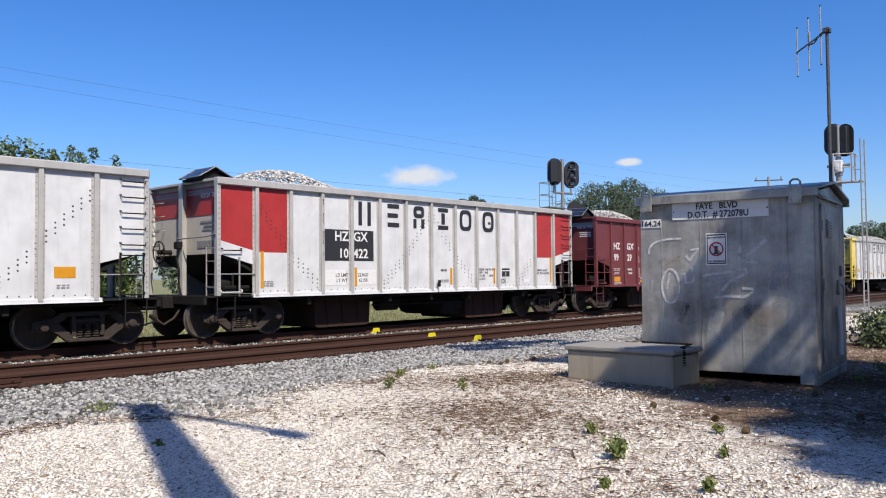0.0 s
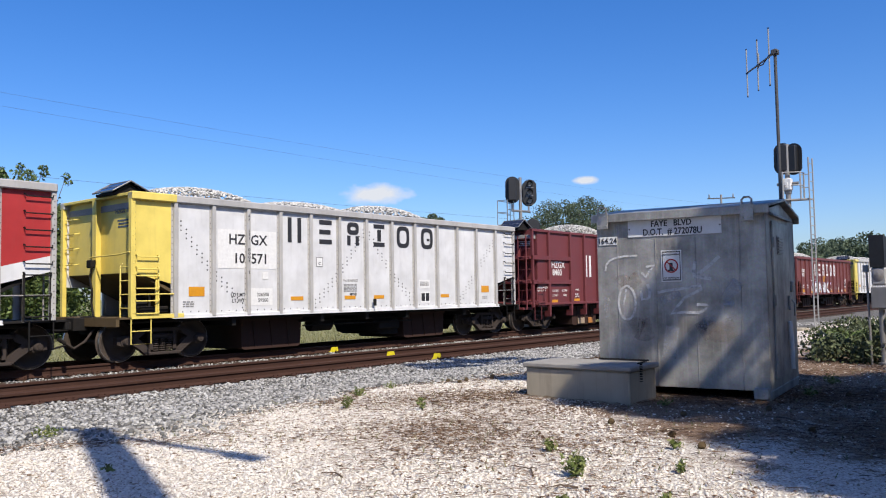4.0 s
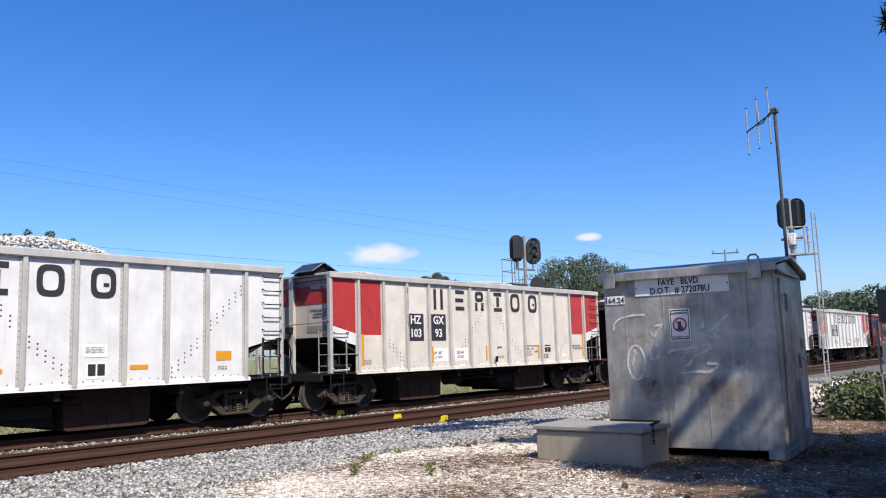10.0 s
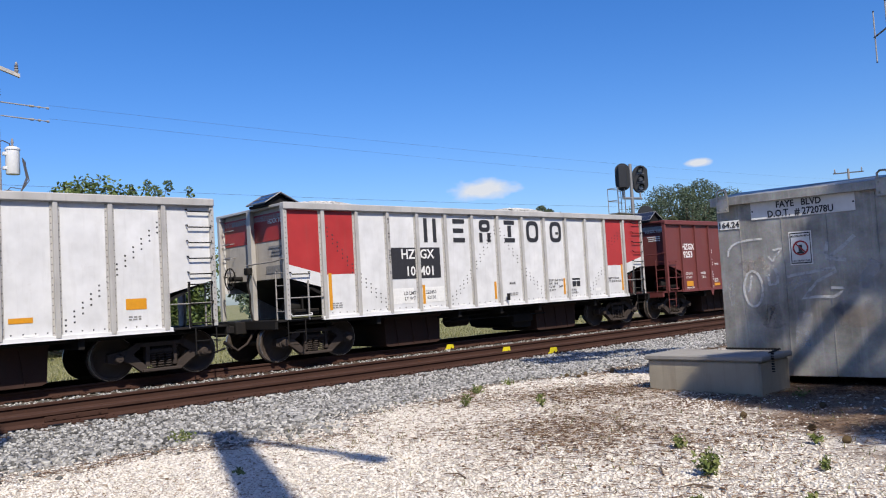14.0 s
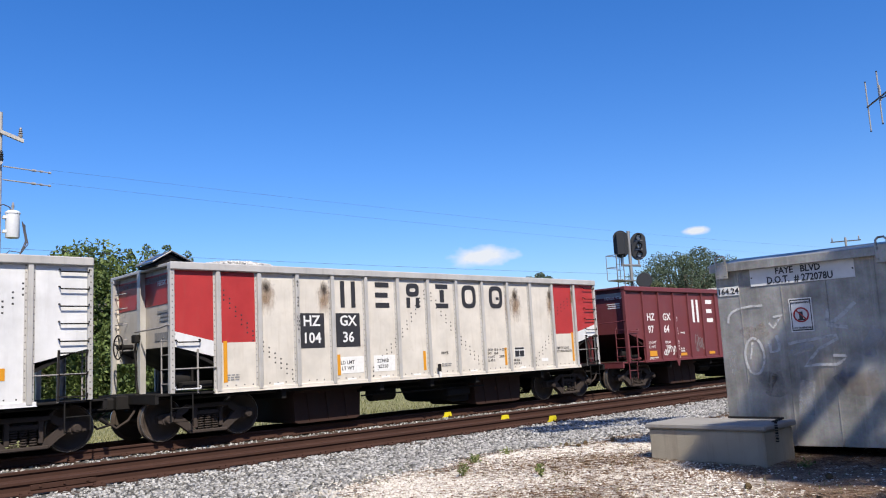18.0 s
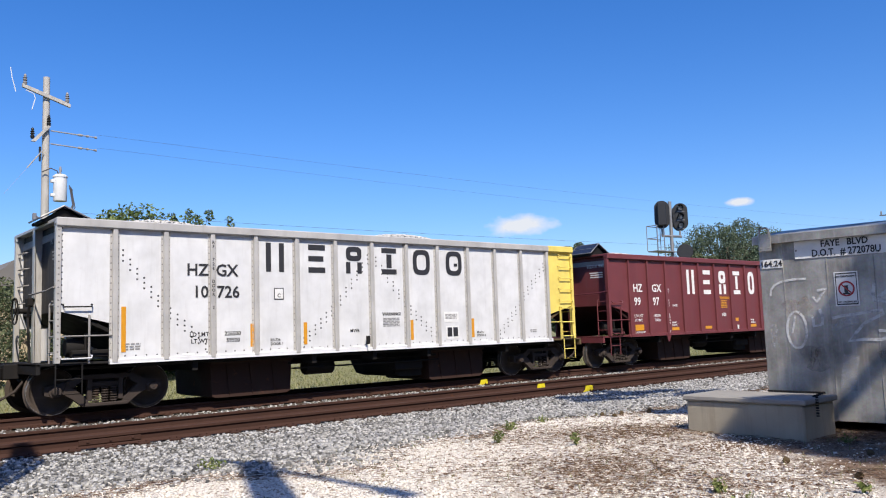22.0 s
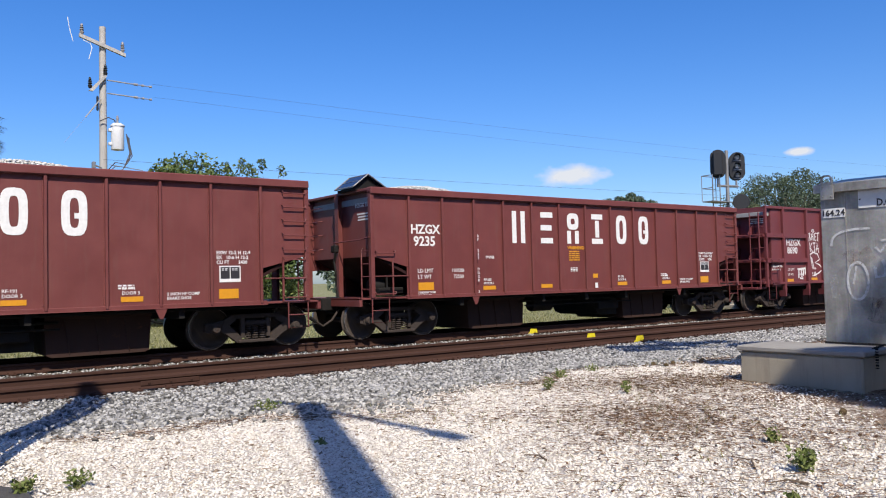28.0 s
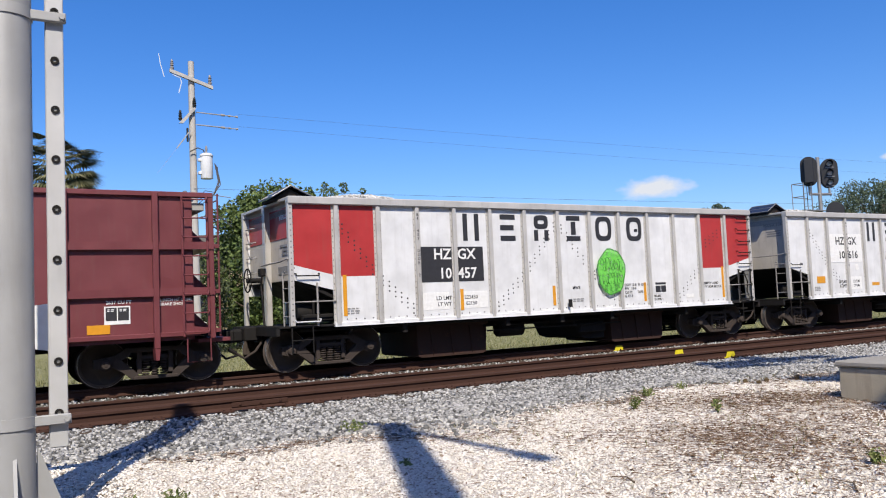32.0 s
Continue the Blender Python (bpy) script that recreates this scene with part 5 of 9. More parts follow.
    if load_seed:
        part("ballast_load", cached(("gload", load_seed), lambda: load_mesh(load_seed, L, ((0.36, 0.62), (0.37, 0.5), (0.35, 0.3), (0.38, 0.2)))), car, (0, 0, top + 0.1), label="heap of pale crushed stone")
    if num != "8690":
        solar(car, 0.05, -0.2, top + 0.03, 0.06)
    y = NP - 0.006
    word_marks(car, (3.92, 4.98, 6.0, 7.02, 8.03, 9.06), 2.0, 0.47, 0.87, 0.15, WHITEP, y)
    text(car, "HZGX", 1.36, 2.34, 0.34, WHITEP, y, 0.006)
    text(car, num, 1.42, 2.05, 0.34, WHITEP, y, 0.006)
    text(car, "LD LMT", 1.4, 1.42, 0.13, WHITEP, y), text(car, "LT WT", 1.4, 1.24, 0.13, WHITEP, y)
    text(car, "212000", 2.08, 1.42, 0.13, WHITEP, y), text(car, "74000", 2.12, 1.24, 0.13, WHITEP, y)
    text(car, "MWB", 3.1, 1.45, 0.11, WHITEP, y)
    for x, w, z, h in ((1.36, 0.42, 0.95, 0.17), (3.0, 0.42, 1.05, 0.09), (6.0, 0.35, 1.1, 0.09), (7.95, 0.35, 1.1, 0.08), (11.1, 0.35, 1.1, 0.1), (12.45, 0.4, 1.05, 0.17)):
        plate(car, "placard", x, x + w, z, z + h, ORANGE, y)
    text(car, "WARNING!", 7.98, 1.86, 0.13, ORANGE, y, 0.004)
    bars(car, 8.0, 1.78, 0.42, 5, 0.035, ORANGE, y, 2)
    bars(car, 6.0, 3.45, 0.4, 2, 0.06, ORANGE, y, 9)
    if num in ("8348", "8460"):
        for ob in car.children:
            if ob.name.startswith("discharge_chute"):
                ob.scale = (1, 1.24, 1)
        for x0, w, pm in ((3.75, 0.55, TANPL), (4.6, 0.42, RUSTPL), (9.85, 0.6, TANPL), (10.65, 0.42, TANPL)):
            plate(car, "gate_plate", x0, x0 + w, 0.13, 0.36, pm, -1.262)
    post = cached("gcorner", lambda: Geo().tube([(-0.26, -1.5, 0.82), (-0.26, -1.5, 3.5)], 0.03, 6).tube([(-0.26, -1.15, 0.82), (-0.26, -1.15, 3.5)], 0.022, 6).mesh("end_post", m))
    ep = part("end_post", post, car)
    gr = cached("gcrung", lambda: Geo().tube([(-0.26, -1.5, 0), (-0.26, -1.15, 0)], 0.013, 6).tube([(-0.26, -1.5, 0.02), (0.0, -1.5, 0.02)], 0.012, 6).mesh("rung", m))
    for k in range(7):
        part("rung", gr, ep, (0, 0, 1.1 + k * 0.38))
    notice(car, 12.75, 1.22, BLACKP, y)
    text(car, "2637 CU FT", 12.78, 1.6, 0.09, WHITEP, y, 0.002)
    text(car, "2 INCH HF COMP\nBRAKE SHOE", 0.36, 1.55, 0.1, WHITEP, y, 0.002)
    text(car, "RF-%s\nDOOR 2" % num[1:], 3.06, 1.28, 0.09, WHITEP, y, 0.001)
    bars(car, 7.0, 1.4, 0.25, 3, 0.025, ORANGE, y, 3)
    text(car, "2 INCH HF COMP\nBRAKE SHOE", 13.74, 1.62, 0.08, WHITEP, y, 0.001)
    return car


def short_hopper(label, X0):
    L, top, m = 11.95, 3.43, MAROON
    car = make_car("hopper_car", label, X0, L)
    underframe(car, L, m)
    xs = [0.05, 1.21, 2.18, 3.14, 4.08, 5.02, 5.96, 6.91, 7.86, 8.81, 9.76, 10.72, L - 0.05]
    zt = top - 0.12
    for k in range(12):
        w = xs[k + 1] - xs[k]
        poly = [(0, 1.02), (w, 1.02), (w, zt), (0, zt)]
        if k == 0:
            poly = [(0, 3.12), (w - 0.1, 2.15), (w - 0.06, 1.02), (w, 1.02), (w, zt), (0, zt)]
        if k == 11:
            poly = [(0, 1.02), (0.06, 1.02), (0.1, 2.15), (w, 2.95), (w, zt), (0, zt)]
        bay_panel(car, xs[k], xs[k + 1], poly, m)
    for x in xs[1:-1]:
        part("rib", cached("srib", lambda: rivets(Geo().box(-0.03, 0.03, NR, NP + 0.02, 1.0, zt + 0.01, 0.008), (-0.045, 0.045), np.arange(1.1, zt, 0.14), NP, 0.012).mesh("rib", m)), car, (x, 0, 0))
    for s in (-1, 1):
        part("top_rail", cached(("str", s), lambda: Geo().box(0, L, min(s * 1.66, s * 1.48), max(s * 1.66, s * 1.48), zt, top, 0.012).mesh("top_rail", m)), car)
    part("side_sill", cached("sss", lambda: Geo().box(0.0, L, NR + 0.02, -1.5, 0.92, 1.03, 0.01).mesh("side_sill", m)), car)
    part("far_side", cached("sfar", lambda: Geo().box(1.0, L - 1.0, 1.53, 1.56, 0.98, zt, 0.004).mesh("far_side", m)), car)
    for side in (0, 1):
        X = (lambda x: x) if side == 0 else (lambda x: L - x)
        part("slope_sheet", cached(("ssl", side), lambda: Geo().prism([(X(0.12), 3.3), (X(2.6), 1.0), (X(2.64), 1.04), (X(0.16), 3.34)], -1.52, 1.52).mesh("slope_sheet", SHADERED)), car)
        part("end_cap", cached(("sec", side), lambda: Geo().box(*sorted((X(0.0), X(0.16))), -1.5, 1.5, zt - 0.05, top, 0.01).mesh("end_cap", m)), car)
        for y in (-1.56, -0.6, 0.6, 1.56):
            part("end_post", cached(("sep", side), lambda: Geo().prism([(X(0.0), 1.0), (X(0.1), 1.0), (X(0.20), 3.3), (X(0.12), 3.3)], -0.035, 0.035).mesh("end_post", m)), car, (0, y, 0))
        part("platform", cached(("spl", side), lambda: Geo().box(*sorted((X(-0.3), X(1.2))), -1.56, 1.56, 0.92, 1.0, 0.01).mesh("platform", m)), car)
        part("stirrup", cached(("sst", side), lambda: Geo().tube([(X(0.05), -1.58, 1.0), (X(0.05), -1.58, 0.42), (X(0.52), -1.58, 0.42), (X(0.52), -1.58, 1.0)], 0.016, 6).mesh("stirrup", GALV)), car)
        part("handrail", cached(("shr", side), lambda: Geo().tube([(X(0.55), -1.58, 1.0), (X(0.55), -1.58, 2.7)], 0.03, 6).tube([(X(0.05), -1.58, 1.5), (X(0.58), -1.58, 1.5)], 0.015, 6)
             .tube([(X(0.05), -1.58, 2.0), (X(0.58), -1.58, 2.0)], 0.015, 6).mesh("handrail", m)), car)
    part("brake_cylinder", CACHE["brake"], car, (0.55, -0.95, 1.28))
    part("load_bed", cached("sbed", lambda: load_bed(L)), car, (0, 0, top))
    part("ballast_load", cached("sload", lambda: load_mesh(2, L, ((0.3, 0.46), (0.35, 0.44), (0.81, 0.46), (0.6, 0.15)))), car, (0, 0, top + 0.08), label="heap of pale crushed stone")
    y = NP - 0.006
    word_marks(car, (3.36, 4.33, 5.26, 6.18, 7.13, 8.06), 2.33, 0.46, 0.84, 0.15, WHITEP, y)
    for b, x, z in (("HZ", 1.5, 2.48), ("GX", 2.45, 2.48), ("63", 1.52, 2.2), ("63", 2.47, 2.2)):
        text(car, b, x, z, 0.34, WHITEP, y, 0.006)
    text(car, "LD LMT", 1.62, 1.44, 0.13, WHITEP, y), text(car, "LT WT", 1.64, 1.3, 0.13, WHITEP, y)
    text(car, "MWB", 3.5, 1.52, 0.11, WHITEP, y), text(car, "WARNING!", 4.3, 1.78, 0.13, ORANGE, y)
    bars(car, 4.32, 1.68, 0.42, 3, 0.035, ORANGE, y, 2)
    for x, w, z, h in ((1.46, 0.58, 1.6, 0.17), (3.4, 0.4, 1.66, 0.09), (5.9, 0.2, 1.6, 0.1), (6.1, 0.2, 1.4, 0.2), (8.1, 0.4, 1.6, 0.1), (9.95, 0.42, 1.6, 0.17)):
        plate(car, "placard", x, x + w, z, z + h, ORANGE, y)
    text(car, "\n".join("RF  440  DOOR  8"), 1.21, 2.6, 0.085, WHITEP, NR - 0.004, 0.001, "CENTER")
    text(car, "2 INCH HF COMP\nBRAKE SHOE", 2.4, 1.12, 0.075, WHITEP, y, 0.001)
    notice(car, 9.0, 1.4, BLACKP, y)
    bars(car, 2.45, 1.45, 0.4, 3, 0.05, WHITEP, y, 12)
    scribble(car, 3.2, 1.05, 0.75, 0.5, WHITEP, y, 21, 7), scribble(car, 2.3, 1.2, 0.55, 0.5, BLACKP, y, 22, 8)
    return car


def scribble(parent, x, z, w, h, mat, y, seed, n=8, r=0.012):
    """A sprayed scrawl that cannot be read."""
    rng = random.Random(seed)
    g = Geo()
    for k in range(n):
        cx, cz = w * (k + 0.5) / n, h * 0.5
        pts = []
        a0, turn = rng.uniform(0, 6.28), rng.choice((-1, 1)) * rng.uniform(2.5, 5.5)
        rx, rz = w / n * rng.uniform(0.5, 0.95), h * rng.uniform(0.25, 0.5)
        for q in range(9):
            a = a0 + turn * q / 8
            pts.append((cx + rx * math.cos(a), cz + rz * math.sin(a)))
        ribbon(g, pts, r)
    part("sprayed_scrawl", g.mesh("sprayed_scrawl", mat), parent, (x, y, z))


def ribbon(g, pts, r, mi=0):
    v, f = [], []
    for k, (a, b) in enumerate(pts):
        p, q = pts[max(0, k - 1)], pts[min(len(pts) - 1, k + 1)]
        d = Vector((q[0] - p[0], q[1] - p[1]))
        d = d.normalized() if d.length else Vector((1, 0))
        v += [(a - d.y * r, -0.001, b + d.x * r), (a + d.y * r, -0.001, b - d.x * r)]
        if k:
            f.append([2 * k - 2, 2 * k, 2 * k + 1, 2 * k - 1])
    g.raw(v, f, mi)


def blob(parent, name, poly, mat, y, x=0, z=0):
    g = Geo().raw([(a, 0, b) for a, b in poly], [list(range(len(poly)))])
    return part(name, g.mesh(name, mat), parent, (x, y, z))


def coil_car(label, X0):
    L = 17.3
    car = thing("coil_car", label, "freight car", (X0, YT, 0), group="ballast train cars")
    MOVERS.append((car, X0))
    make_truck(car, 2.2), make_truck(car, 15.6)
    couplers(car, L, DARK)
    part("deck", Geo().box(-0.3, L + 0.2, -1.55, 1.55, 1.0, 1.12, 0.02).mesh("deck", COILRUST), car)
    for y0 in (-1.52, 1.44):
        part("side_beam", Geo().box(0.0, L, y0, y0 + 0.08, 1.12, 1.46, 0.02).mesh("side_beam", COILRUST), car)
    part("centre_sill", Geo().box(-0.6, L + 0.6, -0.2, 0.2, 0.7, 1.0, 0.02).mesh("centre_sill", COILRUST), car)
    mesh_ = painted("rusty_mesh", (0.055, 0.032, 0.024), 0.8, 0.5, 0.4, gloss=0.12)
    for k in range(6):
        x0, x1 = 2.9 + 1.95 * k, 4.75 + 1.95 * k
        lo = 0.62 if 0 < k < 5 else 0.74
        part("grating_panel", Geo().prism([(x0, 0.98), (x1, 0.98), (x1 - 0.05, lo), (x0 + 0.05, lo)], -1.53, -1.50).mesh("grating_panel", mesh_), car)
    part("deck_edge", Geo().box(-0.3, L + 0.2, -1.62, -1.55, 1.06, 1.13, 0.01).mesh("deck_edge", GREYEND), car)
    for x0 in (0.6, 1.3):
        part("end_ladder", Geo().tube([(x0, -1.58, 1.05), (x0, -1.6, 0.4), (x0 + 0.45, -1.6, 0.4), (x0 + 0.45, -1.58, 1.05)], 0.018, 6).mesh("end_ladder", GREYEND), car)
    walk_ = part("running_board", Geo().box(4.2, 13.4, -1.55, -1.35, 0.76, 0.80, 0.005).mesh("running_board", DARK), car)
    post = Geo().box(0, 0.06, -1.58, -1.3, 0.72, 1.0, 0.01).mesh("bracket", DARK)
    for k in range(5):
        part("bracket", post, walk_, (4.2 + k * 2.3, 0, 0))
    bar = Geo().box(4.2, 13.4, -1.555, -1.535, 0.0, 0.012, 0.002).mesh("grating_bar", DARK)
    for z in np.arange(0.8, 0.98, 0.03):
        part("grating_bar", bar, walk_, (0, 0, float(z)))
    for x0, x1, z0 in ((3.9, 5.6, 0.45), (8.4, 10.2, 0.4), (12.0, 12.8, 0.4)):
        part("equipment_box", Geo().box(x0, x1, -1.2, -0.2, z0, 0.99, 0.02).mesh("equipment_box", DARK), car)
    part("brake_rod", Geo().tube([(1.6, -1.4, 0.55), (15, -1.4, 0.55)], 0.018, 6).mesh("brake_rod", DARK), car)
    for a, b in ((0.3, 8.45), (8.7, 16.9)):
        prof = [(-1.42, 1.46), (-1.42, 2.06)]
        for k in range(1, 16):
            t = math.pi * k / 16
            prof.append((-1.42 * math.cos(t), 2.06 + 1.22 * math.sin(t)))
        prof += [(1.42, 2.06), (1.42, 1.46)]
        g = Geo()
        n = len(prof)
        v = [(x, p, q) for x in (a, b) for p, q in prof]
        g.raw(v, [[k, k + 1, k + 1 + n, k + n] for k in range(n - 1)], 0, True)
        g.raw(v, [list(range(n))[::-1], list(range(n, 2 * n))], 1)
        hood = part("hood", g.mesh("hood", HOODW, CREAM), car, label="white rounded steel coil hood with rust marks")
        lip = Geo().box(a - 0.02, b + 0.02, -1.46, -1.42, 2.0, 2.06, 0.01).tube([(a + 0.1, -1.47, 2.1), (b - 0.1, -1.47, 2.1)], 0.016, 6)
        for k in range(5):
            x = a + (b - a) * (0.03 + 0.235 * k)
            lip.box(x - 0.03, x + 0.03, -1.5, -1.42, 2.0, 2.16, 0.01)
        part("hood_rim", lip.mesh("hood_rim", CREAM), hood)
        for y in (-0.28, 0.28):
            c, arch = (a + b) / 2 - 0.1, Geo()
            arch.tube([(c - 0.3, y, 3.25), (c - 0.3, y, 3.62), (c - 0.22, y, 3.74), (c + 0.22, y, 3.74), (c + 0.3, y, 3.62), (c + 0.3, y, 3.25)], 0.06, 8)
            part("lifting_arch", arch.mesh("lifting_arch", GALV), hood)
        part("roof_walk", Geo().box((a + b) / 2 - 1.4, (a + b) / 2 + 1.4, -0.45, 0.45, 3.27, 3.32, 0.01).mesh("roof_walk", CREAM), hood)
        for x in (a + 1.25, b - 1.1):
            br = Geo()
            for s in (-1, 1):
                br.tube([(x - 0.12, s * 1.15, 2.78), (x, s * 0.9, 3.5)], 0.03, 6).tube([(x + 0.12, s * 1.15, 2.78), (x, s * 0.9, 3.5)], 0.03, 6)
            br.tube([(x, -0.9, 3.42), (x, 0.9, 3.42)], 0.03, 6)
            part("guide_bracket", br.mesh("guide_bracket", GALV), hood)
        for k in range(1, 6):
            sx = a + (b - a) * k / 6
            part("hood_seam", Geo().tube([(sx, p * 1.002, q) for p, q in prof[:12]], 0.007, 4, caps=False).mesh("hood_seam", GREYRIB), hood)
        if a < 1:
            for z in (1.9, 2.08):
                part("end_rail", Geo().tube([(a - 0.03, -1.4, z), (a - 0.03, 1.4, z)], 0.025, 6).mesh("end_rail", GREYEND), hood)
            for k, (y0, z0) in enumerate(((-0.7, 2.55), (-0.75, 2.25))):
                g = Geo()
                rr = random.Random(77 + k)
                for j in range(6):
                    ribbon(g, [(0.25 * j + rr.uniform(-.05, .1), rr.uniform(0, 0.25)) for _ in range(4)], 0.014)
                g.v = [(q, p, r) for p, q, r in g.v]
                part("sprayed_scrawl", g.mesh("sprayed_scrawl", GREYTXT), hood, (a - 0.004, y0, z0))
        # company mark: level stripes and two plain blocks
        mk = Geo()
        q = a + 2.5

        def on(z):
            return -1.42 * math.cos(math.asin(min(1, (z - 2.06) / 1.22))) - 0.012
        for k in range(5):
            z = 2.36 + k * 0.095
            mk.raw([(q, on(z), z), (q + 1.4, on(z), z), (q + 1.4, on(z + 0.05), z + 0.05), (q, on(z + 0.05), z + 0.05)], [(0, 1, 2, 3)])
        for x0, x1 in ((1.45, 2.0), (2.1, 2.75)):
            zs = [2.36 + 0.055 * k for k in range(9)]
            for z in zs[:-1]:
                mk.raw([(q + x0, on(z), z), (q + x1, on(z), z), (q + x1, on(z + 0.055), z + 0.055), (q + x0, on(z + 0.055), z + 0.055)], [(0, 1, 2, 3)])
        part("company_mark", mk.mesh("company_mark", BLACKP), hood)
        plate(hood, "placard", a + 0.5, a + 1.2, 1.56, 1.7, ORANGE, -1.428)
        rr = random.Random(5)
        for k in range(8):
            q0, g = a + 2.0 + 0.42 * k, Geo()
            ribbon(g, [(q0 + rr.uniform(-.1, .25), 1.54 + rr.uniform(0, 0.42)) for _ in range(rr.choice((2, 3, 4)))], 0.015)
            part("sprayed_scrawl", g.mesh("sprayed_scrawl", GREYTXT), hood, (0, -1.427, 0))
    bars(car, 3.0, 1.22, 2.2, 1, 0.14, CREAM, -1.53, 5)
    part("stirrup", cached("cst", lambda: Geo().tube([(0.3, -1.58, 1.05), (0.35, -1.58, 0.45), (0.75, -1.58, 0.45), (0.8, -1.58, 1.05)], 0.016, 6).mesh("stirrup", GALV)), car)
    return car


def graf_tag(c):
    y = NP - 0.008
    scribble(c, 0.25, 2.42, 0.85, 0.5, WHITEP, y, 31, 6, 0.025)
    scribble(c, 2.35, 1.12, 0.75, 0.5, WHITEP, y, 32, 6, 0.025)
    disc = lambda r, q=1.0: [(r * math.cos(a), r * q * math.sin(a)) for a in np.linspace(0, 6.0, 20)]
    hard = (0.85, 1.3)
    red, soot, glow = scorch("crimson_spray", (0.13, 0.007, 0.01), 0.95, hard), scorch("black_spray", (0.012, 0.008, 0.008), 0.9, (0.7, 1.25)), scorch("orange_spray", (0.62, 0.20, 0.015), 0.95, hard)
    # a dark red disc with a black heart, and stacked orange puffs
    for r, q, m, d, z in ((0.6, 1.1, red, 0.0, 1.5), (0.5, 0.9, soot, 0.002, 1.5), (0.33, 0.9, red, 0.004, 1.5), (0.3, 0.7, soot, 0.002, 1.98)):
        blob(c, "sprayed_patch", disc(r, q), m, y - d, 3.62, z)
    for k, (x, z, r) in enumerate(((4.58, 2.05, 0.34), (4.6, 1.6, 0.4), (4.38, 1.22, 0.26), (4.86, 1.22, 0.26), (4.9, 1.75, 0.2))):
        blob(c, "sprayed_patch", disc(r), glow, y - 0.001 * k, x, z)
    for x, z, r in ((4.58, 2.05, 0.2), (4.6, 1.6, 0.22)):
        ribbon_part(c, [(x + a, z + b * 0.6) for a, b in disc(r)], CRIMSON, y - 0.007, 0, 0, 0.022)
    for s in (-1, 1):
        ribbon_part(c, [(4.6 + s * 0.2, 1.75), (4.6 + s * 0.42, 1.6), (4.6 + s * 0.5, 1.85), (4.6 + s * 0.36, 1.7)], CRIMSON, y - 0.008, 0, 0, 0.035)
        ribbon_part(c, [(4.6 + s * 0.05, 1.16), (4.6 + s * 0.36, 1.14), (4.6 + s * 0.34, 1.34), (4.6 + s * 0.06, 1.32)], ORANGE, y - 0.007, 0, 0, 0.025)
        ribbon_part(c, [(3.55 + s * 0.06, 1.62), (3.55 + s * 0.2, 1.68)], WHITEP, y - 0.009, 0, 0, 0.018)
    # two eye marks and a small arch
    for s in (-1, 1):
        ribbon_part(c, [(8.62 + s * 0.08, 1.66), (8.62 + s * 0.3, 1.72), (8.62 + s * 0.28, 1.58), (8.62 + s * 0.1, 1.62)], WHITEP, y, 0, 0, 0.03)
        ribbon_part(c, [(8.62 + s * 0.04, 1.74), (8.62 + s * 0.2, 1.9)], WHITEP, y, 0, 0, 0.014)
    ribbon_part(c, [(8.46, 1.22), (8.52, 1.38), (8.62, 1.44), (8.72, 1.38), (8.78, 1.22)], WHITEP, y, 0, 0, 0.04)
    scribble(c, 5.35, 1.2, 0.85, 0.36, WHITEP, y, 35, 4, 0.04)
    scribble(c, 11.3, 1.1, 0.75, 0.8, WHITEP, y, 37, 6, 0.022)


def ribbon_part(c, pts, mat, y, x, z, r):
    g = Geo()
    ribbon(g, pts, r)
    part("sprayed_scrawl", g.mesh("sprayed_scrawl", mat), c, (x, y, z))


def outlined(c, poly, fill, line, y, r):
    """A sprayed fill with a sprayed outline."""
    blob(c, "sprayed_patch", poly, fill, y)
    ribbon_part(c, list(poly) + [poly[0]], line, y - 0.002, 0, 0, r)


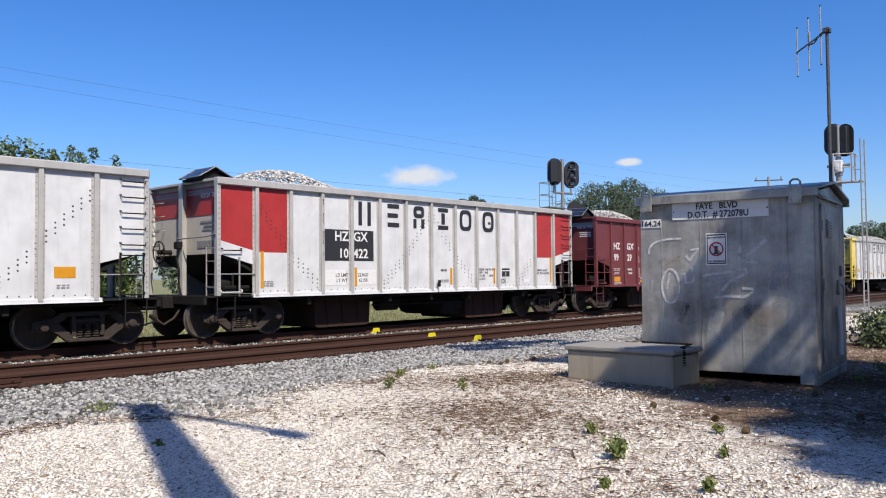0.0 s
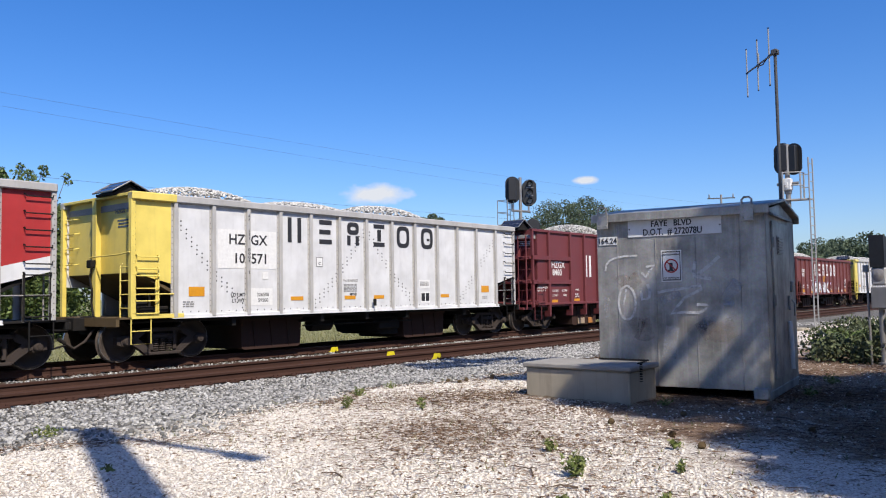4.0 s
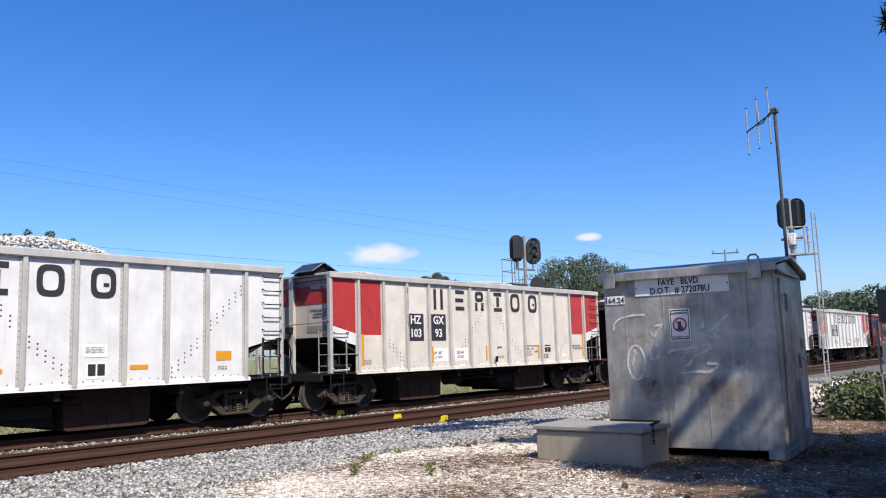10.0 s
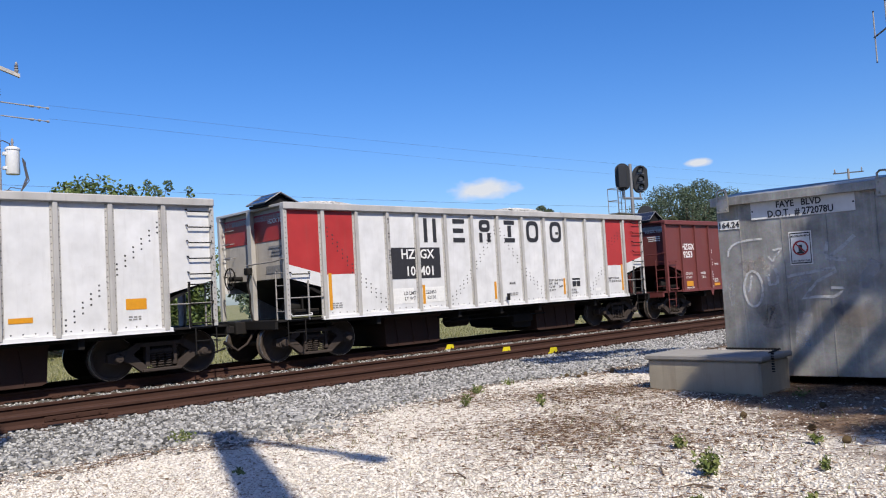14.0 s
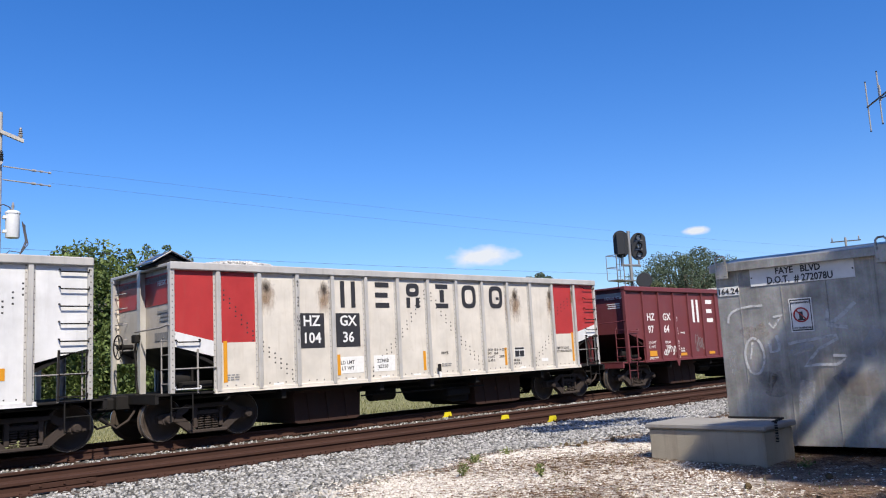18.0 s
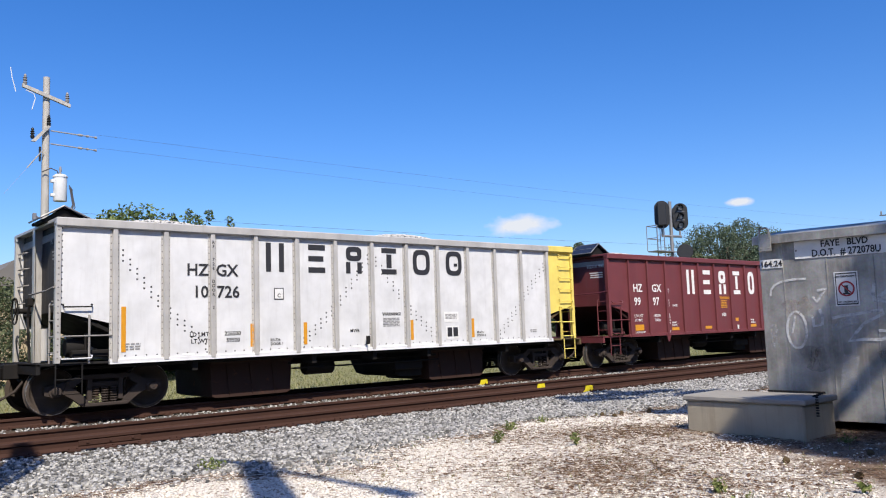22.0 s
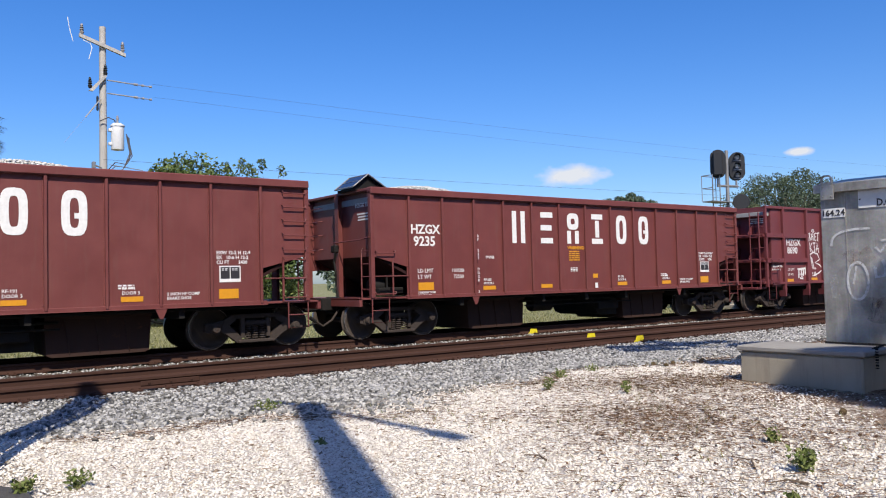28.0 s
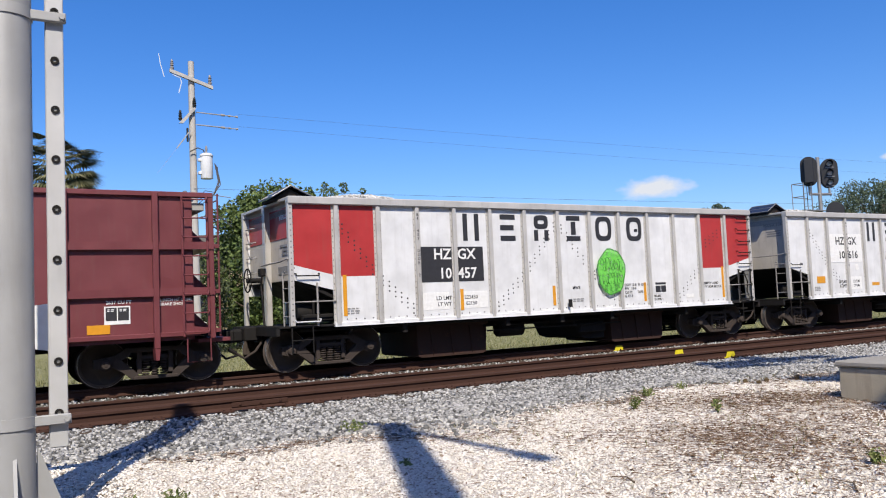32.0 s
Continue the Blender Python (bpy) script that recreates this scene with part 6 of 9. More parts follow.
def graf_long(c):
    y = NP - 0.008
    lilac = plain("lilac_spray", (0.52, 0.44, 0.66), 0.6, var=0.3, scale=5)
    silver = plain("silver_spray", (0.72, 0.72, 0.74), 0.55, var=0.3, scale=6)
    def arch(r0, r1, a0, a1):
        a = np.linspace(a0, a1, 9)
        return [(4.62 + r1 * 0.72 * math.cos(q), 1.12 + r1 * 0.7 * math.sin(q)) for q in a] + [(4.66 + r0 * 0.7 * math.cos(q), 1.12 + r0 * 0.66 * math.sin(q)) for q in a[::-1]]
    shapes = [arch(0.55, 1.0, 3.0, 0.0), arch(0.0, 0.45, 3.1, 0.3),
              [(5.34, 1.08), (5.42, 1.8), (5.84, 1.74), (6.08, 1.08), (5.86, 1.08), (5.78, 1.32), (5.6, 1.32), (5.56, 1.08)],
              [(6.12, 1.08), (6.16, 1.78), (6.4, 1.8), (6.68, 1.4), (6.72, 1.78), (6.96, 1.78), (6.92, 1.06), (6.66, 1.06), (6.38, 1.4), (6.34, 1.06)],
              [(7.0, 1.06), (7.02, 1.78), (7.26, 1.78), (7.3, 1.5), (7.7, 1.82), (8.0, 1.76), (7.52, 1.42), (8.34, 1.06), (7.92, 1.02), (7.3, 1.3), (7.28, 1.06)]]
    for k, s in enumerate(shapes):
        m = (sum(a for a, b in s) / len(s), sum(b for a, b in s) / len(s))
        ribbon_part(c, [(m[0] + (a - m[0]) * 1.04, m[1] + (b - m[1]) * 1.06) for a, b in s + s[:1]], lilac, y, 0, 0, 0.05)
        outlined(c, s, silver, BLACKP, y - 0.002, 0.03)
        ribbon_part(c, [(m[0] + (a - m[0]) * 0.45, m[1] + (b - m[1]) * 0.45) for a, b in s[:5]], GREYTXT, y - 0.006, 0, 0, 0.02)
    for x, z, q in ((3.78, 1.62, 0.1), (8.58, 1.74, 0.09), (8.72, 1.78, 0.05)):
        blob(c, "sprayed_patch", [(q * math.cos(a), q * 1.1 * math.sin(a)) for a in np.linspace(0, 5.9, 12)], lilac, y, x, z)
    scribble(c, 9.4, 1.3, 0.85, 0.22, GREYTXT, y, 42, 6, 0.012), scribble(c, 10.5, 1.25, 0.6, 0.6, GREYTXT, y, 43, 5, 0.01)


def graf_big(c):
    """Tall black-and-white sprayed piece over several bays."""
    y = NR - 0.006
    for k, p in enumerate(([(4.3, 1.19), (4.46, 2.21), (4.62, 2.73), (5.14, 3.12), (5.33, 2.97), (5.05, 2.21), (5.41, 2.52), (5.61, 3.19), (6.19, 3.27), (5.97, 2.76), (5.41, 1.69), (4.86, 1.36)],
                 [(5.58, 1.24), (5.71, 2.2), (6.1, 3.2), (6.69, 3.15), (6.98, 3.34), (7.08, 3.03), (6.69, 2.93), (6.62, 2.7), (7.06, 2.44), (6.82, 2.19), (6.43, 2.29), (6.3, 1.88), (6.85, 1.85), (7.08, 1.12), (6.3, 1.31)],
                 [(7.21, 1.24), (7.41, 2.19), (7.71, 2.98), (8.26, 3.16), (8.06, 2.44), (7.67, 1.44)],
                 [(8.0, 2.99), (8.79, 3.13), (9.18, 1.34), (8.63, 1.84), (8.2, 2.35)],
                 [(8.72, 3.17), (9.57, 3.37), (9.44, 2.44), (9.28, 1.34), (8.92, 2.18)],
                 [(9.57, 3.28), (9.9, 3.47), (10.2, 2.98), (9.99, 2.55), (9.57, 2.62), (10.16, 2.35), (11.38, 2.11), (11.27, 1.64), (10.68, 1.24), (10.16, 1.17), (9.34, 1.45), (9.57, 1.69), (9.96, 1.54), (10.36, 1.71), (10.16, 1.94), (9.57, 2.08), (9.18, 2.44), (9.28, 2.97)])):
        outlined(c, p, BLACKP, WHITEP, y - 0.0015 * (k % 2), 0.055)
    for p in ([(4.23, 2.76), (4.7, 2.98), (5.22, 3.41), (5.12, 3.14), (4.59, 2.78)],
                 [(6.36, 2.16), (6.17, 1.92), (6.58, 1.94)],
                 [(8.1, 2.14), (7.82, 1.56), (8.55, 1.6)],
                 [(7.61, 3.48), (7.82, 3.53), (7.76, 3.24), (7.48, 3.15)],
                 [(8.92, 3.57), (9.11, 3.45), (8.52, 3.13), (8.06, 3.07)],
                 [(9.62, 2.0), (9.91, 2.04), (10.04, 1.83), (9.86, 1.68), (9.65, 1.77)],
                 [(9.57, 3.58), (9.94, 3.59), (10.23, 2.89), (9.9, 3.34)]):
        outlined(c, p, WHITEP, BLACKP, y - 0.006, 0.014)
    scribble(c, 10.75, 2.6, 1.3, 0.62, BLACKP, y, 53, 8, 0.022)
    scribble(c, 11.1, 2.2, 0.9, 0.4, BLACKP, y, 55, 5, 0.014)
    ribbon_part(c, [(0.9, 1.42), (1.5, 1.36), (1.9, 1.45), (2.3, 1.6), (2.2, 1.35), (1.9, 1.25), (2.4, 1.2), (2.9, 1.4), (2.7, 1.15)], BLACKP, y, 0, 0, 0.016)
    ribbon_part(c, [(2.9, 1.5), (2.95, 1.8), (3.3, 1.95), (3.7, 1.85), (3.95, 1.5), (3.9, 1.15)], BLACKP, y, 0, 0, 0.014)
    scribble(c, 3.0, 1.12, 0.95, 0.42, BLACKP, y, 54, 5, 0.02)
    part("sill_strip", Geo().box(0.9, 4.2, NR - 0.016, NR - 0.012, 0.945, 0.985, 0.001).mesh("sill_strip", YELLOW), c)


def graf_green(c):
    y = NR - 0.004
    g = faded("green_spray", (0.13, 0.52, 0.06), 0.95)
    deep = plain("deep_green_spray", (0.04, 0.20, 0.025), 0.6, var=0.3, scale=6)
    ring = [(0.5 + 0.48 * math.cos(a) * (1 + 0.05 * math.sin(5 * a)), 0.62 + 0.6 * math.sin(a) * (1 + 0.04 * math.cos(7 * a))) for a in np.linspace(0, 6.1, 24)]
    blob(c, "sprayed_patch", ring, g, y, 8.42, 1.36)
    ribbon_part(c, ring + ring[:1], deep, y - 0.002, 8.42, 1.36, 0.016)
    for k, (x, z, w, h) in enumerate(((8.55, 1.95, 0.75, 0.45), (8.5, 1.62, 0.8, 0.36), (8.6, 1.4, 0.6, 0.3))):
        scribble(c, x, z, w, h, deep, y - 0.004, 61 + k, 8, 0.009)


BURN = scorch("scorched_paint", (0.20, 0.105, 0.04), 0.75, (0.35, 1.3))
CHAR = scorch("charred_paint", (0.03, 0.02, 0.015), 0.85, (0.45, 1.15))


def burnt(c):
    """Rust and scorch where the ribs were torched, running down from the top."""
    for x, w, h in ((2.3, 1.0, 1.25), (3.88, 0.9, 1.35), (10.36, 0.6, 1.8), (10.7, 1.05, 1.6), (12.3, 0.75, 1.5), (13.4, 0.4, 1.0)):
        for m, k, d in ((BURN, 1.0, 0.004), (CHAR, 0.5, 0.006)):
            poly = [(w * k * 0.5 * math.cos(a), h * k * 0.5 * math.sin(a)) for a in np.linspace(0, 6.0, 20)]
            blob(c, "rust_burn", poly, m, NP - 0.012 - d, x, 3.5 - h * k * 0.5)


def graf_red(c):
    y = NP - 0.008
    scribble(c, 5.35, 1.45, 0.55, 0.5, BLACKP, y, 71, 5, 0.012)
    scribble(c, 6.2, 1.3, 0.9, 0.42, BLACKP, y, 72, 7, 0.02)
    scribble(c, 11.45, 1.75, 0.8, 0.3, WHITEP, y, 73, 7, 0.016), scribble(c, 11.5, 1.45, 0.65, 0.25, WHITEP, y, 74, 6, 0.016)


def scrawl2(c):
    y = NP - 0.008
    scribble(c, 2.3, 1.12, 0.75, 0.35, WHITEP, y, 81, 7, 0.02), scribble(c, 4.5, 1.2, 0.7, 0.7, GREYTXT, y, 82, 7, 0.012), scribble(c, 9.4, 1.4, 0.6, 0.5, WHITEP, y, 83, 6, 0.01)


def scrawl3(c):
    y = NP - 0.008
    scribble(c, 6.6, 1.5, 0.7, 0.4, GREYTXT, y, 85, 7, 0.01), scribble(c, 9.35, 1.15, 0.5, 0.35, WHITEP, y, 86, 4, 0.014)


WL = "white ribbed ballast hopper"
hopper(WL + " loaded with stone", -6.15, "yellow", ("HZ", "GX", "10", "580"), 1)
hopper(WL + ", red ends and black number board", 10.1, "red", ("HZ", "GX", "10", "422"), 2, heaps=((0.19, 0.78), (0.23, 0.6), (0.6, 0.2), (0.8, 0.2)))
hopper("dark maroon ribbed ballast hopper car with white lettering", 26.35, "maroon", ("HZ", "GX", "99", "29"), 3, 3.62, heaps=((0.2, 0.72), (0.5, 0.2), (0.86, 0.6), (0.7, 0.2)))
hopper(WL + ", red ends and black number board", 42.2, "red", ("HZ", "GX", "10", "444"), 4)
hopper(WL + " and a bright yellow end", 58.4, "yellow", ("HZ", "GX", "10", "571"), 8)
gondola("maroon staked ballast car with a stone heap", 74.15, "8460", 3)
hopper("brown-red ballast hopper car with sprayed graffiti", 90.45, "brown", ("HZ", "GX", "91", "71"), 10, 3.52, split=False, extra=graf_tag)
hopper("brown-red ballast hopper car with long white graffiti", 106.5, "brown", ("HZ", "GX", "24", "52"), 12, 3.58, split=False, extra=graf_long, heaps=((0.15, 0.52), (0.26, 0.5), (0.62, 0.2), (0.85, 0.2)))
hopper(WL + " and a bright yellow end", 122.72, "yellow", ("HZ", "GX", "10", "592"), 8)
hopper(WL + ", red ends, faded paint", 138.9, "red", ("HZ", "GX", "103", "93"), 3, aged=True)
short_hopper("short dark maroon hopper car with sloped ends", 155.0)
hopper(WL + " and a bright yellow end", 168.5, "yellow", ("HZ", "GX", "10", "576"), 0)
hopper(WL + ", red ends and black number board", 184.83, "red", ("HZ", "GX", "10", "401"), 7)
hopper("brown-red ballast hopper car with white lettering", 200.9, "brown", ("HZ", "GX", "92", "53"), 1, 3.62, split=False, extra=scrawl3)
hopper(WL + ", yellow end and big black-white graffiti", 217.2, "yellow", ("HZ", "GX", "10", "517"), 2, extra=graf_big)
hopper(WL + ", red ends and scorched rust patches", 233.35, "red", ("HZ", "GX", "104", "36"), 4, extra=burnt, aged=True)
hopper("dark maroon ribbed ballast hopper car with white scrawls", 249.6, "maroon", ("HZ", "GX", "97", "64"), 6, 3.6, extra=scrawl2, panels=False)
hopper(WL + " and a yellow rear end", 265.85, "right_yellow", ("HZ", "GX", "10", "545"), 1)
hopper(WL + " and a yellow rear end", 282.0, "right_yellow", ("HZ", "GX", "10", "726"), 3, orange_tall=True)
hopper("dark maroon ribbed ballast hopper car with white lettering", 298.25, "maroon", ("HZ", "GX", "99", "97"), 5, 3.62)
hopper("cream ballast hopper car with crimson ends", 314.52, "crimson", ("HZ", "GX", "103", "72"), 2, extra=graf_red)
coil_car("coil car with white rounded hoods on a rusty deck", 330.6)
hopper("brown-red ballast hopper car with white lettering", 350.1, "brown", ("HZ", "GX", "91", "91"), 3, 3.64, split=False)
hopper("brown-red ballast hopper car with a stone heap", 366.3, "brown", ("HZ", "GX", "92", "35"), 9, 3.6, split=False)
gondola("maroon staked ballast car with sprayed tags", 382.65, "8690", 0)
gondola("maroon staked ballast car with sprayed tags", 399.04, "8348", 0)
hopper(WL + ", red ends and a green graffiti patch", 415.4, "red", ("HZ", "GX", "10", "457"), 4, extra=graf_green)
hopper(WL + ", plain grey-white ends", 431.7, "plain", ("HZ", "GX", "10", "616"), 2)


def sprayed_tags(c):
    """Two stacked white tags, a big hooked one under them and a drippy one by the end."""
    y = NP - 0.008
    for k, row in enumerate((([(0.0, 0.0), (0.06, 0.3), (-0.06, 0.27)], [(-0.08, 0.26), (0.1, 0.3), (0.06, 0.16), (0.14, 0.02)], [(0.2, 0.28), (0.2, 0.04)], [(0.3, 0.3), (0.3, 0.02)], [(0.18, 0.17), (0.32, 0.17)],
                              [(0.52, 0.3), (0.4, 0.28), (0.4, 0.02), (0.52, 0.04)], [(0.4, 0.16), (0.5, 0.17)], [(0.54, 0.29), (0.74, 0.31)], [(0.64, 0.3), (0.62, 0.0)]),
                             ([(0.04, 0.36), (0.06, 0.0)], [(0.2, 0.34), (0.05, 0.18), (0.22, 0.02)], [(0.26, 0.34), (0.44, 0.35)], [(0.35, 0.34), (0.36, -0.02)], [(0.46, 0.0), (0.55, 0.36), (0.68, -0.04)], [(0.46, 0.12), (0.7, 0.13)]))):
        for s in row:
            ribbon_part(c, s, WHITEP, y, 2.93, 2.52 - 0.42 * k, 0.022)
    ribbon_part(c, [(0.3 + 0.09 * math.cos(a), 0.045 * math.sin(a)) for a in np.linspace(0.2, 6.3, 12)], WHITEP, y, 2.93, 2.9, 0.016)
    ribbon_part(c, [(2.95, 2.0), (3.2, 2.1), (3.5, 2.02), (3.62, 1.82), (3.3, 1.7), (3.6, 1.62), (3.84, 1.45), (3.5, 1.3), (3.15, 1.22), (3.3, 1.36)], WHITEP, y, 0, 0, 0.026)
    ribbon_part(c, [(2.98, 1.96), (3.1, 1.5), (3.2, 1.48), (3.06, 1.9)], WHITEP, y - 0.003, 0, 0, 0.022)
    for s in ([(2.05, 1.46), (2.62, 1.5)], [(2.15, 1.46), (2.12, 1.14)], [(2.3, 1.46), (2.34, 1.2), (2.2, 1.14), (2.42, 1.12)], [(2.45, 1.46), (2.45, 1.22)], [(2.58, 1.48), (2.57, 1.26)]):
        ribbon_part(c, s, WHITEP, y, 0, 0, 0.034)
    ribbon_part(c, [(8.9, 1.5), (9.0, 1.95), (9.12, 1.95), (9.08, 1.6), (8.92, 1.45)], GREYTXT, y, 0, 0, 0.03)


def round_tag(c):
    y = NP - 0.008
    ribbon_part(c, [(10.35 + 0.3 * math.cos(a), 1.5 + 0.3 * math.sin(a)) for a in np.linspace(0, 6.2, 20)], GREYTXT, y, 0, 0, 0.014)
    scribble(c, 10.1, 1.3, 0.6, 0.45, WHITEP, y - 0.003, 96, 5, 0.014)
    scribble(c, 9.3, 1.25, 0.6, 0.5, WHITEP, y, 97, 6, 0.02)
    scribble(c, 9.4, 1.75, 0.5, 0.25, GREYTXT, y, 98, 5, 0.01)


sprayed_tags(MOVERS[-4][0])
round_tag(MOVERS[-3][0])


# ---------------- the line side ----------------
def sheet_zinc():
    """Weathered galvanised sheet: clouded zinc, run-down streaks, fine spangle."""
    m, nt, p = nodes_of("weathered_zinc_sheet")
    v = coords(nt)
    big, run = noise_of(nt, v, 1.7, 6, 0.62), noise_of(nt, v, 1.0, 6, 0.66, (11, 11, 0.8))
    vo = nt.nodes.new("ShaderNodeTexVoronoi")
    vo.inputs["Scale"].default_value = 55
    nt.links.new(v, vo.inputs["Vector"])
    c = ramp(nt, big, [(0.32, (0.14, 0.137, 0.125)), (0.5, (0.27, 0.264, 0.245)), (0.7, (0.43, 0.42, 0.39))])
    c = mix(nt, ramp(nt, run, [(0.5, (0, 0, 0)), (0.78, (0.55, 0.55, 0.55))]), c, (0.50, 0.49, 0.46))
    c = mix(nt, ramp(nt, noise_of(nt, v, 0.9, 5, 0.7, (3, 3, 0.6)), [(0.55, (0, 0, 0)), (0.75, (0.5, 0.5, 0.5))]), c, (0.17, 0.135, 0.105))
    c = mix(nt, 0.07, c, vo.outputs["Color"], "OVERLAY")
    nt.links.new(c, p.inputs["Base Color"])
    p.inputs["Metallic"].default_value = 0.4
    nt.links.new(ramp(nt, big, [(0.3, (0.58,) * 3), (0.7, (0.36,) * 3)]), p.inputs["Roughness"])
    bump_of(nt, p, noise_of(nt, v, 2.6, 3), 0.25, 0.03)
    return m


ZINC = sheet_zinc()


def make_bungalow():
    W, D, z0, z1 = 2.24, 2.1, 0.12, 2.40
    b = thing("signal_bungalow", "grey galvanised steel signal bungalow under pine shade", "equipment hut", (10.08, 5.45, 0), radians(-82.8))
    seams = [0.0, 0.30, 0.83, 1.36, 1.92, W]
    for k in range(5):
        a, c = seams[k], seams[k + 1]
        part("wall_panel", Geo().box(a + 0.004, c - 0.004, 0.0, 0.03, z0, z1, 0.004).mesh("wall_panel", ZINC), b)
        if k:
            part("seam", Geo().box(a - 0.007, a + 0.007, -0.006, 0.02, z0 + 0.02, z1, 0.002).mesh("seam", ZINC), b)
    part("side_wall", Geo().box(W - 0.03, W, 0.031, D, z0, z1, 0.004).prism([(0.03, z1), (D, z1), (D / 2, z1 + 0.15)], W - 0.03, W - 0.001, axis="x").mesh("side_wall", ZINC), b)
    part("side_wall", Geo().box(0.0, 0.03, 0.031, D, z0, z1, 0.004).prism([(0.03, z1), (D, z1), (D / 2, z1 + 0.15)], 0.001, 0.03, axis="x").mesh("side_wall", ZINC), b)
    part("back_wall", Geo().box(0.031, W - 0.031, D - 0.03, D, z0, z1, 0.004).mesh("back_wall", ZINC), b)
    part("floor_frame", Geo().box(0.03, W - 0.03, 0.04, D - 0.04, z0 + 0.01, z0 + 0.08, 0.01).box(0.0, 0.14, 0.0, D, 0.0, z0, 0.01).box(W - 0.14, W, 0.0, D, 0.0, z0, 0.01).mesh("floor_frame", ZINC), b)
    for x in (0.02, W - 0.2):
        part("foot", Geo().box(x, x + 0.18, -0.05, 0.1, 0.02, 0.16, 0.01).box(x + 0.06, x + 0.09, -0.06, -0.05, 0.06, 0.09).box(x + 0.11, x + 0.14, -0.06, -0.05, 0.06, 0.09).mesh("foot", ZINC), b)
    roof = Geo()
    for y0, y1 in ((-0.09, D / 2), (D + 0.09, D / 2)):
        roof.prism([(y0, z1 + 0.03), (y1, z1 + 0.19), (y1, z1 + 0.22), (y0, z1 + 0.06)], -0.04, W + 0.07, axis="x")
    roof.box(-0.04, W + 0.07, -0.10, -0.085, z1 - 0.05, z1 + 0.06, 0.004).box(-0.04, W + 0.07, D + 0.085, D + 0.10, z1 - 0.05, z1 + 0.06, 0.004)
    part("roof", roof.mesh("roof", ZINC), b)
    part("drip_edge", Geo().box(-0.02, W + 0.02, -0.03, 0.0, z1 - 0.02, z1 + 0.04, 0.004).mesh("drip_edge", ZINC), b)
    lug = Geo().box(-0.08, 0.08, -0.115, -0.1, -0.14, 0.08, 0.004)
    lug.tube([(-0.06, -0.11, 0.06), (-0.06, -0.11, 0.13), (-0.03, -0.11, 0.16), (0.03, -0.11, 0.16), (0.06, -0.11, 0.13), (0.06, -0.11, 0.06)], 0.014, 6)
    rivets(lug, (-0.05, 0.05), (-0.1, 0.03), -0.115, 0.012)
    lug = lug.mesh("lifting_lug", ZINC)
    for x in (0.13, 2.05):
        part("lifting_lug", lug, b, (x, 0, z1))
    # door side
    door = part("door", Geo().box(W, W + 0.025, 0.35, 1.5, z0 + 0.12, z1 - 0.12, 0.006).mesh("door", ZINC), b, label="dented grey steel door")
    part("door_handle", Geo().box(W + 0.025, W + 0.06, 1.3, 1.38, 1.1, 1.3, 0.01).tube([(W + 0.06, 1.34, 1.25), (W + 0.1, 1.34, 1.2), (W + 0.1, 1.34, 1.02)], 0.012, 6).mesh("door_handle", ZINC), door)
    for z in (0.5, 1.25, 2.0):
        part("hinge", Geo().tube([(W + 0.03, 0.36, z - 0.07), (W + 0.03, 0.36, z + 0.07)], 0.012, 8).mesh("hinge", ZINC), door)
    part("door_hood", Geo().prism([(W, z1 + 0.0), (W + 0.06, z1 - 0.04), (W + 0.06, z1 - 0.06), (W, z1 - 0.05)], 0.25, 1.65).mesh("door_hood", ZINC), b)
    vent = Geo().box(W + 0.025, W + 0.035, 0.6, 0.95, 1.85, 2.1, 0.004)
    for k in range(6):
        vent.box(W + 0.035, W + 0.05, 0.62, 0.93, 1.87 + k * 0.037, 1.88 + k * 0.037 + 0.012, 0.002)
    part("vent", vent.mesh("vent", ZINC), b)
    part("conduit", Geo().tube([(W + 0.06, 1.28, 0.3), (W + 0.065, 1.24, 0.6), (W + 0.06, 1.2, 0.95)], 0.03, 8).mesh("conduit", WHITEENAMEL), b)
    part("lock_box", Geo().box(W + 0.001, W + 0.04, 1.6, 1.74, 1.35, 1.5, 0.01).mesh("lock_box", ZINC), b)
    # signs on the front
    y = -0.006
    sg = part("name_sign", Geo().box(0.46, 1.71, -0.012, -0.004, 2.13, 2.355, 0.003).mesh("name_sign", WHITEENAMEL), b, label="pale sheet-metal sign with black lettering")
    part("lettering", letters("FAYE   BLVD", 0.115, BLACKP, 0.003, "CENTER"), sg, (1.055, -0.016, 2.262)).scale.x = 0.87
    part("lettering", letters("D.O.T.  # 272078U", 0.122, BLACKP, 0.003, "CENTER"), sg, (1.067, -0.016, 2.148)).scale.x = 0.82
    for x in (0.48, 1.69):
        part("screw", rivets(Geo(), (x,), (2.24,), -0.013, 0.009).mesh("screw", DARK), sg)
    tg = part("milepost_tag", Geo().box(0.015, 0.30, -0.012, -0.009, 2.04, 2.155, 0.002).mesh("milepost_tag", WHITEP), b, label="white tag with black numerals")
    part("lettering", letters("164.24", 0.105, BLACKP, 0.002, "CENTER"), tg, (0.158, -0.016, 2.062))
    nt = part("warning_sign", Geo().box(0.905, 1.18, -0.008, -0.004, 1.515, 1.935, 0.002).mesh("warning_sign", WHITEP), b, label="white warning sign with a red ring")
    part("sign_border", Geo().box(0.92, 1.165, -0.0095, -0.0085, 1.53, 1.545, 0.0004).box(0.92, 1.165, -0.0095, -0.0085, 1.905, 1.92, 0.0004)
         .box(0.92, 0.93, -0.0095, -0.0085, 1.53, 1.92, 0.0004).box(1.155, 1.165, -0.0095, -0.0085, 1.53, 1.92, 0.0004).mesh("sign_border", BLACKP), nt)
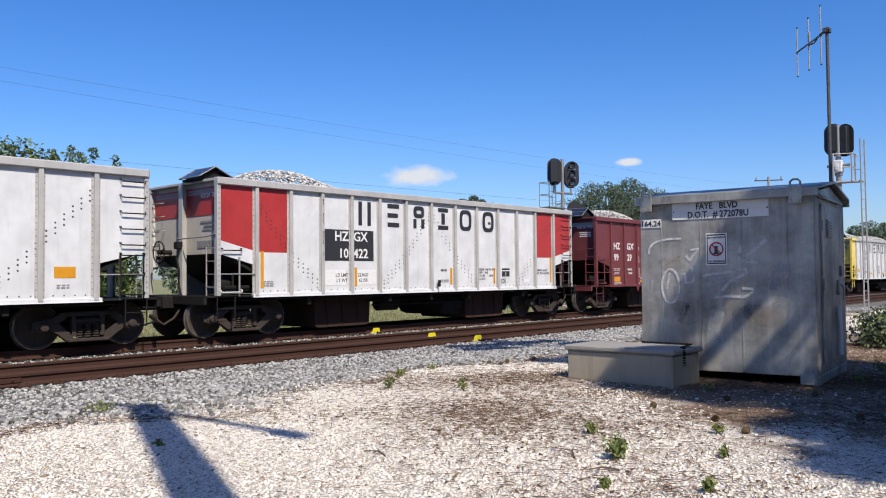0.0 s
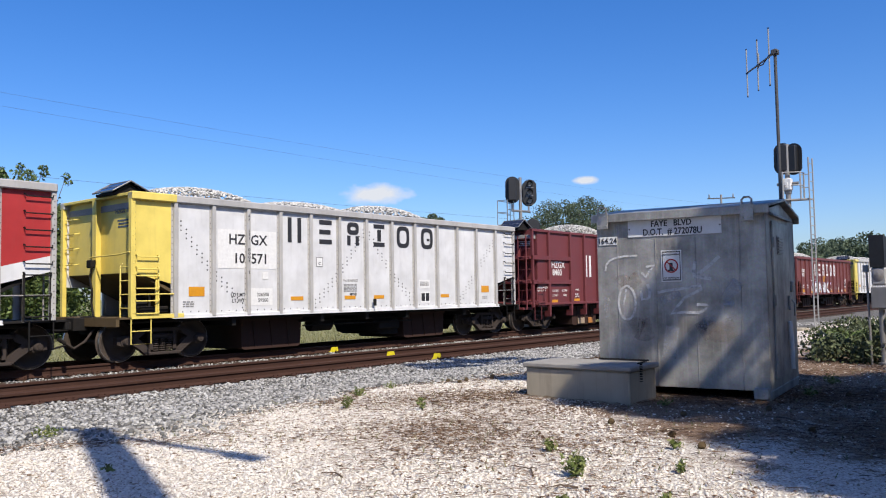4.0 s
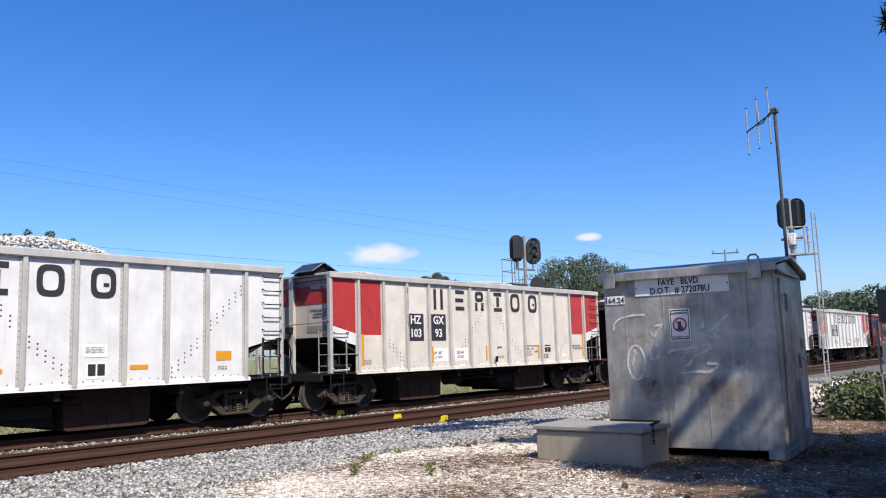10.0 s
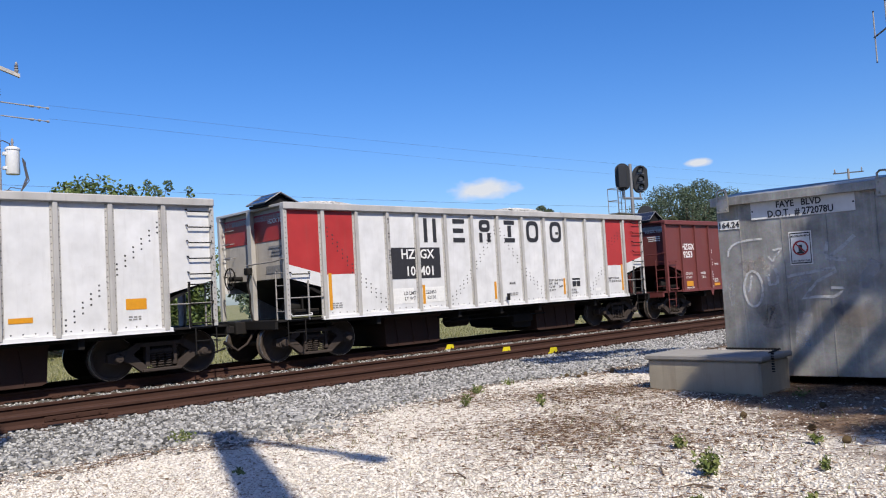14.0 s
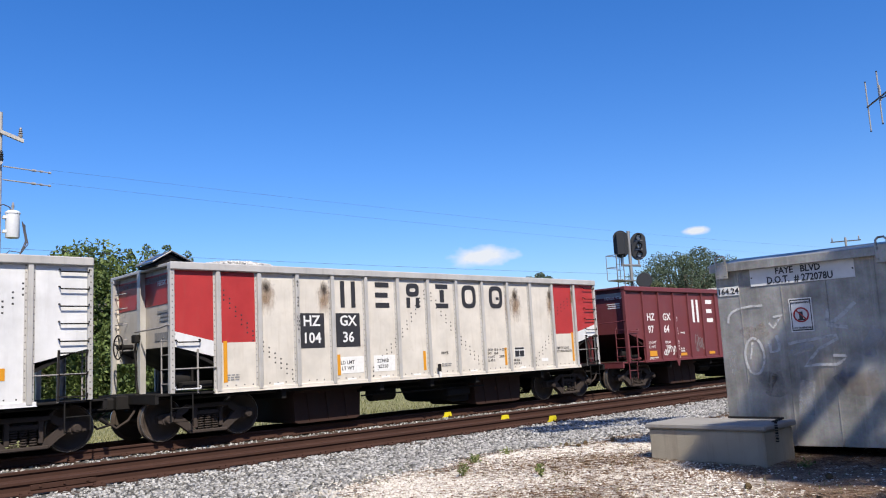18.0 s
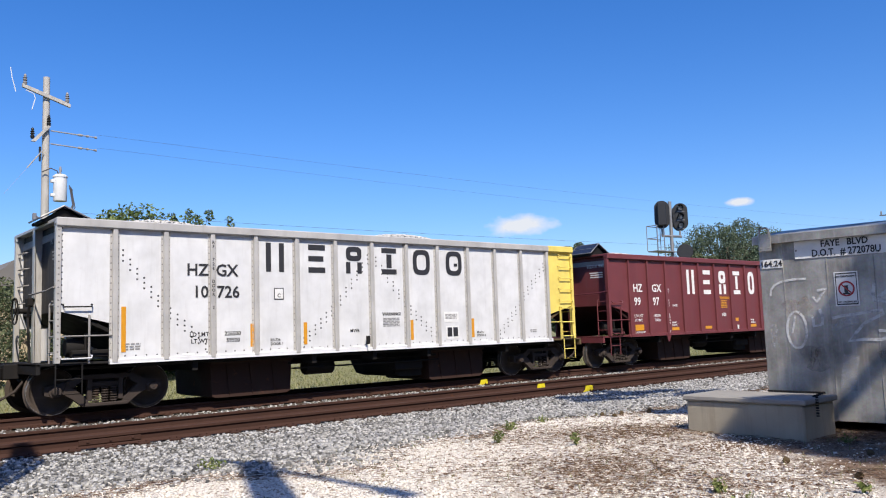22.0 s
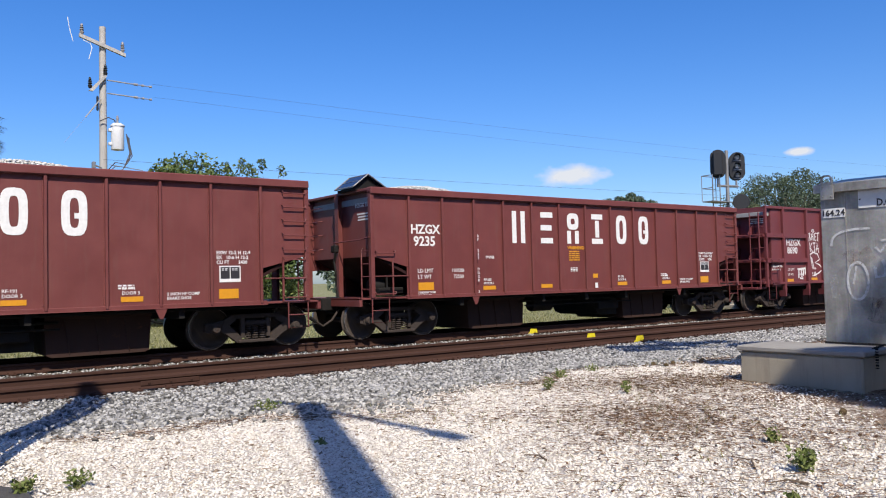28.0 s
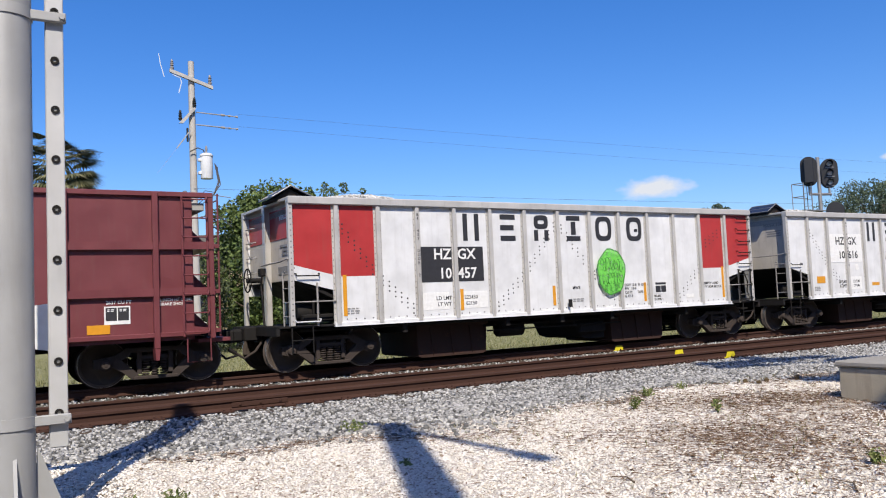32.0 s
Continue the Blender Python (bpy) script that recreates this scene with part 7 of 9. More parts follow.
    part("lettering", letters("NO TRESPASSING", 0.03, BLACKP, 0.0006, "CENTER"), nt, (1.042, -0.012, 1.868))
    part("lettering", letters("NO TRASPASAR", 0.03, BLACKP, 0.0006, "CENTER"), nt, (1.042, -0.012, 1.555))
    ring = Geo()
    ribbon(ring, [(0.085 * math.cos(a), 0.085 * math.sin(a)) for a in np.linspace(0, 6.3, 25)], 0.010)
    ribbon(ring, [(-0.06, 0.06), (0.06, -0.06)], 0.008)
    part("red_ring", ring.mesh("red_ring", RED), nt, (1.042, -0.012, 1.725))
    part("pictogram", Geo().box(-0.025, 0.02, -0.001, 0.0, -0.05, 0.04, 0.0004).box(-0.045, 0.04, -0.001, 0.0, -0.07, -0.05, 0.0004).mesh("pictogram", BLACKP), nt, (1.042, -0.0105, 1.725))
    # faded white spray strokes
    SPR, HAZE = faded("faded_spray", (0.58, 0.59, 0.60), 0.75), faded("spray_haze", (0.52, 0.53, 0.55), 0.6, True)
    for col, pts, r in (((0.20, 0.25, 0.40), [(1.42, 0.89), (1.53, 1.02), (1.64, 1.15)], 0.06), ((0.20, 0.25, 0.40), [(1.66, 1.22), (1.84, 1.23)], 0.04), ((0.27, 0.20, 0.15), [(0.48, 0.88), (0.62, 0.9), (0.76, 0.88)], 0.14),
                        ((0.27, 0.20, 0.15), [(1.39, 0.84), (1.6, 0.88), (1.84, 0.9)], 0.13), ((0.27, 0.20, 0.15), [(0.3, 1.5), (0.45, 1.62), (0.6, 1.56)], 0.09)):
        ribbon_part(b, [(pts[0][0] + (pts[-1][0] - pts[0][0]) * q / 8, pts[0][1] + (pts[-1][1] - pts[0][1]) * q / 8 + 0.03 * math.sin(q)) for q in range(9)], faded("scrubbed_spray", col, 0.45, True), -0.009, 0, 0, r)
    for pts, r in (([(1.04, 0.92), (1.0, 0.72), (0.98, 0.5)], 0.09), ([(0.12, 1.32), (0.16, 1.02)], 0.05), ([(0.85, 1.18), (0.95, 1.3), (1.15, 1.36)], 0.06), ([(1.9, 1.5), (1.75, 1.3), (1.8, 1.0)], 0.08)):
        ribbon_part(b, pts, HAZE, -0.0095, 0, 0, r)
    for pts, r in (([(0.42 + 0.12 * math.cos(a), 1.24 + 0.23 * math.sin(a)) for a in np.linspace(1.2, 7.4, 20)], 0.016), ([(0.36, 1.2), (0.39, 1.3), (0.41, 1.42)], 0.014),
                   ([(0.12, 1.68), (0.13, 1.76), (0.18, 1.82), (0.27, 1.86), (0.42, 1.88), (0.58, 1.88)], 0.014), ([(0.64, 1.65), (0.69, 1.58), (0.76, 1.68), (0.82, 1.74), (0.7, 1.72)], 0.016),
                   ([(0.71, 1.49), (0.74, 1.4), (0.73, 1.3), (0.63, 1.28), (0.62, 1.42)], 0.02), ([(1.67, 1.83), (1.52, 1.7), (1.35, 1.58)], 0.022), ([(1.36, 1.78), (1.335, 1.66), (1.34, 1.57), (1.45, 1.56), (1.56, 1.54)], 0.022),
                   ([(0.84, 1.37), (0.98, 1.4), (1.11, 1.41), (1.28, 1.44), (1.42, 1.45), (1.43, 1.41), (1.33, 1.36), (1.21, 1.3), (1.12, 1.2), (1.02, 1.09), (1.2, 1.11), (1.39, 1.1), (1.46, 1.14), (1.52, 1.2), (1.36, 1.21)], 0.018)):
        ribbon_part(b, pts, SPR, -0.0105, 0, 0, r)
    return b


make_bungalow()


def make_vault():
    v = thing("concrete_vault", "low weathered concrete cable vault with a flat lid", "utility box", (9.06, 6.06, 0), radians(-89.5))
    part("vault_body", Geo().box(0.03, 1.54, 0.03, 0.80, -0.02, 0.40, 0.02).mesh("vault_body", CONC), v)
    part("vault_lid", Geo().box(0.0, 1.58, 0.0, 0.83, 0.404, 0.47, 0.015).mesh("vault_lid", CONCLID), v)
    pts = [(0.75 + 0.02 * k, 0.78 - 0.0 * k, 0.49) for k in range(34)] + [(1.44 + 0.012 * k, 0.78 - 0.055 * k, 0.49) for k in range(10)] + [(1.6, 0.24, 0.485 - 0.03 * k) for k in range(8)]
    flat = Geo().box(-0.018, 0.018, -0.012, 0.012, -0.006, 0.006, 0.004).mesh("link", DARK)
    tall = Geo().box(-0.018, 0.018, -0.006, 0.006, -0.012, 0.012, 0.004).mesh("link", DARK)
    ch = part("chain", Geo().tube(pts[:44], 0.003, 5).mesh("chain", DARK), v, label="rusty dark chain")
    for k, p in enumerate(pts):
        part("link", flat if k % 2 else tall, ch, p)


make_vault()


def make_antenna():
    a = thing("antenna_mast", "grey pipe mast with a small yagi antenna", "antenna", (12.585, 3.69, 0))
    part("mast", Geo().tube([(0, 0, 0), (0, 0, 5.05)], 0.025, 10).mesh("mast", PIPE), a)
    d, H = Vector((0.778, 0.628, 0)).normalized(), 5.0
    part("boom", Geo().tube([tuple(d * -0.1 + Vector((0, 0, H))), tuple(d * 1.2 + Vector((0, 0, H)))], 0.014, 8).mesh("boom", PIPE), a)
    part("feed_cable", Geo().tube([(0.0, 0.0, 5.03), tuple(d * 0.25 + Vector((0, 0, H + 0.02))), tuple(d * 0.48 + Vector((0, 0, H - 0.05))), tuple(d * 0.7 + Vector((0, 0, H - 0.02)))], 0.011, 6).mesh("feed_cable", WIREM), a)
    part("boom_clamp", Geo().box(-0.05, 0.05, -0.05, 0.05, H - 0.04, H + 0.04, 0.01).mesh("boom_clamp", PIPE), a)
    cap = Geo().lathe([(0.001, -0.012), (0.013, -0.01), (0.013, 0.01), (0.001, 0.012)], 8, "z").mesh("end_cap", SIGBLACK)
    for k, h in ((0.23, 0.90), (0.70, 0.82), (1.17, 0.80)):
        p = d * k
        e = part("element", Geo().tube([(0, 0, -h / 2), (0, 0, h / 2)], 0.011, 6).mesh("element", GALVL), a, (p.x, p.y, H))
        for s in (-1, 1):
            part("end_cap", cap, e, (0, 0, s * h / 2))
    p = d * 0.66
    part("matching_stub", Geo().tube([(p.x, p.y, H - 0.06), (p.x, p.y, H + 0.18)], 0.014, 6).mesh("matching_stub", GALVL), a)


make_antenna()


def signal_head(parent, loc, rz, lit=True):
    back = []
    for k in range(24):
        t = 2 * math.pi * k / 24
        back.append((0.36 * math.cos(t), 0.36 * math.sin(t) + (0.32 if math.sin(t) > 0 else -0.32)))
    h = part("signal_head", Geo().prism(back, -0.02, 0.02).mesh("signal_head", SIGBLACK), parent, loc, rz, "black three-aspect signal head")
    part("housing", Geo().box(-0.2, 0.2, 0.02, 0.3, -0.55, 0.55, 0.03).mesh("housing", SIGBLACK), h)
    for z in (-0.44, 0.0, 0.44):
        hood = Geo()
        pr = [(0.15 * math.cos(t), 0.15 * math.sin(t)) for t in np.linspace(-0.5, math.pi + 0.5, 14)]
        v = [(x, -0.02, q) for x, q in pr] + [(x, -0.32 if q > 0 else -0.2, q) for x, q in pr]
        n = len(pr)
        hood.raw(v, [[k, k + 1, k + 1 + n, k + n] for k in range(n - 1)], 0, True)
        part("visor", hood.mesh("visor", SIGBLACK), h, (0, 0, z))
        part("lens", Geo().lathe([(0.001, -0.05), (0.08, -0.045), (0.12, -0.022)], 16, "y").mesh("lens", WHITEENAMEL), h, (0, 0, z))
        part("bracket", Geo().box(-0.19, 0.19, -0.05, -0.022, -0.2, -0.165, 0.004).mesh("bracket", GALV), h, (0, 0, z))
    return h


def ladder(parent, x, y, z0, z1, w, ax, mat, step=0.3):
    """Upright ladder; ax: the unit way along its rungs."""
    l = part("ladder", Geo().box(x - 0.02, x + 0.02, y - 0.02, y + 0.02, z0, z1, 0.004).box(x + ax[0] * w - 0.02, x + ax[0] * w + 0.02, y + ax[1] * w - 0.02, y + ax[1] * w + 0.02, z0, z1, 0.004)
             .mesh("ladder", mat), parent)
    rung = Geo().tube([(0, 0, 0), (ax[0] * w, ax[1] * w, 0)], 0.012, 6).mesh("rung", mat)
    z = z0 + 0.2
    while z < z1:
        part("rung", rung, l, (x, y, z))
        z += step
    return l


def make_signals():
    s = thing("railway_signal", "railway signal mast with two black three-lamp heads", "signal", (34.3, 23.0, 0))
    part("mast", Geo().tube([(0, 0, -0.3), (0, 0, 7.3)], 0.085, 12).mesh("mast", GALV), s)
    part("base", Geo().box(-0.4, 0.4, -0.4, 0.4, -0.35, -0.1, 0.03).mesh("base", CONC), s)
    part("crossarm", Geo().tube([(-0.75, 0.0, 5.55), (0.85, 0.0, 5.6)], 0.06, 8).tube([(-0.75, 0, 5.5), (-0.75, 0, 5.9)], 0.05, 8).tube([(0.75, 0, 5.55), (0.75, 0, 5.9)], 0.05, 8).mesh("crossarm", GALV), s)
    signal_head(s, (-0.85, -0.1, 6.58), radians(125))
    signal_head(s, (0.95, 0.05, 6.62), radians(-52))
    signal_head(s, (1.3, 0.35, 6.62), radians(128))
    part("low_target", Geo().lathe([(0.001, -0.02), (0.38, -0.02), (0.4, 0.0), (0.38, 0.02), (0.001, 0.02)], 20, "y").mesh("low_target", SIGBLACK), s, (1.1, 0, 4.85), radians(-50))
    part("platform", Geo().box(-1.6, -0.05, -0.3, 0.3, 4.75, 4.8, 0.01).mesh("platform", GALV), s)
    ladder(s, -0.9, -0.2, 0.0, 6.3, 0.4, (0, 1), GALV)
    rail = Geo()
    for x, y in ((-1.6, -0.3), (-1.6, 0.3), (-0.5, 0.3)):
        rail.tube([(x, y, 4.8), (x, y, 6.0)], 0.02, 6)
    for z in (5.4, 6.0):
        rail.tube([(-0.5, 0.3, z), (-1.6, 0.3, z), (-1.6, -0.3, z)], 0.02, 6)
    part("guard_rail", rail.mesh("guard_rail", GALV), s)

    r = thing("railway_signal", "railway signal mast seen from behind with black targets", "signal", (28.5, 8.2, 0))
    part("mast", Geo().tube([(0, 0, 0), (0, 0, 6.3)], 0.085, 12).mesh("mast", GALV), r)
    part("base", Geo().box(-0.4, 0.4, -0.4, 0.4, -0.2, 0.08, 0.03).mesh("base", CONC), r)
    signal_head(r, (0.12, 0.17, 5.84), radians(100)).scale = (0.8, 0.8, 0.8)
    signal_head(r, (0.18, -0.17, 5.8), radians(82)).scale = (0.8, 0.8, 0.8)
    part("crossarm", Geo().tube([(0, -0.35, 4.95), (0, 0.35, 4.95)], 0.05, 8).box(-0.1, 0.1, -0.1, 0.1, 4.6, 5.0, 0.02).mesh("crossarm", GALV), r)
    part("platform", Geo().prism([(-0.25, 0.15), (0.15, -0.68), (0.5, -0.68), (0.35, 0.15)], 4.38, 4.42, axis="z").mesh("platform", GALVL), r)
    part("relay_box", Geo().box(-0.16, 0.1, -0.14, 0.14, 4.72, 5.12, 0.02).box(-0.19, -0.16, -0.05, 0.05, 4.8, 5.0, 0.01).mesh("relay_box", WHITEENAMEL), r)
    ladder(r, 0.10, -0.65, 0.0, 5.8, 0.4, (0.998, -0.056), GALVL)
    gr = Geo()
    for x, y in ((-0.22, 0.1), (0.02, -0.4), (0.42, -0.4)):
        gr.tube([(x, y, 4.4), (x, y, 5.35)], 0.028, 6)
    for z in (4.88, 5.32):
        gr.tube([(0.42, -0.4, z), (0.02, -0.4, z), (-0.22, 0.1, z)], 0.02, 6)
        gr.tube([(0.02, -0.4, z - 0.1), (0.1, -0.65, z - 0.1)], 0.016, 6)
    part("guard_rail", gr.mesh("guard_rail", GALVL), r)


make_signals()


def make_post():
    p = thing("crossing_push_post", "grey steel post with a control box and dark hood", "post", (16.3, 3.12, 0))
    p.scale = (0.72, 0.72, 0.88)
    part("post", Geo().tube([(0, 0, 0), (0, 0, 1.5)], 0.07, 12).lathe([(0.001, 0.0), (0.13, 0.0), (0.13, 0.05), (0.08, 0.06)], 14, "z").mesh("post", GALV), p)
    part("side_pole", Geo().tube([(-0.05, 0.26, 0), (-0.05, 0.3, 2.0)], 0.028, 8).box(-0.1, 0.0, 0.25, 0.38, 1.9, 2.05, 0.01).mesh("side_pole", GALV), p)
    part("control_box", Geo().box(-0.16, 0.16, -0.2, 0.2, 1.15, 1.6, 0.02).mesh("control_box", GALV), p)
    part("lamp_body", Geo().box(-0.14, 0.14, -0.16, 0.18, 1.62, 2.0, 0.04).mesh("lamp_body", GALVL), p)
    part("lens", Geo().lathe([(0.001, -0.03), (0.1, -0.02), (0.14, 0.0)], 18, "x").mesh("lens", GLASSY), p, (-0.14, 0.02, 1.84))
    part("hood", Geo().prism([(-0.16, 2.0), (0.16, 2.0), (0.2, 2.62), (-0.2, 2.66)], -0.14, 0.2, axis="y").mesh("hood", SIGBLACK), p)
    part("junction", Geo().box(-0.1, 0.1, -0.24, -0.1, 0.75, 1.0, 0.02).mesh("junction", DARK), p)


make_post()


def make_gate_mast():
    m = thing("signal_mast", "large galvanised crossing mast with a bolted ladder", "mast", (0.385, 6.42, 0))
    prof = [(0.001, 0.03), (0.172, 0.03), (0.172, 7.5), (0.16, 7.55), (0.001, 7.56)]
    part("mast_tube", Geo().lathe(prof, 28, "z").mesh("mast_tube", GALVL), m, (-0.032, 0, 0))
    part("base_plate", Geo().box(-0.3, 0.3, -0.3, 0.3, 0.0, 0.035, 0.006).mesh("base_plate", GALVL), m)
    for k in range(4):
        a = math.pi / 4 + k * math.pi / 2
        part("gusset", Geo().prism([(0.12, 0.035), (0.33, 0.035), (0.15, 0.5)], -0.012, 0.012).mesh("gusset", GALVL), m, (0, 0, 0), k * math.pi / 2)
        part("bolt", Geo().tube([(0, 0, 0.03), (0, 0, 0.11)], 0.018, 8).lathe([(0.035, 0.035), (0.035, 0.065)], 6, "z").mesh("bolt", GALV), m, (0.33 * math.cos(a), 0.33 * math.sin(a), 0))
    l = part("ladder", Geo().box(0.225, 0.345, -0.03, 0.0, 0.48, 6.9, 0.006).box(0.262, 0.345, 0.36, 0.39, 0.48, 6.9, 0.006).box(0.225, 0.245, 0.0, 0.03, 0.48, 6.9, 0.004).mesh("ladder", LADDERM), m, label="perforated steel ladder rails")
    rung = Geo().tube([(0.285, -0.03, 0), (0.3, 0.4, 0)], 0.017, 8).mesh("rung", GALV)
    ring = Geo().lathe([(0.012, 0), (0.03, 0), (0.03, -0.008), (0.012, -0.008)], 12, "y").mesh("rung_end", DARK)
    for k in range(18):
        part("rung", rung, l, (0, 0, 0.72 + 0.36 * k))
        part("rung_end", ring, l, (0.285, -0.032, 0.72 + 0.36 * k))
    for z in (0.68, 3.55, 6.4):
        part("clamp_ring", Geo().lathe([(0.172, -0.04), (0.182, -0.04), (0.182, 0.04), (0.172, 0.04)], 20, "z").mesh("clamp_ring", GALVL), m, (-0.032, 0, z))
        part("clamp", Geo().box(0.06, 0.36, -0.08, -0.033, z - 0.035, z + 0.035, 0.006)
             .tube([(0.33, -0.1, z), (0.33, -0.03, z)], 0.02, 6).mesh("clamp", GALVL), m)
    g = thing("gate_mechanism", "white crossing-gate counterweight plate beside the mast", "gate", (0.42, 7.75, 0))
    part("pedestal", Geo().tube([(-0.35, 0, -0.1), (-0.35, 0, 1.2)], 0.06, 10).mesh("pedestal", GALV), g)
    part("gear_case", Geo().box(-0.6, -0.12, -0.2, 0.2, 1.0, 1.55, 0.03).mesh("gear_case", WHITEENAMEL), g)
    part("counterweight", Geo().prism([(-0.15, 1.45), (0.36, 1.52), (0.28, 1.12), (-0.15, 1.2)], -0.24, -0.2).mesh("counterweight", WHITEENAMEL), g)


make_gate_mast()


def make_street_lamp():
    s = thing("street_lamp", "tall wooden pole with a lamp on a long arm", "street lamp", (0.12, -1.70, 0))
    part("pole", Geo().tube([(0, 0, 0), (0, 0, 12.2)], 0.24, 12, r2=0.19).mesh("pole", WOODP), s)
    part("arm", Geo().tube([(0, 0, 11.85), (0.02, -1.1, 12.05), (0.04, -2.4, 12.15)], 0.07, 8).tube([(0, 0, 12.0), (-0.02, 1.1, 12.0)], 0.08, 8).mesh("arm", GALV), s)
    part("lamp_head", Geo().box(-0.09, 0.15, -2.8, -2.3, 12.06, 12.22, 0.05).mesh("lamp_head", GALV), s)


make_street_lamp()


def wire(name, pts, r, label):
    return tagged(new(name, Geo().tube(pts, r, 5, caps=False).mesh(name, WIREM)), label, "cable", "overhead cables")


def sag(a, b, d, n=18):
    a, b = Vector(a), Vector(b)
    return [tuple(a.lerp(b, k / n) - Vector((0, 0, 4 * d * (k / n) * (1 - k / n)))) for k in range(n + 1)]


def make_poles():
    p = thing("utility_pole", "weathered wooden utility pole with a white transformer", "utility pole", (7.24, 29.0, -0.3))
    part("pole", Geo().tube([(0, 0, 0), (0, 0, 5), (0, 0, 10.65)], 0.155, 14, r2=0.105).mesh("pole", WOODP), p)
    part("crossarm", Geo().prism([(-0.78, 0.0), (0.72, -0.48), (0.72, -0.36), (-0.78, 0.12)], -0.20, -0.10).mesh("crossarm", WOODP), p, (0, 0, 10.15))
    part("crossarm", Geo().prism([(-0.5, -0.5), (-0.36, -0.5), (0.1, 0.06), (0.02, 0.1)], -0.22, -0.12).mesh("crossarm", WOODP), p, (0, 0, 8.85))
    ins = Geo().lathe([(0.001, 0.38), (0.03, 0.36), (0.05, 0.3), (0.035, 0.27), (0.07, 0.24), (0.04, 0.2), (0.075, 0.16), (0.04, 0.12), (0.075, 0.08), (0.05, 0.0)], 12, "z")
    gi, bi = ins.mesh("insulator", GLASSY), None
    ins2 = Geo()
    ins2.raw(ins.v, ins.f, 0, True)
    bi = ins2.mesh("insulator", SIGBLACK)
    for x, z, m in ((-0.7, 10.24, gi), (0.62, 9.82, gi), (-0.45, 8.45, bi), (0.05, 8.95, bi)):
        part("insulator", m, p, (x, -0.16, z))
    for z in (8.8, 8.35):
        part("strain_insulator", Geo().tube([(0.12, -0.1, z), (1.0, -0.3, z - 0.08)], 0.022, 8).tube([(0.95, -0.29, z - 0.075), (1.08, -0.31, z - 0.085)], 0.042, 8).tube([(1.08, -0.31, z - 0.085), (1.5, -0.37, z - 0.115)], 0.018, 8).tube([(1.2, -0.33, z - 0.094), (1.28, -0.34, z - 0.1)], 0.04, 8).tube([(1.46, -0.36, z - 0.113), (1.54, -0.375, z - 0.118)], 0.04, 8).mesh("strain_insulator", GREYEND), p)
    tr = part("transformer", Geo().lathe([(0.001, 0.0), (0.205, 0.0), (0.215, 0.02), (0.215, 0.80), (0.235, 0.805), (0.235, 0.85), (0.16, 0.91), (0.001, 0.93)], 20, "z").box(-0.30, -0.18, -0.08, 0.08, 0.15, 0.25, 0.01).box(-0.30, -0.18, -0.08, 0.08, 0.62, 0.72, 0.01).mesh("transformer", WHITEENAMEL), p, (0.42, -0.2, 6.4), label="white pole transformer")
    part("bushing", Geo().lathe([(0.001, 1.2), (0.03, 1.18), (0.05, 1.05), (0.03, 1.0), (0.06, 0.88)], 10, "z").mesh("bushing", GLASSY), tr)
    part("lead_wire", Geo().tube([(-0.15, -0.18, 7.35), (0.1, -0.3, 7.48), (0.3, -0.3, 7.4), (0.42, -0.3, 7.05)], 0.02, 6).mesh("lead_wire", WIREM), p)
    for k in range(4):
        part("lead_wire", Geo().tube([(0.68 + 0.03 * k, -0.3, 6.95 - 0.04 * k), (0.78 + 0.04 * (k % 3), -0.35, 6.3 - 0.05 * k), (0.62 - 0.05 * k, -0.4, 5.9 - 0.1 * k), (0.3, -0.35, 5.95 - 0.13 * k), (0.1, -0.25, 5.7 - 0.1 * k)], 0.018, 6).mesh("lead_wire", WIREM), p)
    part("drop_bracket", Geo().tube([(-0.35, -0.2, 5.85), (-0.1, -0.2, 5.75)], 0.03, 6).tube([(0.15, -0.2, 5.88), (1.25, -0.2, 5.75)], 0.016, 6).box(-0.42, -0.3, -0.26, -0.14, 5.72, 5.95, 0.02).mesh("drop_bracket", GALV), p)
    part("lead_wire", Geo().tube([(0.1, -0.2, 5.0), (0.5, -0.25, 5.12), (0.9, -0.25, 5.0), (1.25, -0.25, 4.7)], 0.024, 6).mesh("lead_wire", WIREM), p)
    part("guy_wire", Geo().tube([(-0.12, -0.2, 8.1), (-0.4, -0.22, 7.72), (-0.62, -0.25, 7.42)], 0.022, 5).tube([(-0.62, -0.25, 7.42), (-1.3, -0.3, 6.5)], 0.004, 5).mesh("guy_wire", GALVL), p)
    part("loose_wire", Geo().tube([(-1.15, -0.2, 10.75), (-1.1, -0.2, 10.4), (-0.98, -0.2, 9.95)], 0.014, 5).mesh("loose_wire", WHITEENAMEL), p)
    part("loose_wire", Geo().tube([(-0.68, -0.2, 10.05), (-0.45, -0.25, 9.95), (-0.4, -0.25, 9.8), (-0.5, -0.25, 9.4)], 0.014, 5).mesh("loose_wire", WHITEENAMEL), p)
    part("cutout", Geo().box(-0.25, -0.18, -0.2, -0.13, 7.7, 8.2, 0.02).mesh("cutout", SIGBLACK), p)

    q = thing("utility_pole", "distant wooden utility pole with a crossarm", "utility pole", (76.5, 28.3, -0.3))
    part("pole", Geo().tube([(0, 0, 0), (0, 0, 10.8)], 0.14, 10, r2=0.1).mesh("pole", GREYEND), q)
    part("crossarm", Geo().prism([(-1.25, -0.1), (1.25, -0.1), (1.25, 0.0), (-1.25, 0.0)], -0.05, 0.05).mesh("crossarm", PIPE), q, (0, 0, 10.5), radians(-62))
    for k in (-1.1, 1.1):
        part("insulator", gi, q, (k * 0.47, -k * 0.88, 10.5))
    wl = "thin black overhead wire"
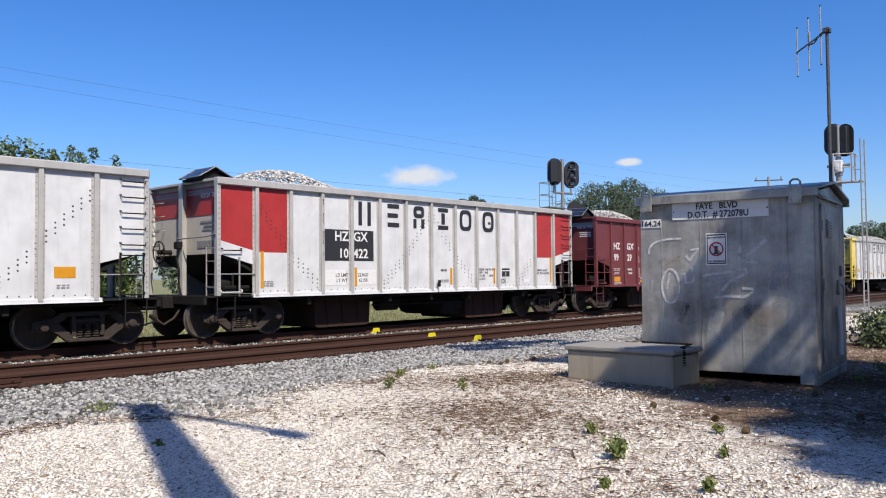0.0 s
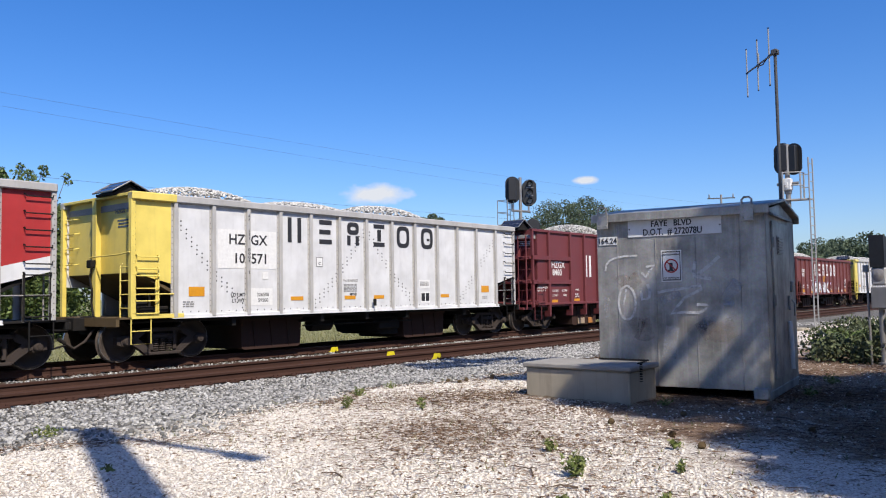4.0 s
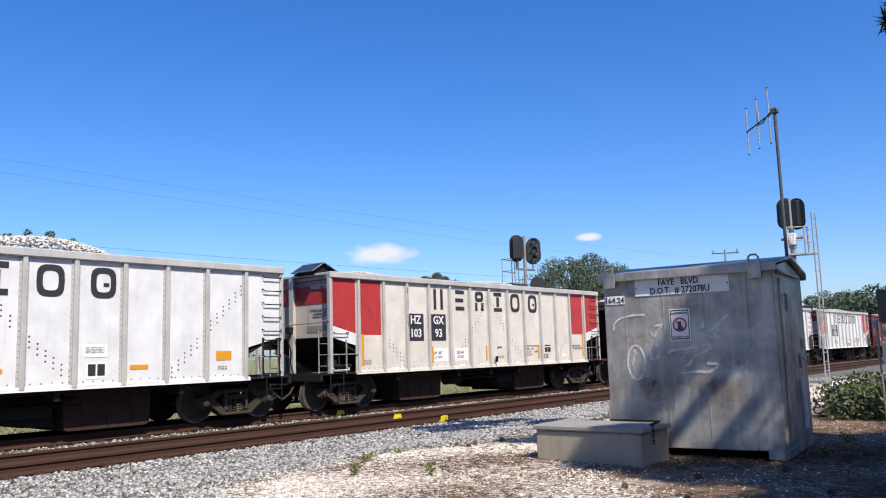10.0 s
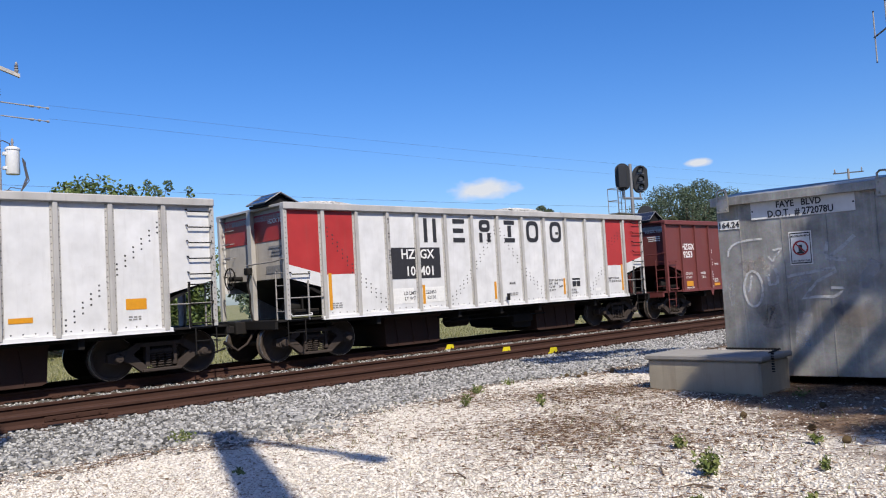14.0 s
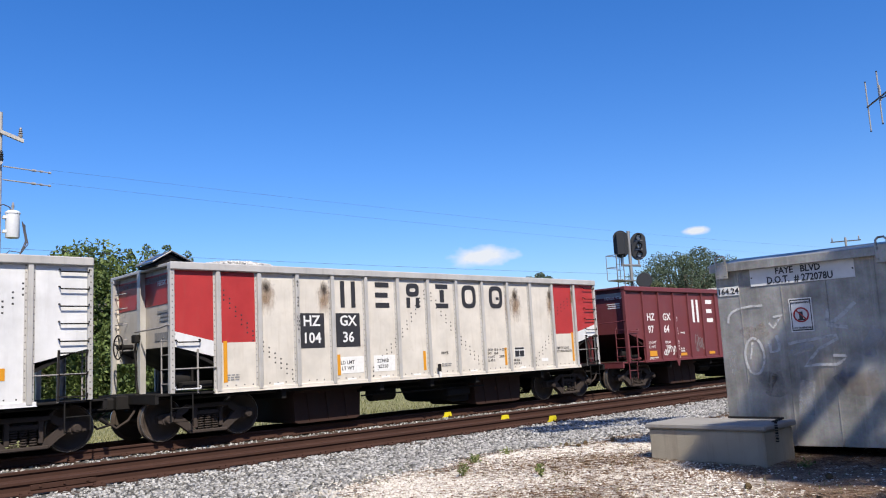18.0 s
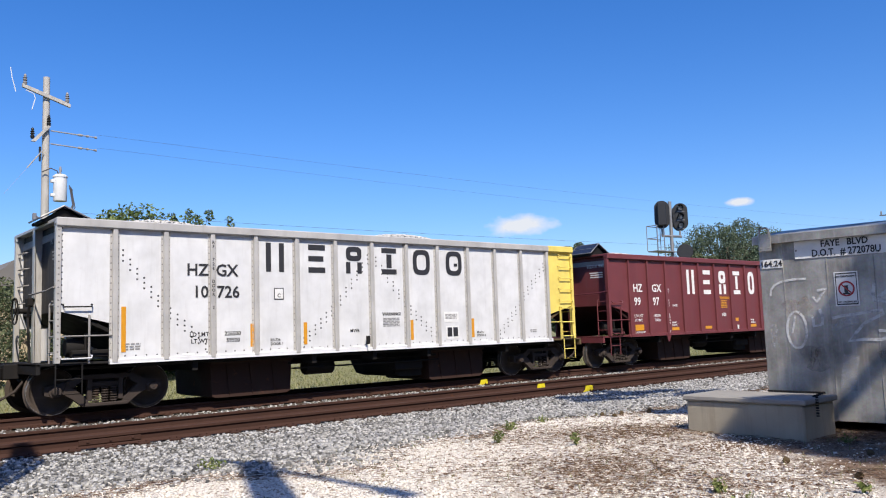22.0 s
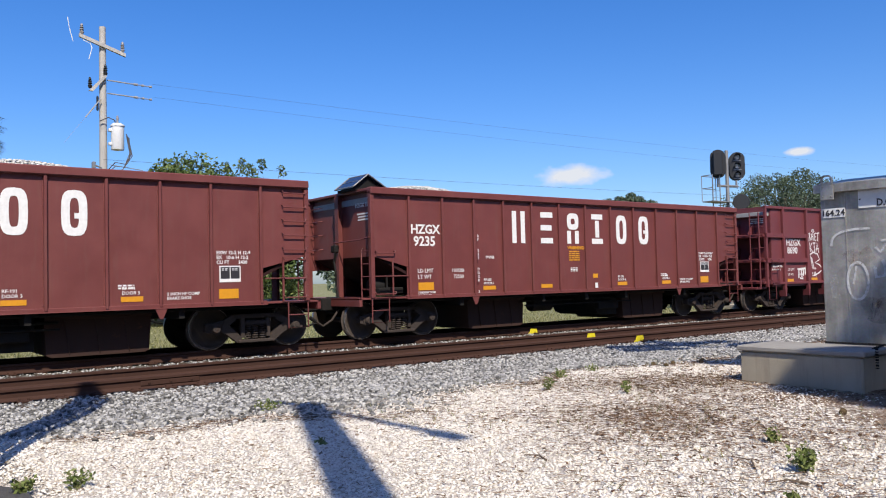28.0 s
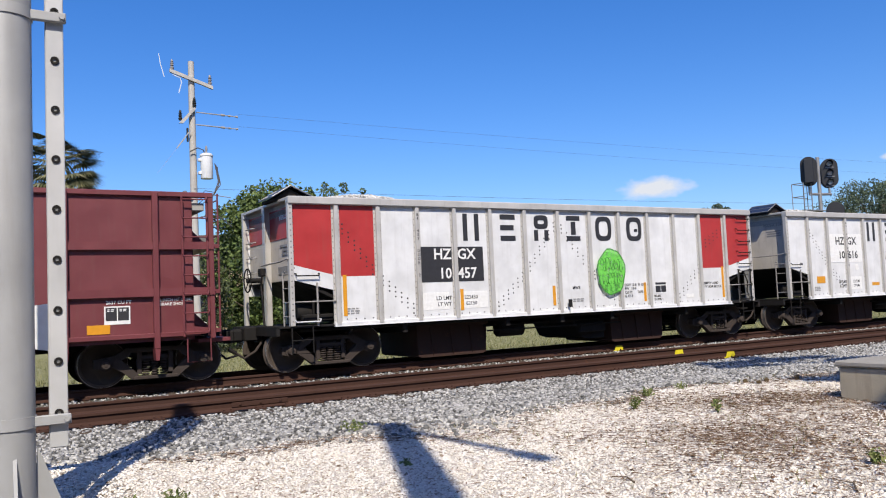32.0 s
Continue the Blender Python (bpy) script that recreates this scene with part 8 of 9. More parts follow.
    for z0, z1, y1 in ((8.45, 8.75, 27.6), (8.0, 8.2, 29.0)):
        wire("overhead_wire", sag((8.75, 28.5, z0), (76.5, y1, z1 + 0.6), 0.35), 0.0035, wl)
    wire("overhead_cable", sag((7.2, 28.85, 5.75), (76.5, 28.3, 7.0), 0.35), 0.0055, "thick black communication cable")


make_poles()


# ---------------- plants ----------------
def tree(name, label, base, height, radius, leaves, size, mat, seed, trunk_r=0.18, first=0.25, clumps=26, squash=0.8, lean=0.0, spread=None):
    rng = random.Random(seed)
    t = thing(name, label, "tree", base)
    tops, limbs = [], Geo()
    tp = [(lean * k / 5 * height * 0.2 + rng.uniform(-.1, .1) * radius * 0.2, rng.uniform(-.1, .1) * radius * 0.2, height * 0.8 * k / 5) for k in range(6)]
    part("trunk", Geo().tube(tp, trunk_r, 10, r2=trunk_r * 0.35).mesh("trunk", BARK), t)
    for k in range(clumps):
        h = first + (0.96 - first) * (k + rng.random()) / clumps
        a = k * 2.4 + rng.uniform(-.5, .5)
        w = radius * math.sqrt(max(0.06, 1 - ((h - first) / (1 - first) * 1.5 - 0.55) ** 2)) * rng.uniform(0.45, 0.95)
        e = Vector((w * math.cos(a), w * math.sin(a), height * h))
        s = Vector(tp[min(5, int(h * 0.8 * 5))])
        s.z = min(s.z, e.z * 0.85)
        tops.append(tuple(e))
        limbs.tube([tuple(s), tuple(s.lerp(e, 0.55) + Vector((0, 0, -0.04 * height))), tuple(e)], trunk_r * 0.28, 5, r2=trunk_r * 0.08, caps=False)
    part("branching", limbs.mesh("branching", BARK), t)
    sp = [(spread or radius * 0.36) * rng.uniform(0.6, 1.25) for _ in tops]
    ob = part("crown", leaf_mesh("crown", tops, sp, leaves, size, mat, seed, squash=squash), t)
    return t


def make_trees():
    tree("broadleaf_tree", "bushy green tree behind the train", (12.6, 35.5, -0.35), 6.9, 3.6, 42000, 0.085, LEAF, 11, 0.16, 0.1, 60)
    sprigs, tufts = Geo(), []
    for x, y, z in ((14.65, 34.8, 7.0), (14.97, 34.67, 6.8), (15.44, 34.47, 7.0), (16.25, 34.1, 6.68), (13.3, 35.35, 6.77), (14.0, 35.1, 6.85), (12.5, 35.7, 6.9)):
        tip = Vector((x - 12.6, y - 35.5, z + 0.35))
        sprigs.tube([(tip.x * 0.85, tip.y * 0.85, z - 1.6), tuple(tip)], 0.02, 5, r2=0.01, caps=False)
        tufts += [tuple(tip), tuple(tip + Vector((0.08, 0, -0.25)))]
    bush = [o for o in bpy.data.objects if o.name.startswith("broadleaf_tree")][0]
    part("sprig_stems", sprigs.mesh("sprig_stems", BARK), bush)
    part("sprig_leaves", leaf_mesh("sprig_leaves", tufts, 0.2, 900, 0.06, LEAF, 77), bush)
    tree("broadleaf_tree", "bushy green tree behind the train", (16.3, 37.5, -0.35), 6.0, 2.6, 24000, 0.085, LEAF, 12, 0.14, 0.1, 40)
    tree("broadleaf_tree", "grey-green shrubby tree with thin foliage", (8.2, 34.0, -0.35), 4.4, 1.8, 6000, 0.06, LEAFDARK, 13, 0.1, 0.05, 30)
    tree("broadleaf_tree", "grey-green shrubby tree with thin foliage", (7.0, 36.0, -0.35), 4.3, 1.6, 7000, 0.06, LEAFDARK, 14, 0.1, 0.05, 30)
    for k, (x, y, h, r) in enumerate(((103, 60, 14.9, 10), (117, 63, 14.6, 9.5), (92, 58, 10, 5), (82.5, 70, 12.4, 4.6), (128, 66, 13, 8), (73, 74, 8.4, 4.5))):
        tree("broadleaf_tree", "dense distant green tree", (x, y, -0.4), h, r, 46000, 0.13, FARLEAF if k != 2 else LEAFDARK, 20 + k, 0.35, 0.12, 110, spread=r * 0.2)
    # wooded edge far down the line
    rng = np.random.default_rng(8)
    cs, sp = [], []
    for k in range(240):
        x = rng.uniform(150, 300)
        y = 20 + (x - 150) * 0.22 + rng.uniform(-6, 30)
        top = 7.4 + 0.052 * (x - 150) + 1.6 * math.sin(x * 0.09)
        cs.append((x, y, rng.uniform(0.8, top)))
        sp.append(rng.uniform(2.0, 4.0))
    for k in range(90):
        x = rng.uniform(40, 210)
        cs.append((x, 76 + rng.uniform(0, 12), rng.uniform(0.3, 4.6)))
        sp.append(rng.uniform(1.6, 2.6))
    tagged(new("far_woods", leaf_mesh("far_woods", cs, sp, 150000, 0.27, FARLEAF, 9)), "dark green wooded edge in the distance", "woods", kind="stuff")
    # unseen tree belt south of the road, added to hold back the southern sky
    cs, sp = [], []
    for k in range(300):
        x = rng.uniform(-25, 62)
        top = 9.5 + 1.5 * math.sin(x * 0.4) + rng.uniform(-1, 1)
        cs.append((x, rng.uniform(-17.5, -12.5), rng.uniform(0.6, top)))
        sp.append(rng.uniform(1.1, 2.0))
    tagged(new("woods", leaf_mesh("woods", cs, sp, 60000, 0.3, LEAFDARK, 19)), "unseen dark green tree belt added across the road", "woods", kind="stuff")
    tree("pine_tree", "tall open-crowned pine in the distance", (132, 17.5, -0.3), 11.8, 4.2, 4200, 0.32, LEAFDARK, 31, 0.28, 0.72, 16)
    tree("broadleaf_tree", "light green bushy tree by the line", (168, 18.0, -0.3), 7.0, 4.5, 7000, 0.3, LEAF, 32, 0.25, 0.1, 36)
    tree("broadleaf_tree", "light green bushy tree by the line", (172, 10.5, -0.3), 7.6, 5.0, 7000, 0.3, LEAF, 33, 0.25, 0.1, 36)

    # palm
    p = thing("palm_tree", "palm with drooping fan fronds", "palm", (3.35, 34.5, -0.36))
    part("trunk", Geo().tube([(0, 0, 0), (0.1, 0, 4), (0.0, 0, 8.0)], 0.2, 10).mesh("trunk", BARK), p)
    rp = random.Random(4)
    for k in range(80):
        a, up = k * 2.4, rp.uniform(-1.7, 1.5)
        g = Geo()
        d = Vector((math.cos(a), math.sin(a), 0))
        pts = [Vector((0, 0, 8.1)) + d * (0.24 * j) + Vector((0, 0, up * 0.22 * j - 0.055 * j * j)) for j in range(5)]
        g.tube([tuple(q) for q in pts], 0.02, 5, r2=0.01, caps=False)
        tip = pts[-1]
        for j in range(21):
            b = a + (j - 10) * 0.16
            e = tip + Vector((math.cos(b), math.sin(b), 0)) * 0.85 + Vector((0, 0, up * 0.3 - 0.25 - 0.03 * abs(j - 10)))
            s = Vector((-math.sin(b), math.cos(b), 0)) * 0.05
            mid = tip.lerp(e, 0.5) + Vector((0, 0, 0.1))
            g.raw([tuple(tip), tuple(mid + s), tuple(e), tuple(mid - s)], [(0, 1, 2, 3)])
        part("frond", g.mesh("frond", PALM), p)

    # the pines whose shade falls on the hut; one bough hangs into view
    def pine(k, x, y, h, boughs, needles):
        rng_ = random.Random(60 + k)
        t = thing("pine_tree", "tall pine with long dark needles beside the gravel", "tree", (x, y, 0))
        part("trunk", Geo().tube([(0, 0, 0), (0.1, 0.1, h * 0.5), (0, 0, h)], 0.22, 12, r2=0.06).mesh("trunk", BARK), t)
        tips, wide, lm = [], [], Geo()
        for z, deg, w in boughs:
            a = radians(deg)
            e = Vector((w * math.cos(a), w * math.sin(a), z + rng_.uniform(-.2, .3)))
            lm.tube([(0, 0, z - 0.25), tuple(e * 0.55 + Vector((0, 0, z * 0.45 - 0.1))), tuple(e)], 0.06 if z < 8 else 0.12, 6, r2=0.02 if z < 8 else 0.06, caps=False)
            for q in (1.0, 0.8, 0.6, 0.4) if w < 2.3 or z < 8.0 else (1.0, 0.93):
                wide.append(0.5 if z < 7.4 else 0.42 if w > 3 else 0.34)
                tips.append((e.x * q + rng_.uniform(-.2, .2), e.y * q + rng_.uniform(-.2, .2), z + (e.z - z) * q))
        if k == 0:
            e = Vector((9.4 - x, 1.30 - y, 4.85))
            lm.tube([(0, 0, 6.4), (0.6, 3.0, 6.3), tuple(e)], 0.05, 6, r2=0.01, caps=False)
            wide += [0.24] * 3
            tips += [tuple(e), (e.x - 0.1, e.y - 0.3, e.z + 0.15), (e.x - 0.3, e.y - 1.2, e.z + 0.4)]
            # the wide crown side whose shade lies south of the hut and across the vault
            n_ = 0
            while n_ < 74:
                gx, gy = rng_.uniform(5.8, 14.5), rng_.uniform(0.6, 5.0)
                if gy > 1.1 * gx - 5.6 or (gx > 9.75 and gy > 2.9 and (gy > 4.3 or rng_.random() < 0.6)):
                    continue
                z = rng_.uniform(7.4, 10.2)
                e = Vector((gx - 0.346 * z - x, gy - 0.831 * z - y, z))
                lm.tube([(0, 0, z - 1.1), tuple(e * 0.5 + Vector((0, 0, z * 0.5 - 0.6))), tuple(e)], 0.05, 5, r2=0.012, caps=False)
                tips.append(tuple(e))
                wide.append(0.55)
                n_ += 1
            for j in range(46):
                gx, gy, z = rng_.uniform(11.1, 13.4), rng_.uniform(3.4, 5.4), rng_.uniform(7.6, 9.8)
                e = Vector((gx - 0.346 * z - x, gy - 0.831 * z - y, z))
                lm.tube([(0, 0, z - 1.0), tuple(e)], 0.04, 5, r2=0.012, caps=False)
                tips.append(tuple(e))
                wide.append(0.4)
        part("branching", lm.mesh("branching", BARK), t)
        part("foliage", leaf_mesh("needles", tips, wide, needles, 0.15, NEEDLE, 70 + k, 0.5, 0.7, 0.09), t)
    rb = random.Random(17)
    low = []
    for j in range(21):
        z = 5.4 + 1.7 * rb.random()
        if j < 17:
            low.append((z, 184 + rb.uniform(-6, 16), min(rb.uniform(1.8, 4.2), 3.7 - max(0.0, z - 6.3) * 1.3)))
        else:
            low.append((z, rb.uniform(-35, 45), rb.uniform(1.2, 2.8)))
    low += [(5.4, 184, 4.5), (5.6, 180, 4.4), (5.9, 187, 4.2), (5.5, 177, 4.0), (5.3, 192, 4.0), (5.7, 190, 3.6), (5.6, 186, 3.2)]
    mid = [(7.5 + 2.9 * j / 22, j * 137.5, rb.uniform(0.6, 1.2) * (1.0 if math.cos(radians(j * 137.5)) > -0.35 else 0.55)) for j in range(22)]
    long = [(9.0, 186, 3.15), (9.5, 174, 3.1), (9.75, 183, 3.1), (10.5, 178, 2.0), (11.6, 174, 1.5)]
    high = [(12.6, 175, 2.2), (13.4, 200, 2.0), (15.2, 20, 1.8), (15.8, 130, 1.6), (16.6, 60, 1.5), (17.2, 0, 1.4), (17.8, 180, 1.2)]
    pine(0, 8.9, -3.1, 18.5, low + mid + long + high, 210000)
    # out-of-view pine: shades the ground, low boughs added to dim the hut's side
    pine(1, 12.3, -4.6, 7.9, [(1.8, 80, 2.4), (2.4, 130, 2.6), (3.0, 40, 2.6), (3.6, 100, 2.4), (4.2, 160, 2.6), (4.8, 70, 2.4), (5.2, 10, 2.4), (5.6, 180, 2.6), (6.0, 20, 2.2), (6.3, 120, 2.0), (6.7, 220, 2.2), (7.1, 60, 1.8), (7.4, 170, 2.0)], 9000)


make_trees()


def weed(base, h, r, n, seed, label, mat=None, size=0.02):
    rng = random.Random(seed)
    w = thing("weed", label, "plant", base, group="weeds in the gravel")
    tips = []
    for k in range(7):
        a = k * 2.4
        e = Vector((r * 0.7 * math.cos(a) * rng.random(), r * 0.7 * math.sin(a) * rng.random(), h * rng.uniform(0.5, 0.95)))
        part("stalk", Geo().tube([(0, 0, -0.01), tuple(e * 0.5), tuple(e)], 0.005, 5, r2=0.002, caps=False).mesh("stalk", WEED), w)
        for q in (0.45, 0.75, 1.0):
            tips.append(tuple(e * q))
    part("foliage", leaf_mesh("foliage", tips, r * 0.42, n, size, mat or WEED, seed), w)


def make_weeds():
    for k, (x, y, h, r, n) in enumerate(((7.40, 6.41, 0.22, 0.12, 90), (5.35, 3.10, 0.24, 0.22, 300), (6.05, 3.75, 0.16, 0.13, 120), (4.6, 2.75, 0.14, 0.1, 90), (1.35, 6.05, 0.16, 0.2, 160), (1.05, 6.2, 0.14, 0.16, 140),
                                         (3.85, 8.45, 0.2, 0.25, 120), (7.0, 7.3, 0.2, 0.16, 110), (7.9, 8.0, 0.16, 0.22, 110), (3.3, 6.2, 0.05, 0.12, 60), (8.9, 8.35, 0.1, 0.2, 70), (5.9, 2.5, 0.13, 0.1, 80),
                                         (6.7, 2.9, 0.12, 0.1, 80), (2.0, 4.4, 0.12, 0.2, 140), (9.3, 4.15, 0.1, 0.2, 60), (11.2, 3.0, 0.14, 0.25, 120), (12.7, 3.1, 0.16, 0.3, 160), (4.95, 2.2, 0.14, 0.12, 100))):
        weed((x, y, float(ground_z(np.array(x), np.array(y)))), h * 0.75, r * 0.7, int(n * 0.75), 100 + k, "small green weed growing through the gravel")
    rng = random.Random(9)
    for k in range(16):
        x, y = rng.uniform(16.6, 23), rng.uniform(2.2, 6.0)
        h = rng.uniform(0.28, 0.6)
        s = thing("shrub", "dark green leafy shrub beside the track", "shrub", (x, y, 0), group="shrubs by the track")
        cs = [(rng.uniform(-.6, .6), rng.uniform(-.6, .6), rng.uniform(0.1, h)) for _ in range(12)]
        st = Geo()
        for c in cs[:6]:
            st.tube([(0, 0, 0), tuple(Vector(c) * 0.6), c], 0.012, 5, r2=0.004, caps=False)
        part("stalk", st.mesh("stalk", BARK), s)
        part("foliage", leaf_mesh("foliage", cs, 0.3, 1500, 0.04, LEAFDARK if k % 3 else LEAF, 200 + k), s)
    # fallen twigs
    for x, y, a, l in ((5.3, 3.45, 0.6, 0.32), (5.0, 3.0, 2.2, 0.22), (6.6, 4.6, 0.2, 0.4), (4.3, 4.6, 1.3, 0.2), (7.6, 3.3, 2.7, 0.5), (8.9, 2.6, 0.9, 0.4)):
        d = Vector((math.cos(a), math.sin(a), 0)) * l
        tw = thing("twig", "thin dry fallen twig on the gravel", "twig", (x, y, float(ground_z(np.array(x), np.array(y))) + 0.012), group="fallen twigs")
        part("stem", Geo().tube([tuple(-d / 2), (0.02, 0.03, 0.012), tuple(d / 2)], 0.009, 5, r2=0.004).mesh("stem", BARK), tw)
        part("side_shoot", Geo().tube([(0.02, 0.03, 0.012), tuple(d * 0.25 + Vector((-d.y, d.x, 0.05)) * 0.5)], 0.005, 5, r2=0.003).mesh("side_shoot", BARK), tw)
    # cones and bark lumps
    cone = Geo()
    for k in range(7):
        z = 0.012 * k
        r = 0.035 * math.sin(0.5 + k * 0.38)
        cone.lathe([(r * 0.5, z - 0.004), (r * 1.25, z + 0.004), (r * 0.6, z + 0.012)], 9, "x")
    cone = cone.mesh("pine_cone", DARKBROWN)
    for k, (x, y) in enumerate(((10.0, 8.15), (10.3, 7.95), (10.7, 7.75), (9.9, 7.85), (10.9, 7.9), (7.3, 3.15), (6.9, 2.75), (4.35, 2.05), (8.6, 3.6), (9.6, 3.0), (8.2, 2.2), (11.4, 2.6), (7.7, 4.0))):
        c = new("pine_cone", cone)
        c.location, c.rotation_euler = (x, y, 0.03 + float(ground_z(np.array(x), np.array(y)))), (k, 0.2, k * 1.7)
        c.scale = (0.9, 0.9, 0.9)
        tagged(c, "dark brown open pine cone on the gravel", "pine cone", "fallen cones")
    # grass beyond the tracks
    r = np.random.default_rng(3)
    n = 40000
    x, y = r.uniform(-4, 60, n), 22.6 + r.uniform(0, 1, n) ** 1.4 * 16
    h, a = r.uniform(0.04, 0.15, n), r.uniform(0, 6.28, n)
    dx, dy = np.cos(a) * 0.012, np.sin(a) * 0.012
    z = ground_z(x, y)
    lx, ly = r.normal(0, 0.05, n), r.normal(0, 0.05, n)
    v = np.stack([np.stack([x - dx, y - dy, z], 1), np.stack([x + dx, y + dy, z], 1), np.stack([x + lx, y + ly, z + h], 1)], 1).reshape(-1, 3)
    tagged(new("grass", bulk("grass", v, np.arange(n * 3).reshape(-1, 3), GRASS)), "dry green and straw-coloured grass beyond the track", "grass", kind="stuff")
    n = 2600
    x, y = r.uniform(4, 15, n), r.uniform(1.0, 8.6, n)
    k = r.uniform(0, 1, n) < 0.5 + 0.5 * np.sin(x * 1.7) * np.sin(y * 2.1)
    x, y = x[k], y[k]
    n = len(x)
    h, a = r.uniform(0.02, 0.07, n), r.uniform(0, 6.28, n)
    dx, dy = np.cos(a) * 0.006, np.sin(a) * 0.006
    z = ground_z(x, y)
    lx, ly = r.normal(0, 0.03, n), r.normal(0, 0.03, n)
    v = np.stack([np.stack([x - dx, y - dy, z], 1), np.stack([x + dx, y + dy, z], 1), np.stack([x + lx, y + ly, z + h], 1)], 1).reshape(-1, 3)
    tagged(new("sparse_grass", bulk("sparse_grass", v, np.arange(n * 3).reshape(-1, 3), GRASS)), "sparse dry grass tufts in the gravel", "grass", kind="stuff")


make_weeds()


def make_shop_sign():
    s = thing("shop_sign", "red shop sign with white lettering on two posts", "sign", (4.75, 40.0, -0.4))
    part("board", Geo().box(0, 1.6, -0.05, 0.05, 4.08, 5.22, 0.02).mesh("board", RED), s)
    part("lettering_bar", Geo().box(0.12, 0.95, -0.062, -0.05, 4.8, 5.05, 0.003).mesh("lettering_bar", WHITEP), s)
    part("lettering_bar", Geo().box(0.12, 0.9, -0.062, -0.05, 4.6, 4.68, 0.003).mesh("lettering_bar", WHITEP), s)
    part("lettering", letters("HARDWARE", 0.36, WHITEP, 0.008), s, (0.06, -0.055, 4.18))
    for x in (0.1, 1.5):
        part("post", Geo().tube([(x, 0.0, 0), (x, 0.0, 4.1)], 0.05, 8).mesh("post", GALV), s)
    h = thing("storage_shed", "pale metal storage shed with a low roof", "shed", (4.4, 41.2, -0.4))
    part("wall", Geo().box(0, 2.9, 0, 4, 0, 3.6, 0.02).mesh("wall", ENDW), h)
    rib = Geo().box(-0.03, 0.03, -0.03, 0.0, 0, 3.6, 0.01).mesh("wall_rib", WHITE)
    for k in range(12):
        part("wall_rib", rib, h, (0.12 + 0.24 * k, 0, 0))
    part("roof", Geo().prism([(-0.2, 3.6), (3.1, 3.6), (2.6, 4.3), (0.5, 4.3)], -0.3, 4.3).mesh("roof", ROOFM), h)


def make_far_building():
    b = thing("stucco_building", "beige stucco building behind the shrubs", "building", (7.9, 41.0, -0.4))
    part("wall", Geo().box(0, 11.5, 0, 8, 0, 4.4, 0.03).mesh("wall", WALLM), b)
    part("roof", Geo().prism([(-0.4, 4.4), (11.9, 4.4), (10.5, 5.6), (1.0, 5.6)], -0.4, 8.4).mesh("roof", ROOFM), b)
    for x in (1.8, 5.2, 8.6):
        w = part("window", Geo().box(x, x + 1.2, -0.03, 0.02, 1.3, 2.6, 0.01).mesh("window", PANEL), b)
        part("window_frame", Geo().box(x - 0.06, x + 1.26, -0.05, -0.01, 2.6, 2.68, 0.01).box(x - 0.06, x + 1.26, -0.05, -0.01, 1.22, 1.3, 0.01)
             .box(x - 0.06, x, -0.05, -0.01, 1.3, 2.6, 0.01).box(x + 1.2, x + 1.26, -0.05, -0.01, 1.3, 2.6, 0.01).mesh("window_frame", WHITEENAMEL), w)


make_far_building()
make_shop_sign()


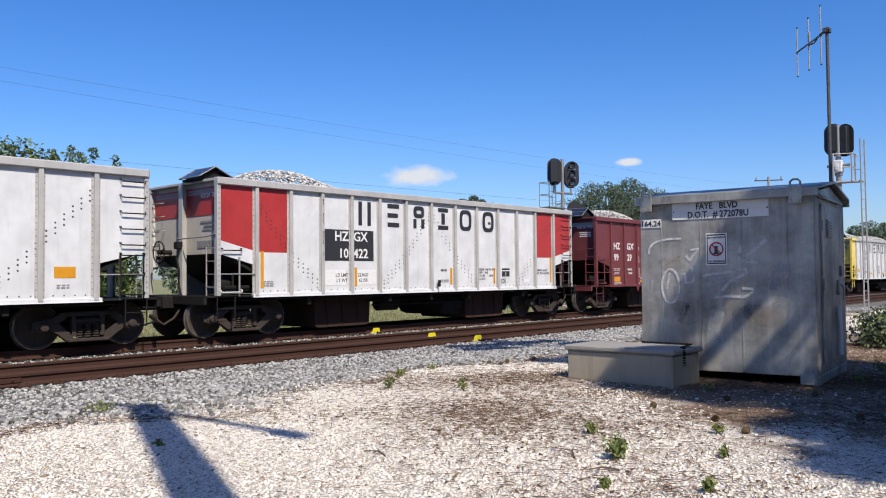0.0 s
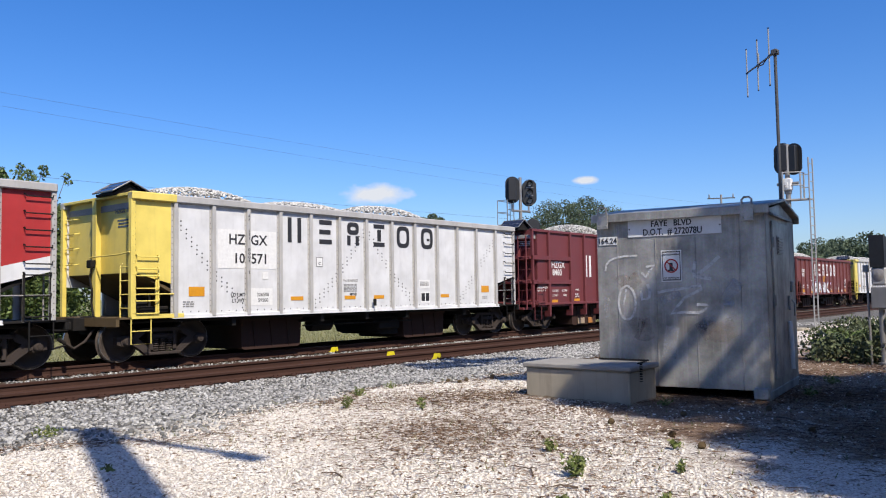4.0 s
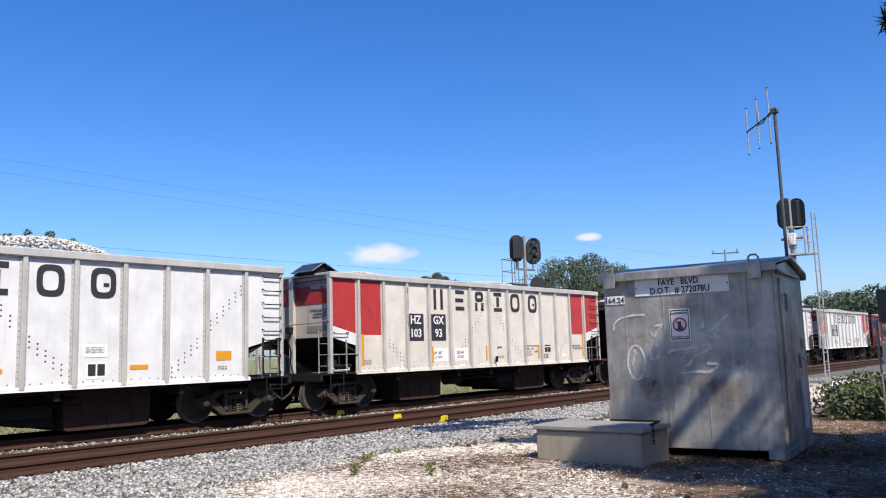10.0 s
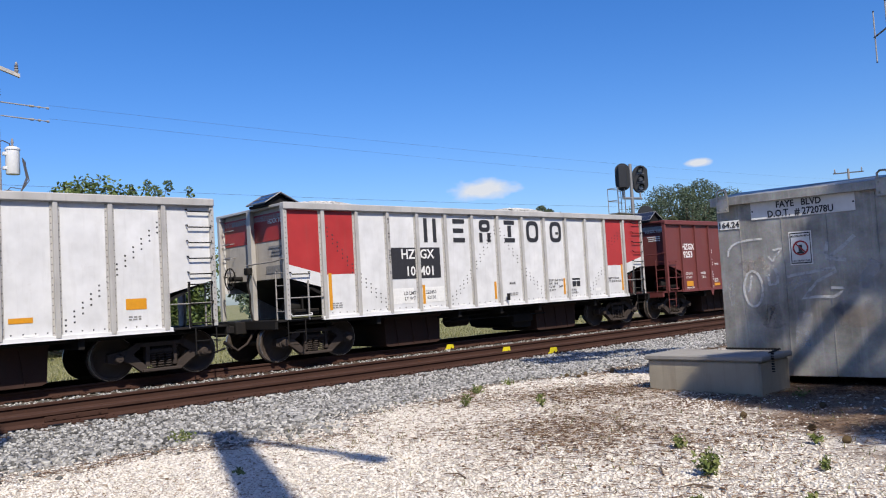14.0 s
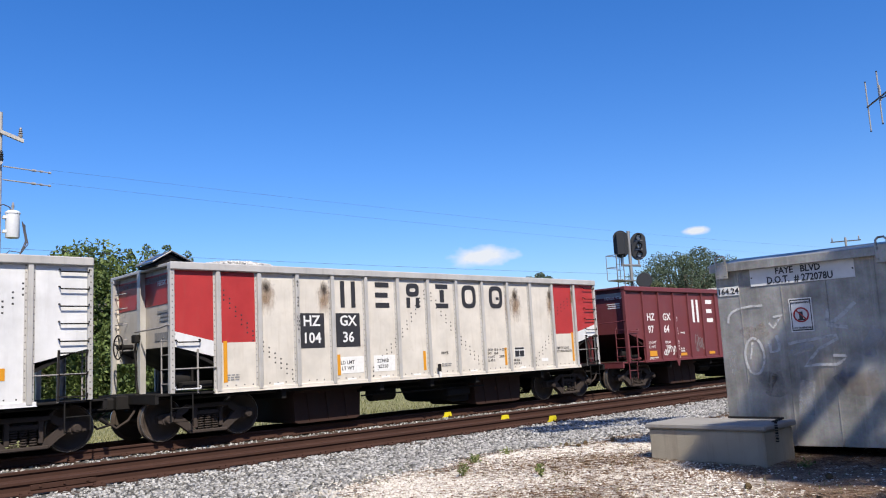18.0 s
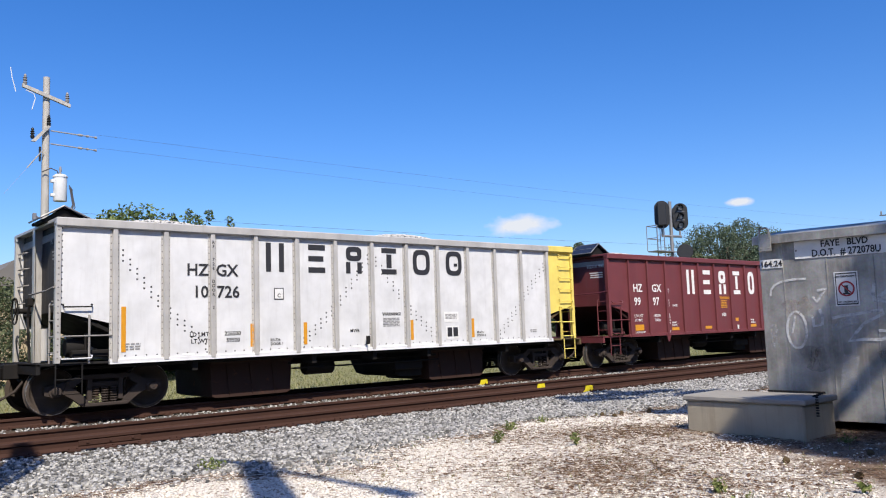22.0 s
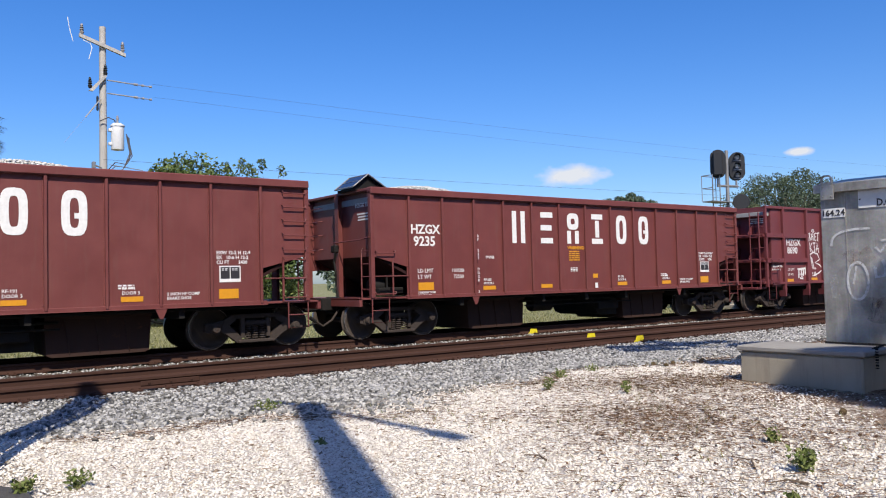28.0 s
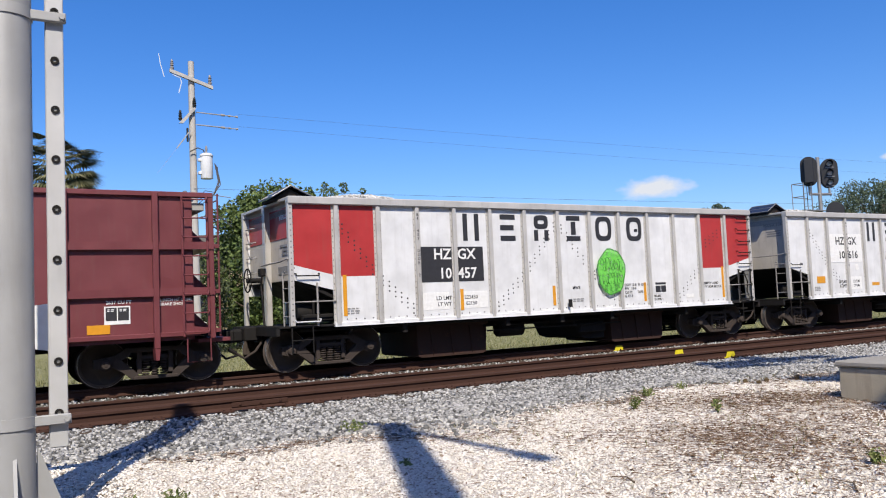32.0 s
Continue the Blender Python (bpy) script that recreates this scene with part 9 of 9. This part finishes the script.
def make_clouds():
    m, nt, p = nodes_of("cloud_vapour")
    nt.nodes.remove(p)
    g = coords(nt, "UV")
    sep = nt.nodes.new("ShaderNodeVectorMath")
    sep.operation = "DISTANCE"
    sep.inputs[1].default_value = (0.5, 0.42, 0)
    nt.links.new(g, sep.inputs[0])
    n = noise_of(nt, coords(nt), 0.02, 5, 0.55, (1, 1, 1.8))
    ad = nt.nodes.new("ShaderNodeMath")
    ad.operation = "MULTIPLY_ADD"
    nt.links.new(n, ad.inputs[0])
    ad.inputs[1].default_value = -0.45
    of = nt.nodes.new("ShaderNodeMath")
    of.inputs[1].default_value = 0.05
    nt.links.new(ad.outputs[0], of.inputs[0])
    nt.links.new(sep.outputs["Value"], ad.inputs[2])
    a = ramp(nt, of.outputs[0], [(0.0, (0.95, 0.95, 0.95)), (0.12, (0.55, 0.55, 0.55)), (0.25, (0, 0, 0))])
    em, tr, mx = nt.nodes.new("ShaderNodeEmission"), nt.nodes.new("ShaderNodeBsdfTransparent"), nt.nodes.new("ShaderNodeMixShader")
    em.inputs[0].default_value, em.inputs[1].default_value = (0.93, 0.95, 1.0, 1), 0.65
    nt.links.new(a, mx.inputs[0])
    nt.links.new(tr.outputs[0], mx.inputs[1])
    nt.links.new(em.outputs[0], mx.inputs[2])
    nt.links.new(mx.outputs[0], nt.nodes["Material Output"].inputs[0])
    for d, w, h in (((0.71, 0.69, 0.127), 225, 68), ((0.865, 0.485, 0.137), 80, 26)):
        c = Vector(d).normalized() * 2000
        s = Vector((d[1], -d[0], 0)).normalized()
        me = bpy.data.meshes.new("cloud")
        me.from_pydata([tuple(c + s * w * a_ + Vector((0, 0, h * b_))) for a_, b_ in ((-.5, -.5), (.5, -.5), (.5, .5), (-.5, .5))], [], [(0, 1, 2, 3)])
        uv = me.uv_layers.new()
        for k, q in enumerate(((0, 0), (1, 0), (1, 1), (0, 1))):
            uv.data[k].uv = q
        me.materials.append(m)
        ob = new("cloud", me)
        ob.visible_shadow = False
        tagged(ob, "small white cloud low in the blue sky", "cloud", kind="structure")


make_clouds()


def motions():
    for car, x0 in MOVERS:
        walk(car, [(t, pose(x0 - s_of(t), YT, 0)) for t in range(0, 33, 2)])
    # every wheel turns with the same speed: one set of turns serves them all
    rows, turn = [], 0.0
    for k in range(0, 32 * FPS + 1):
        t = k / FPS
        rows.append((t, Matrix.Rotation(-s_of(t) / 0.457, 4, "Y")))
    first = WHEELS[0]
    walk(first, rows)
    act, slot = first.animation_data.action, first.animation_data.action_slot
    for ws in WHEELS[1:]:
        ws.rotation_mode = "QUATERNION"
        ad = ws.animation_data_create()
        ad.action = act
        ad.action_slot = slot


motions()
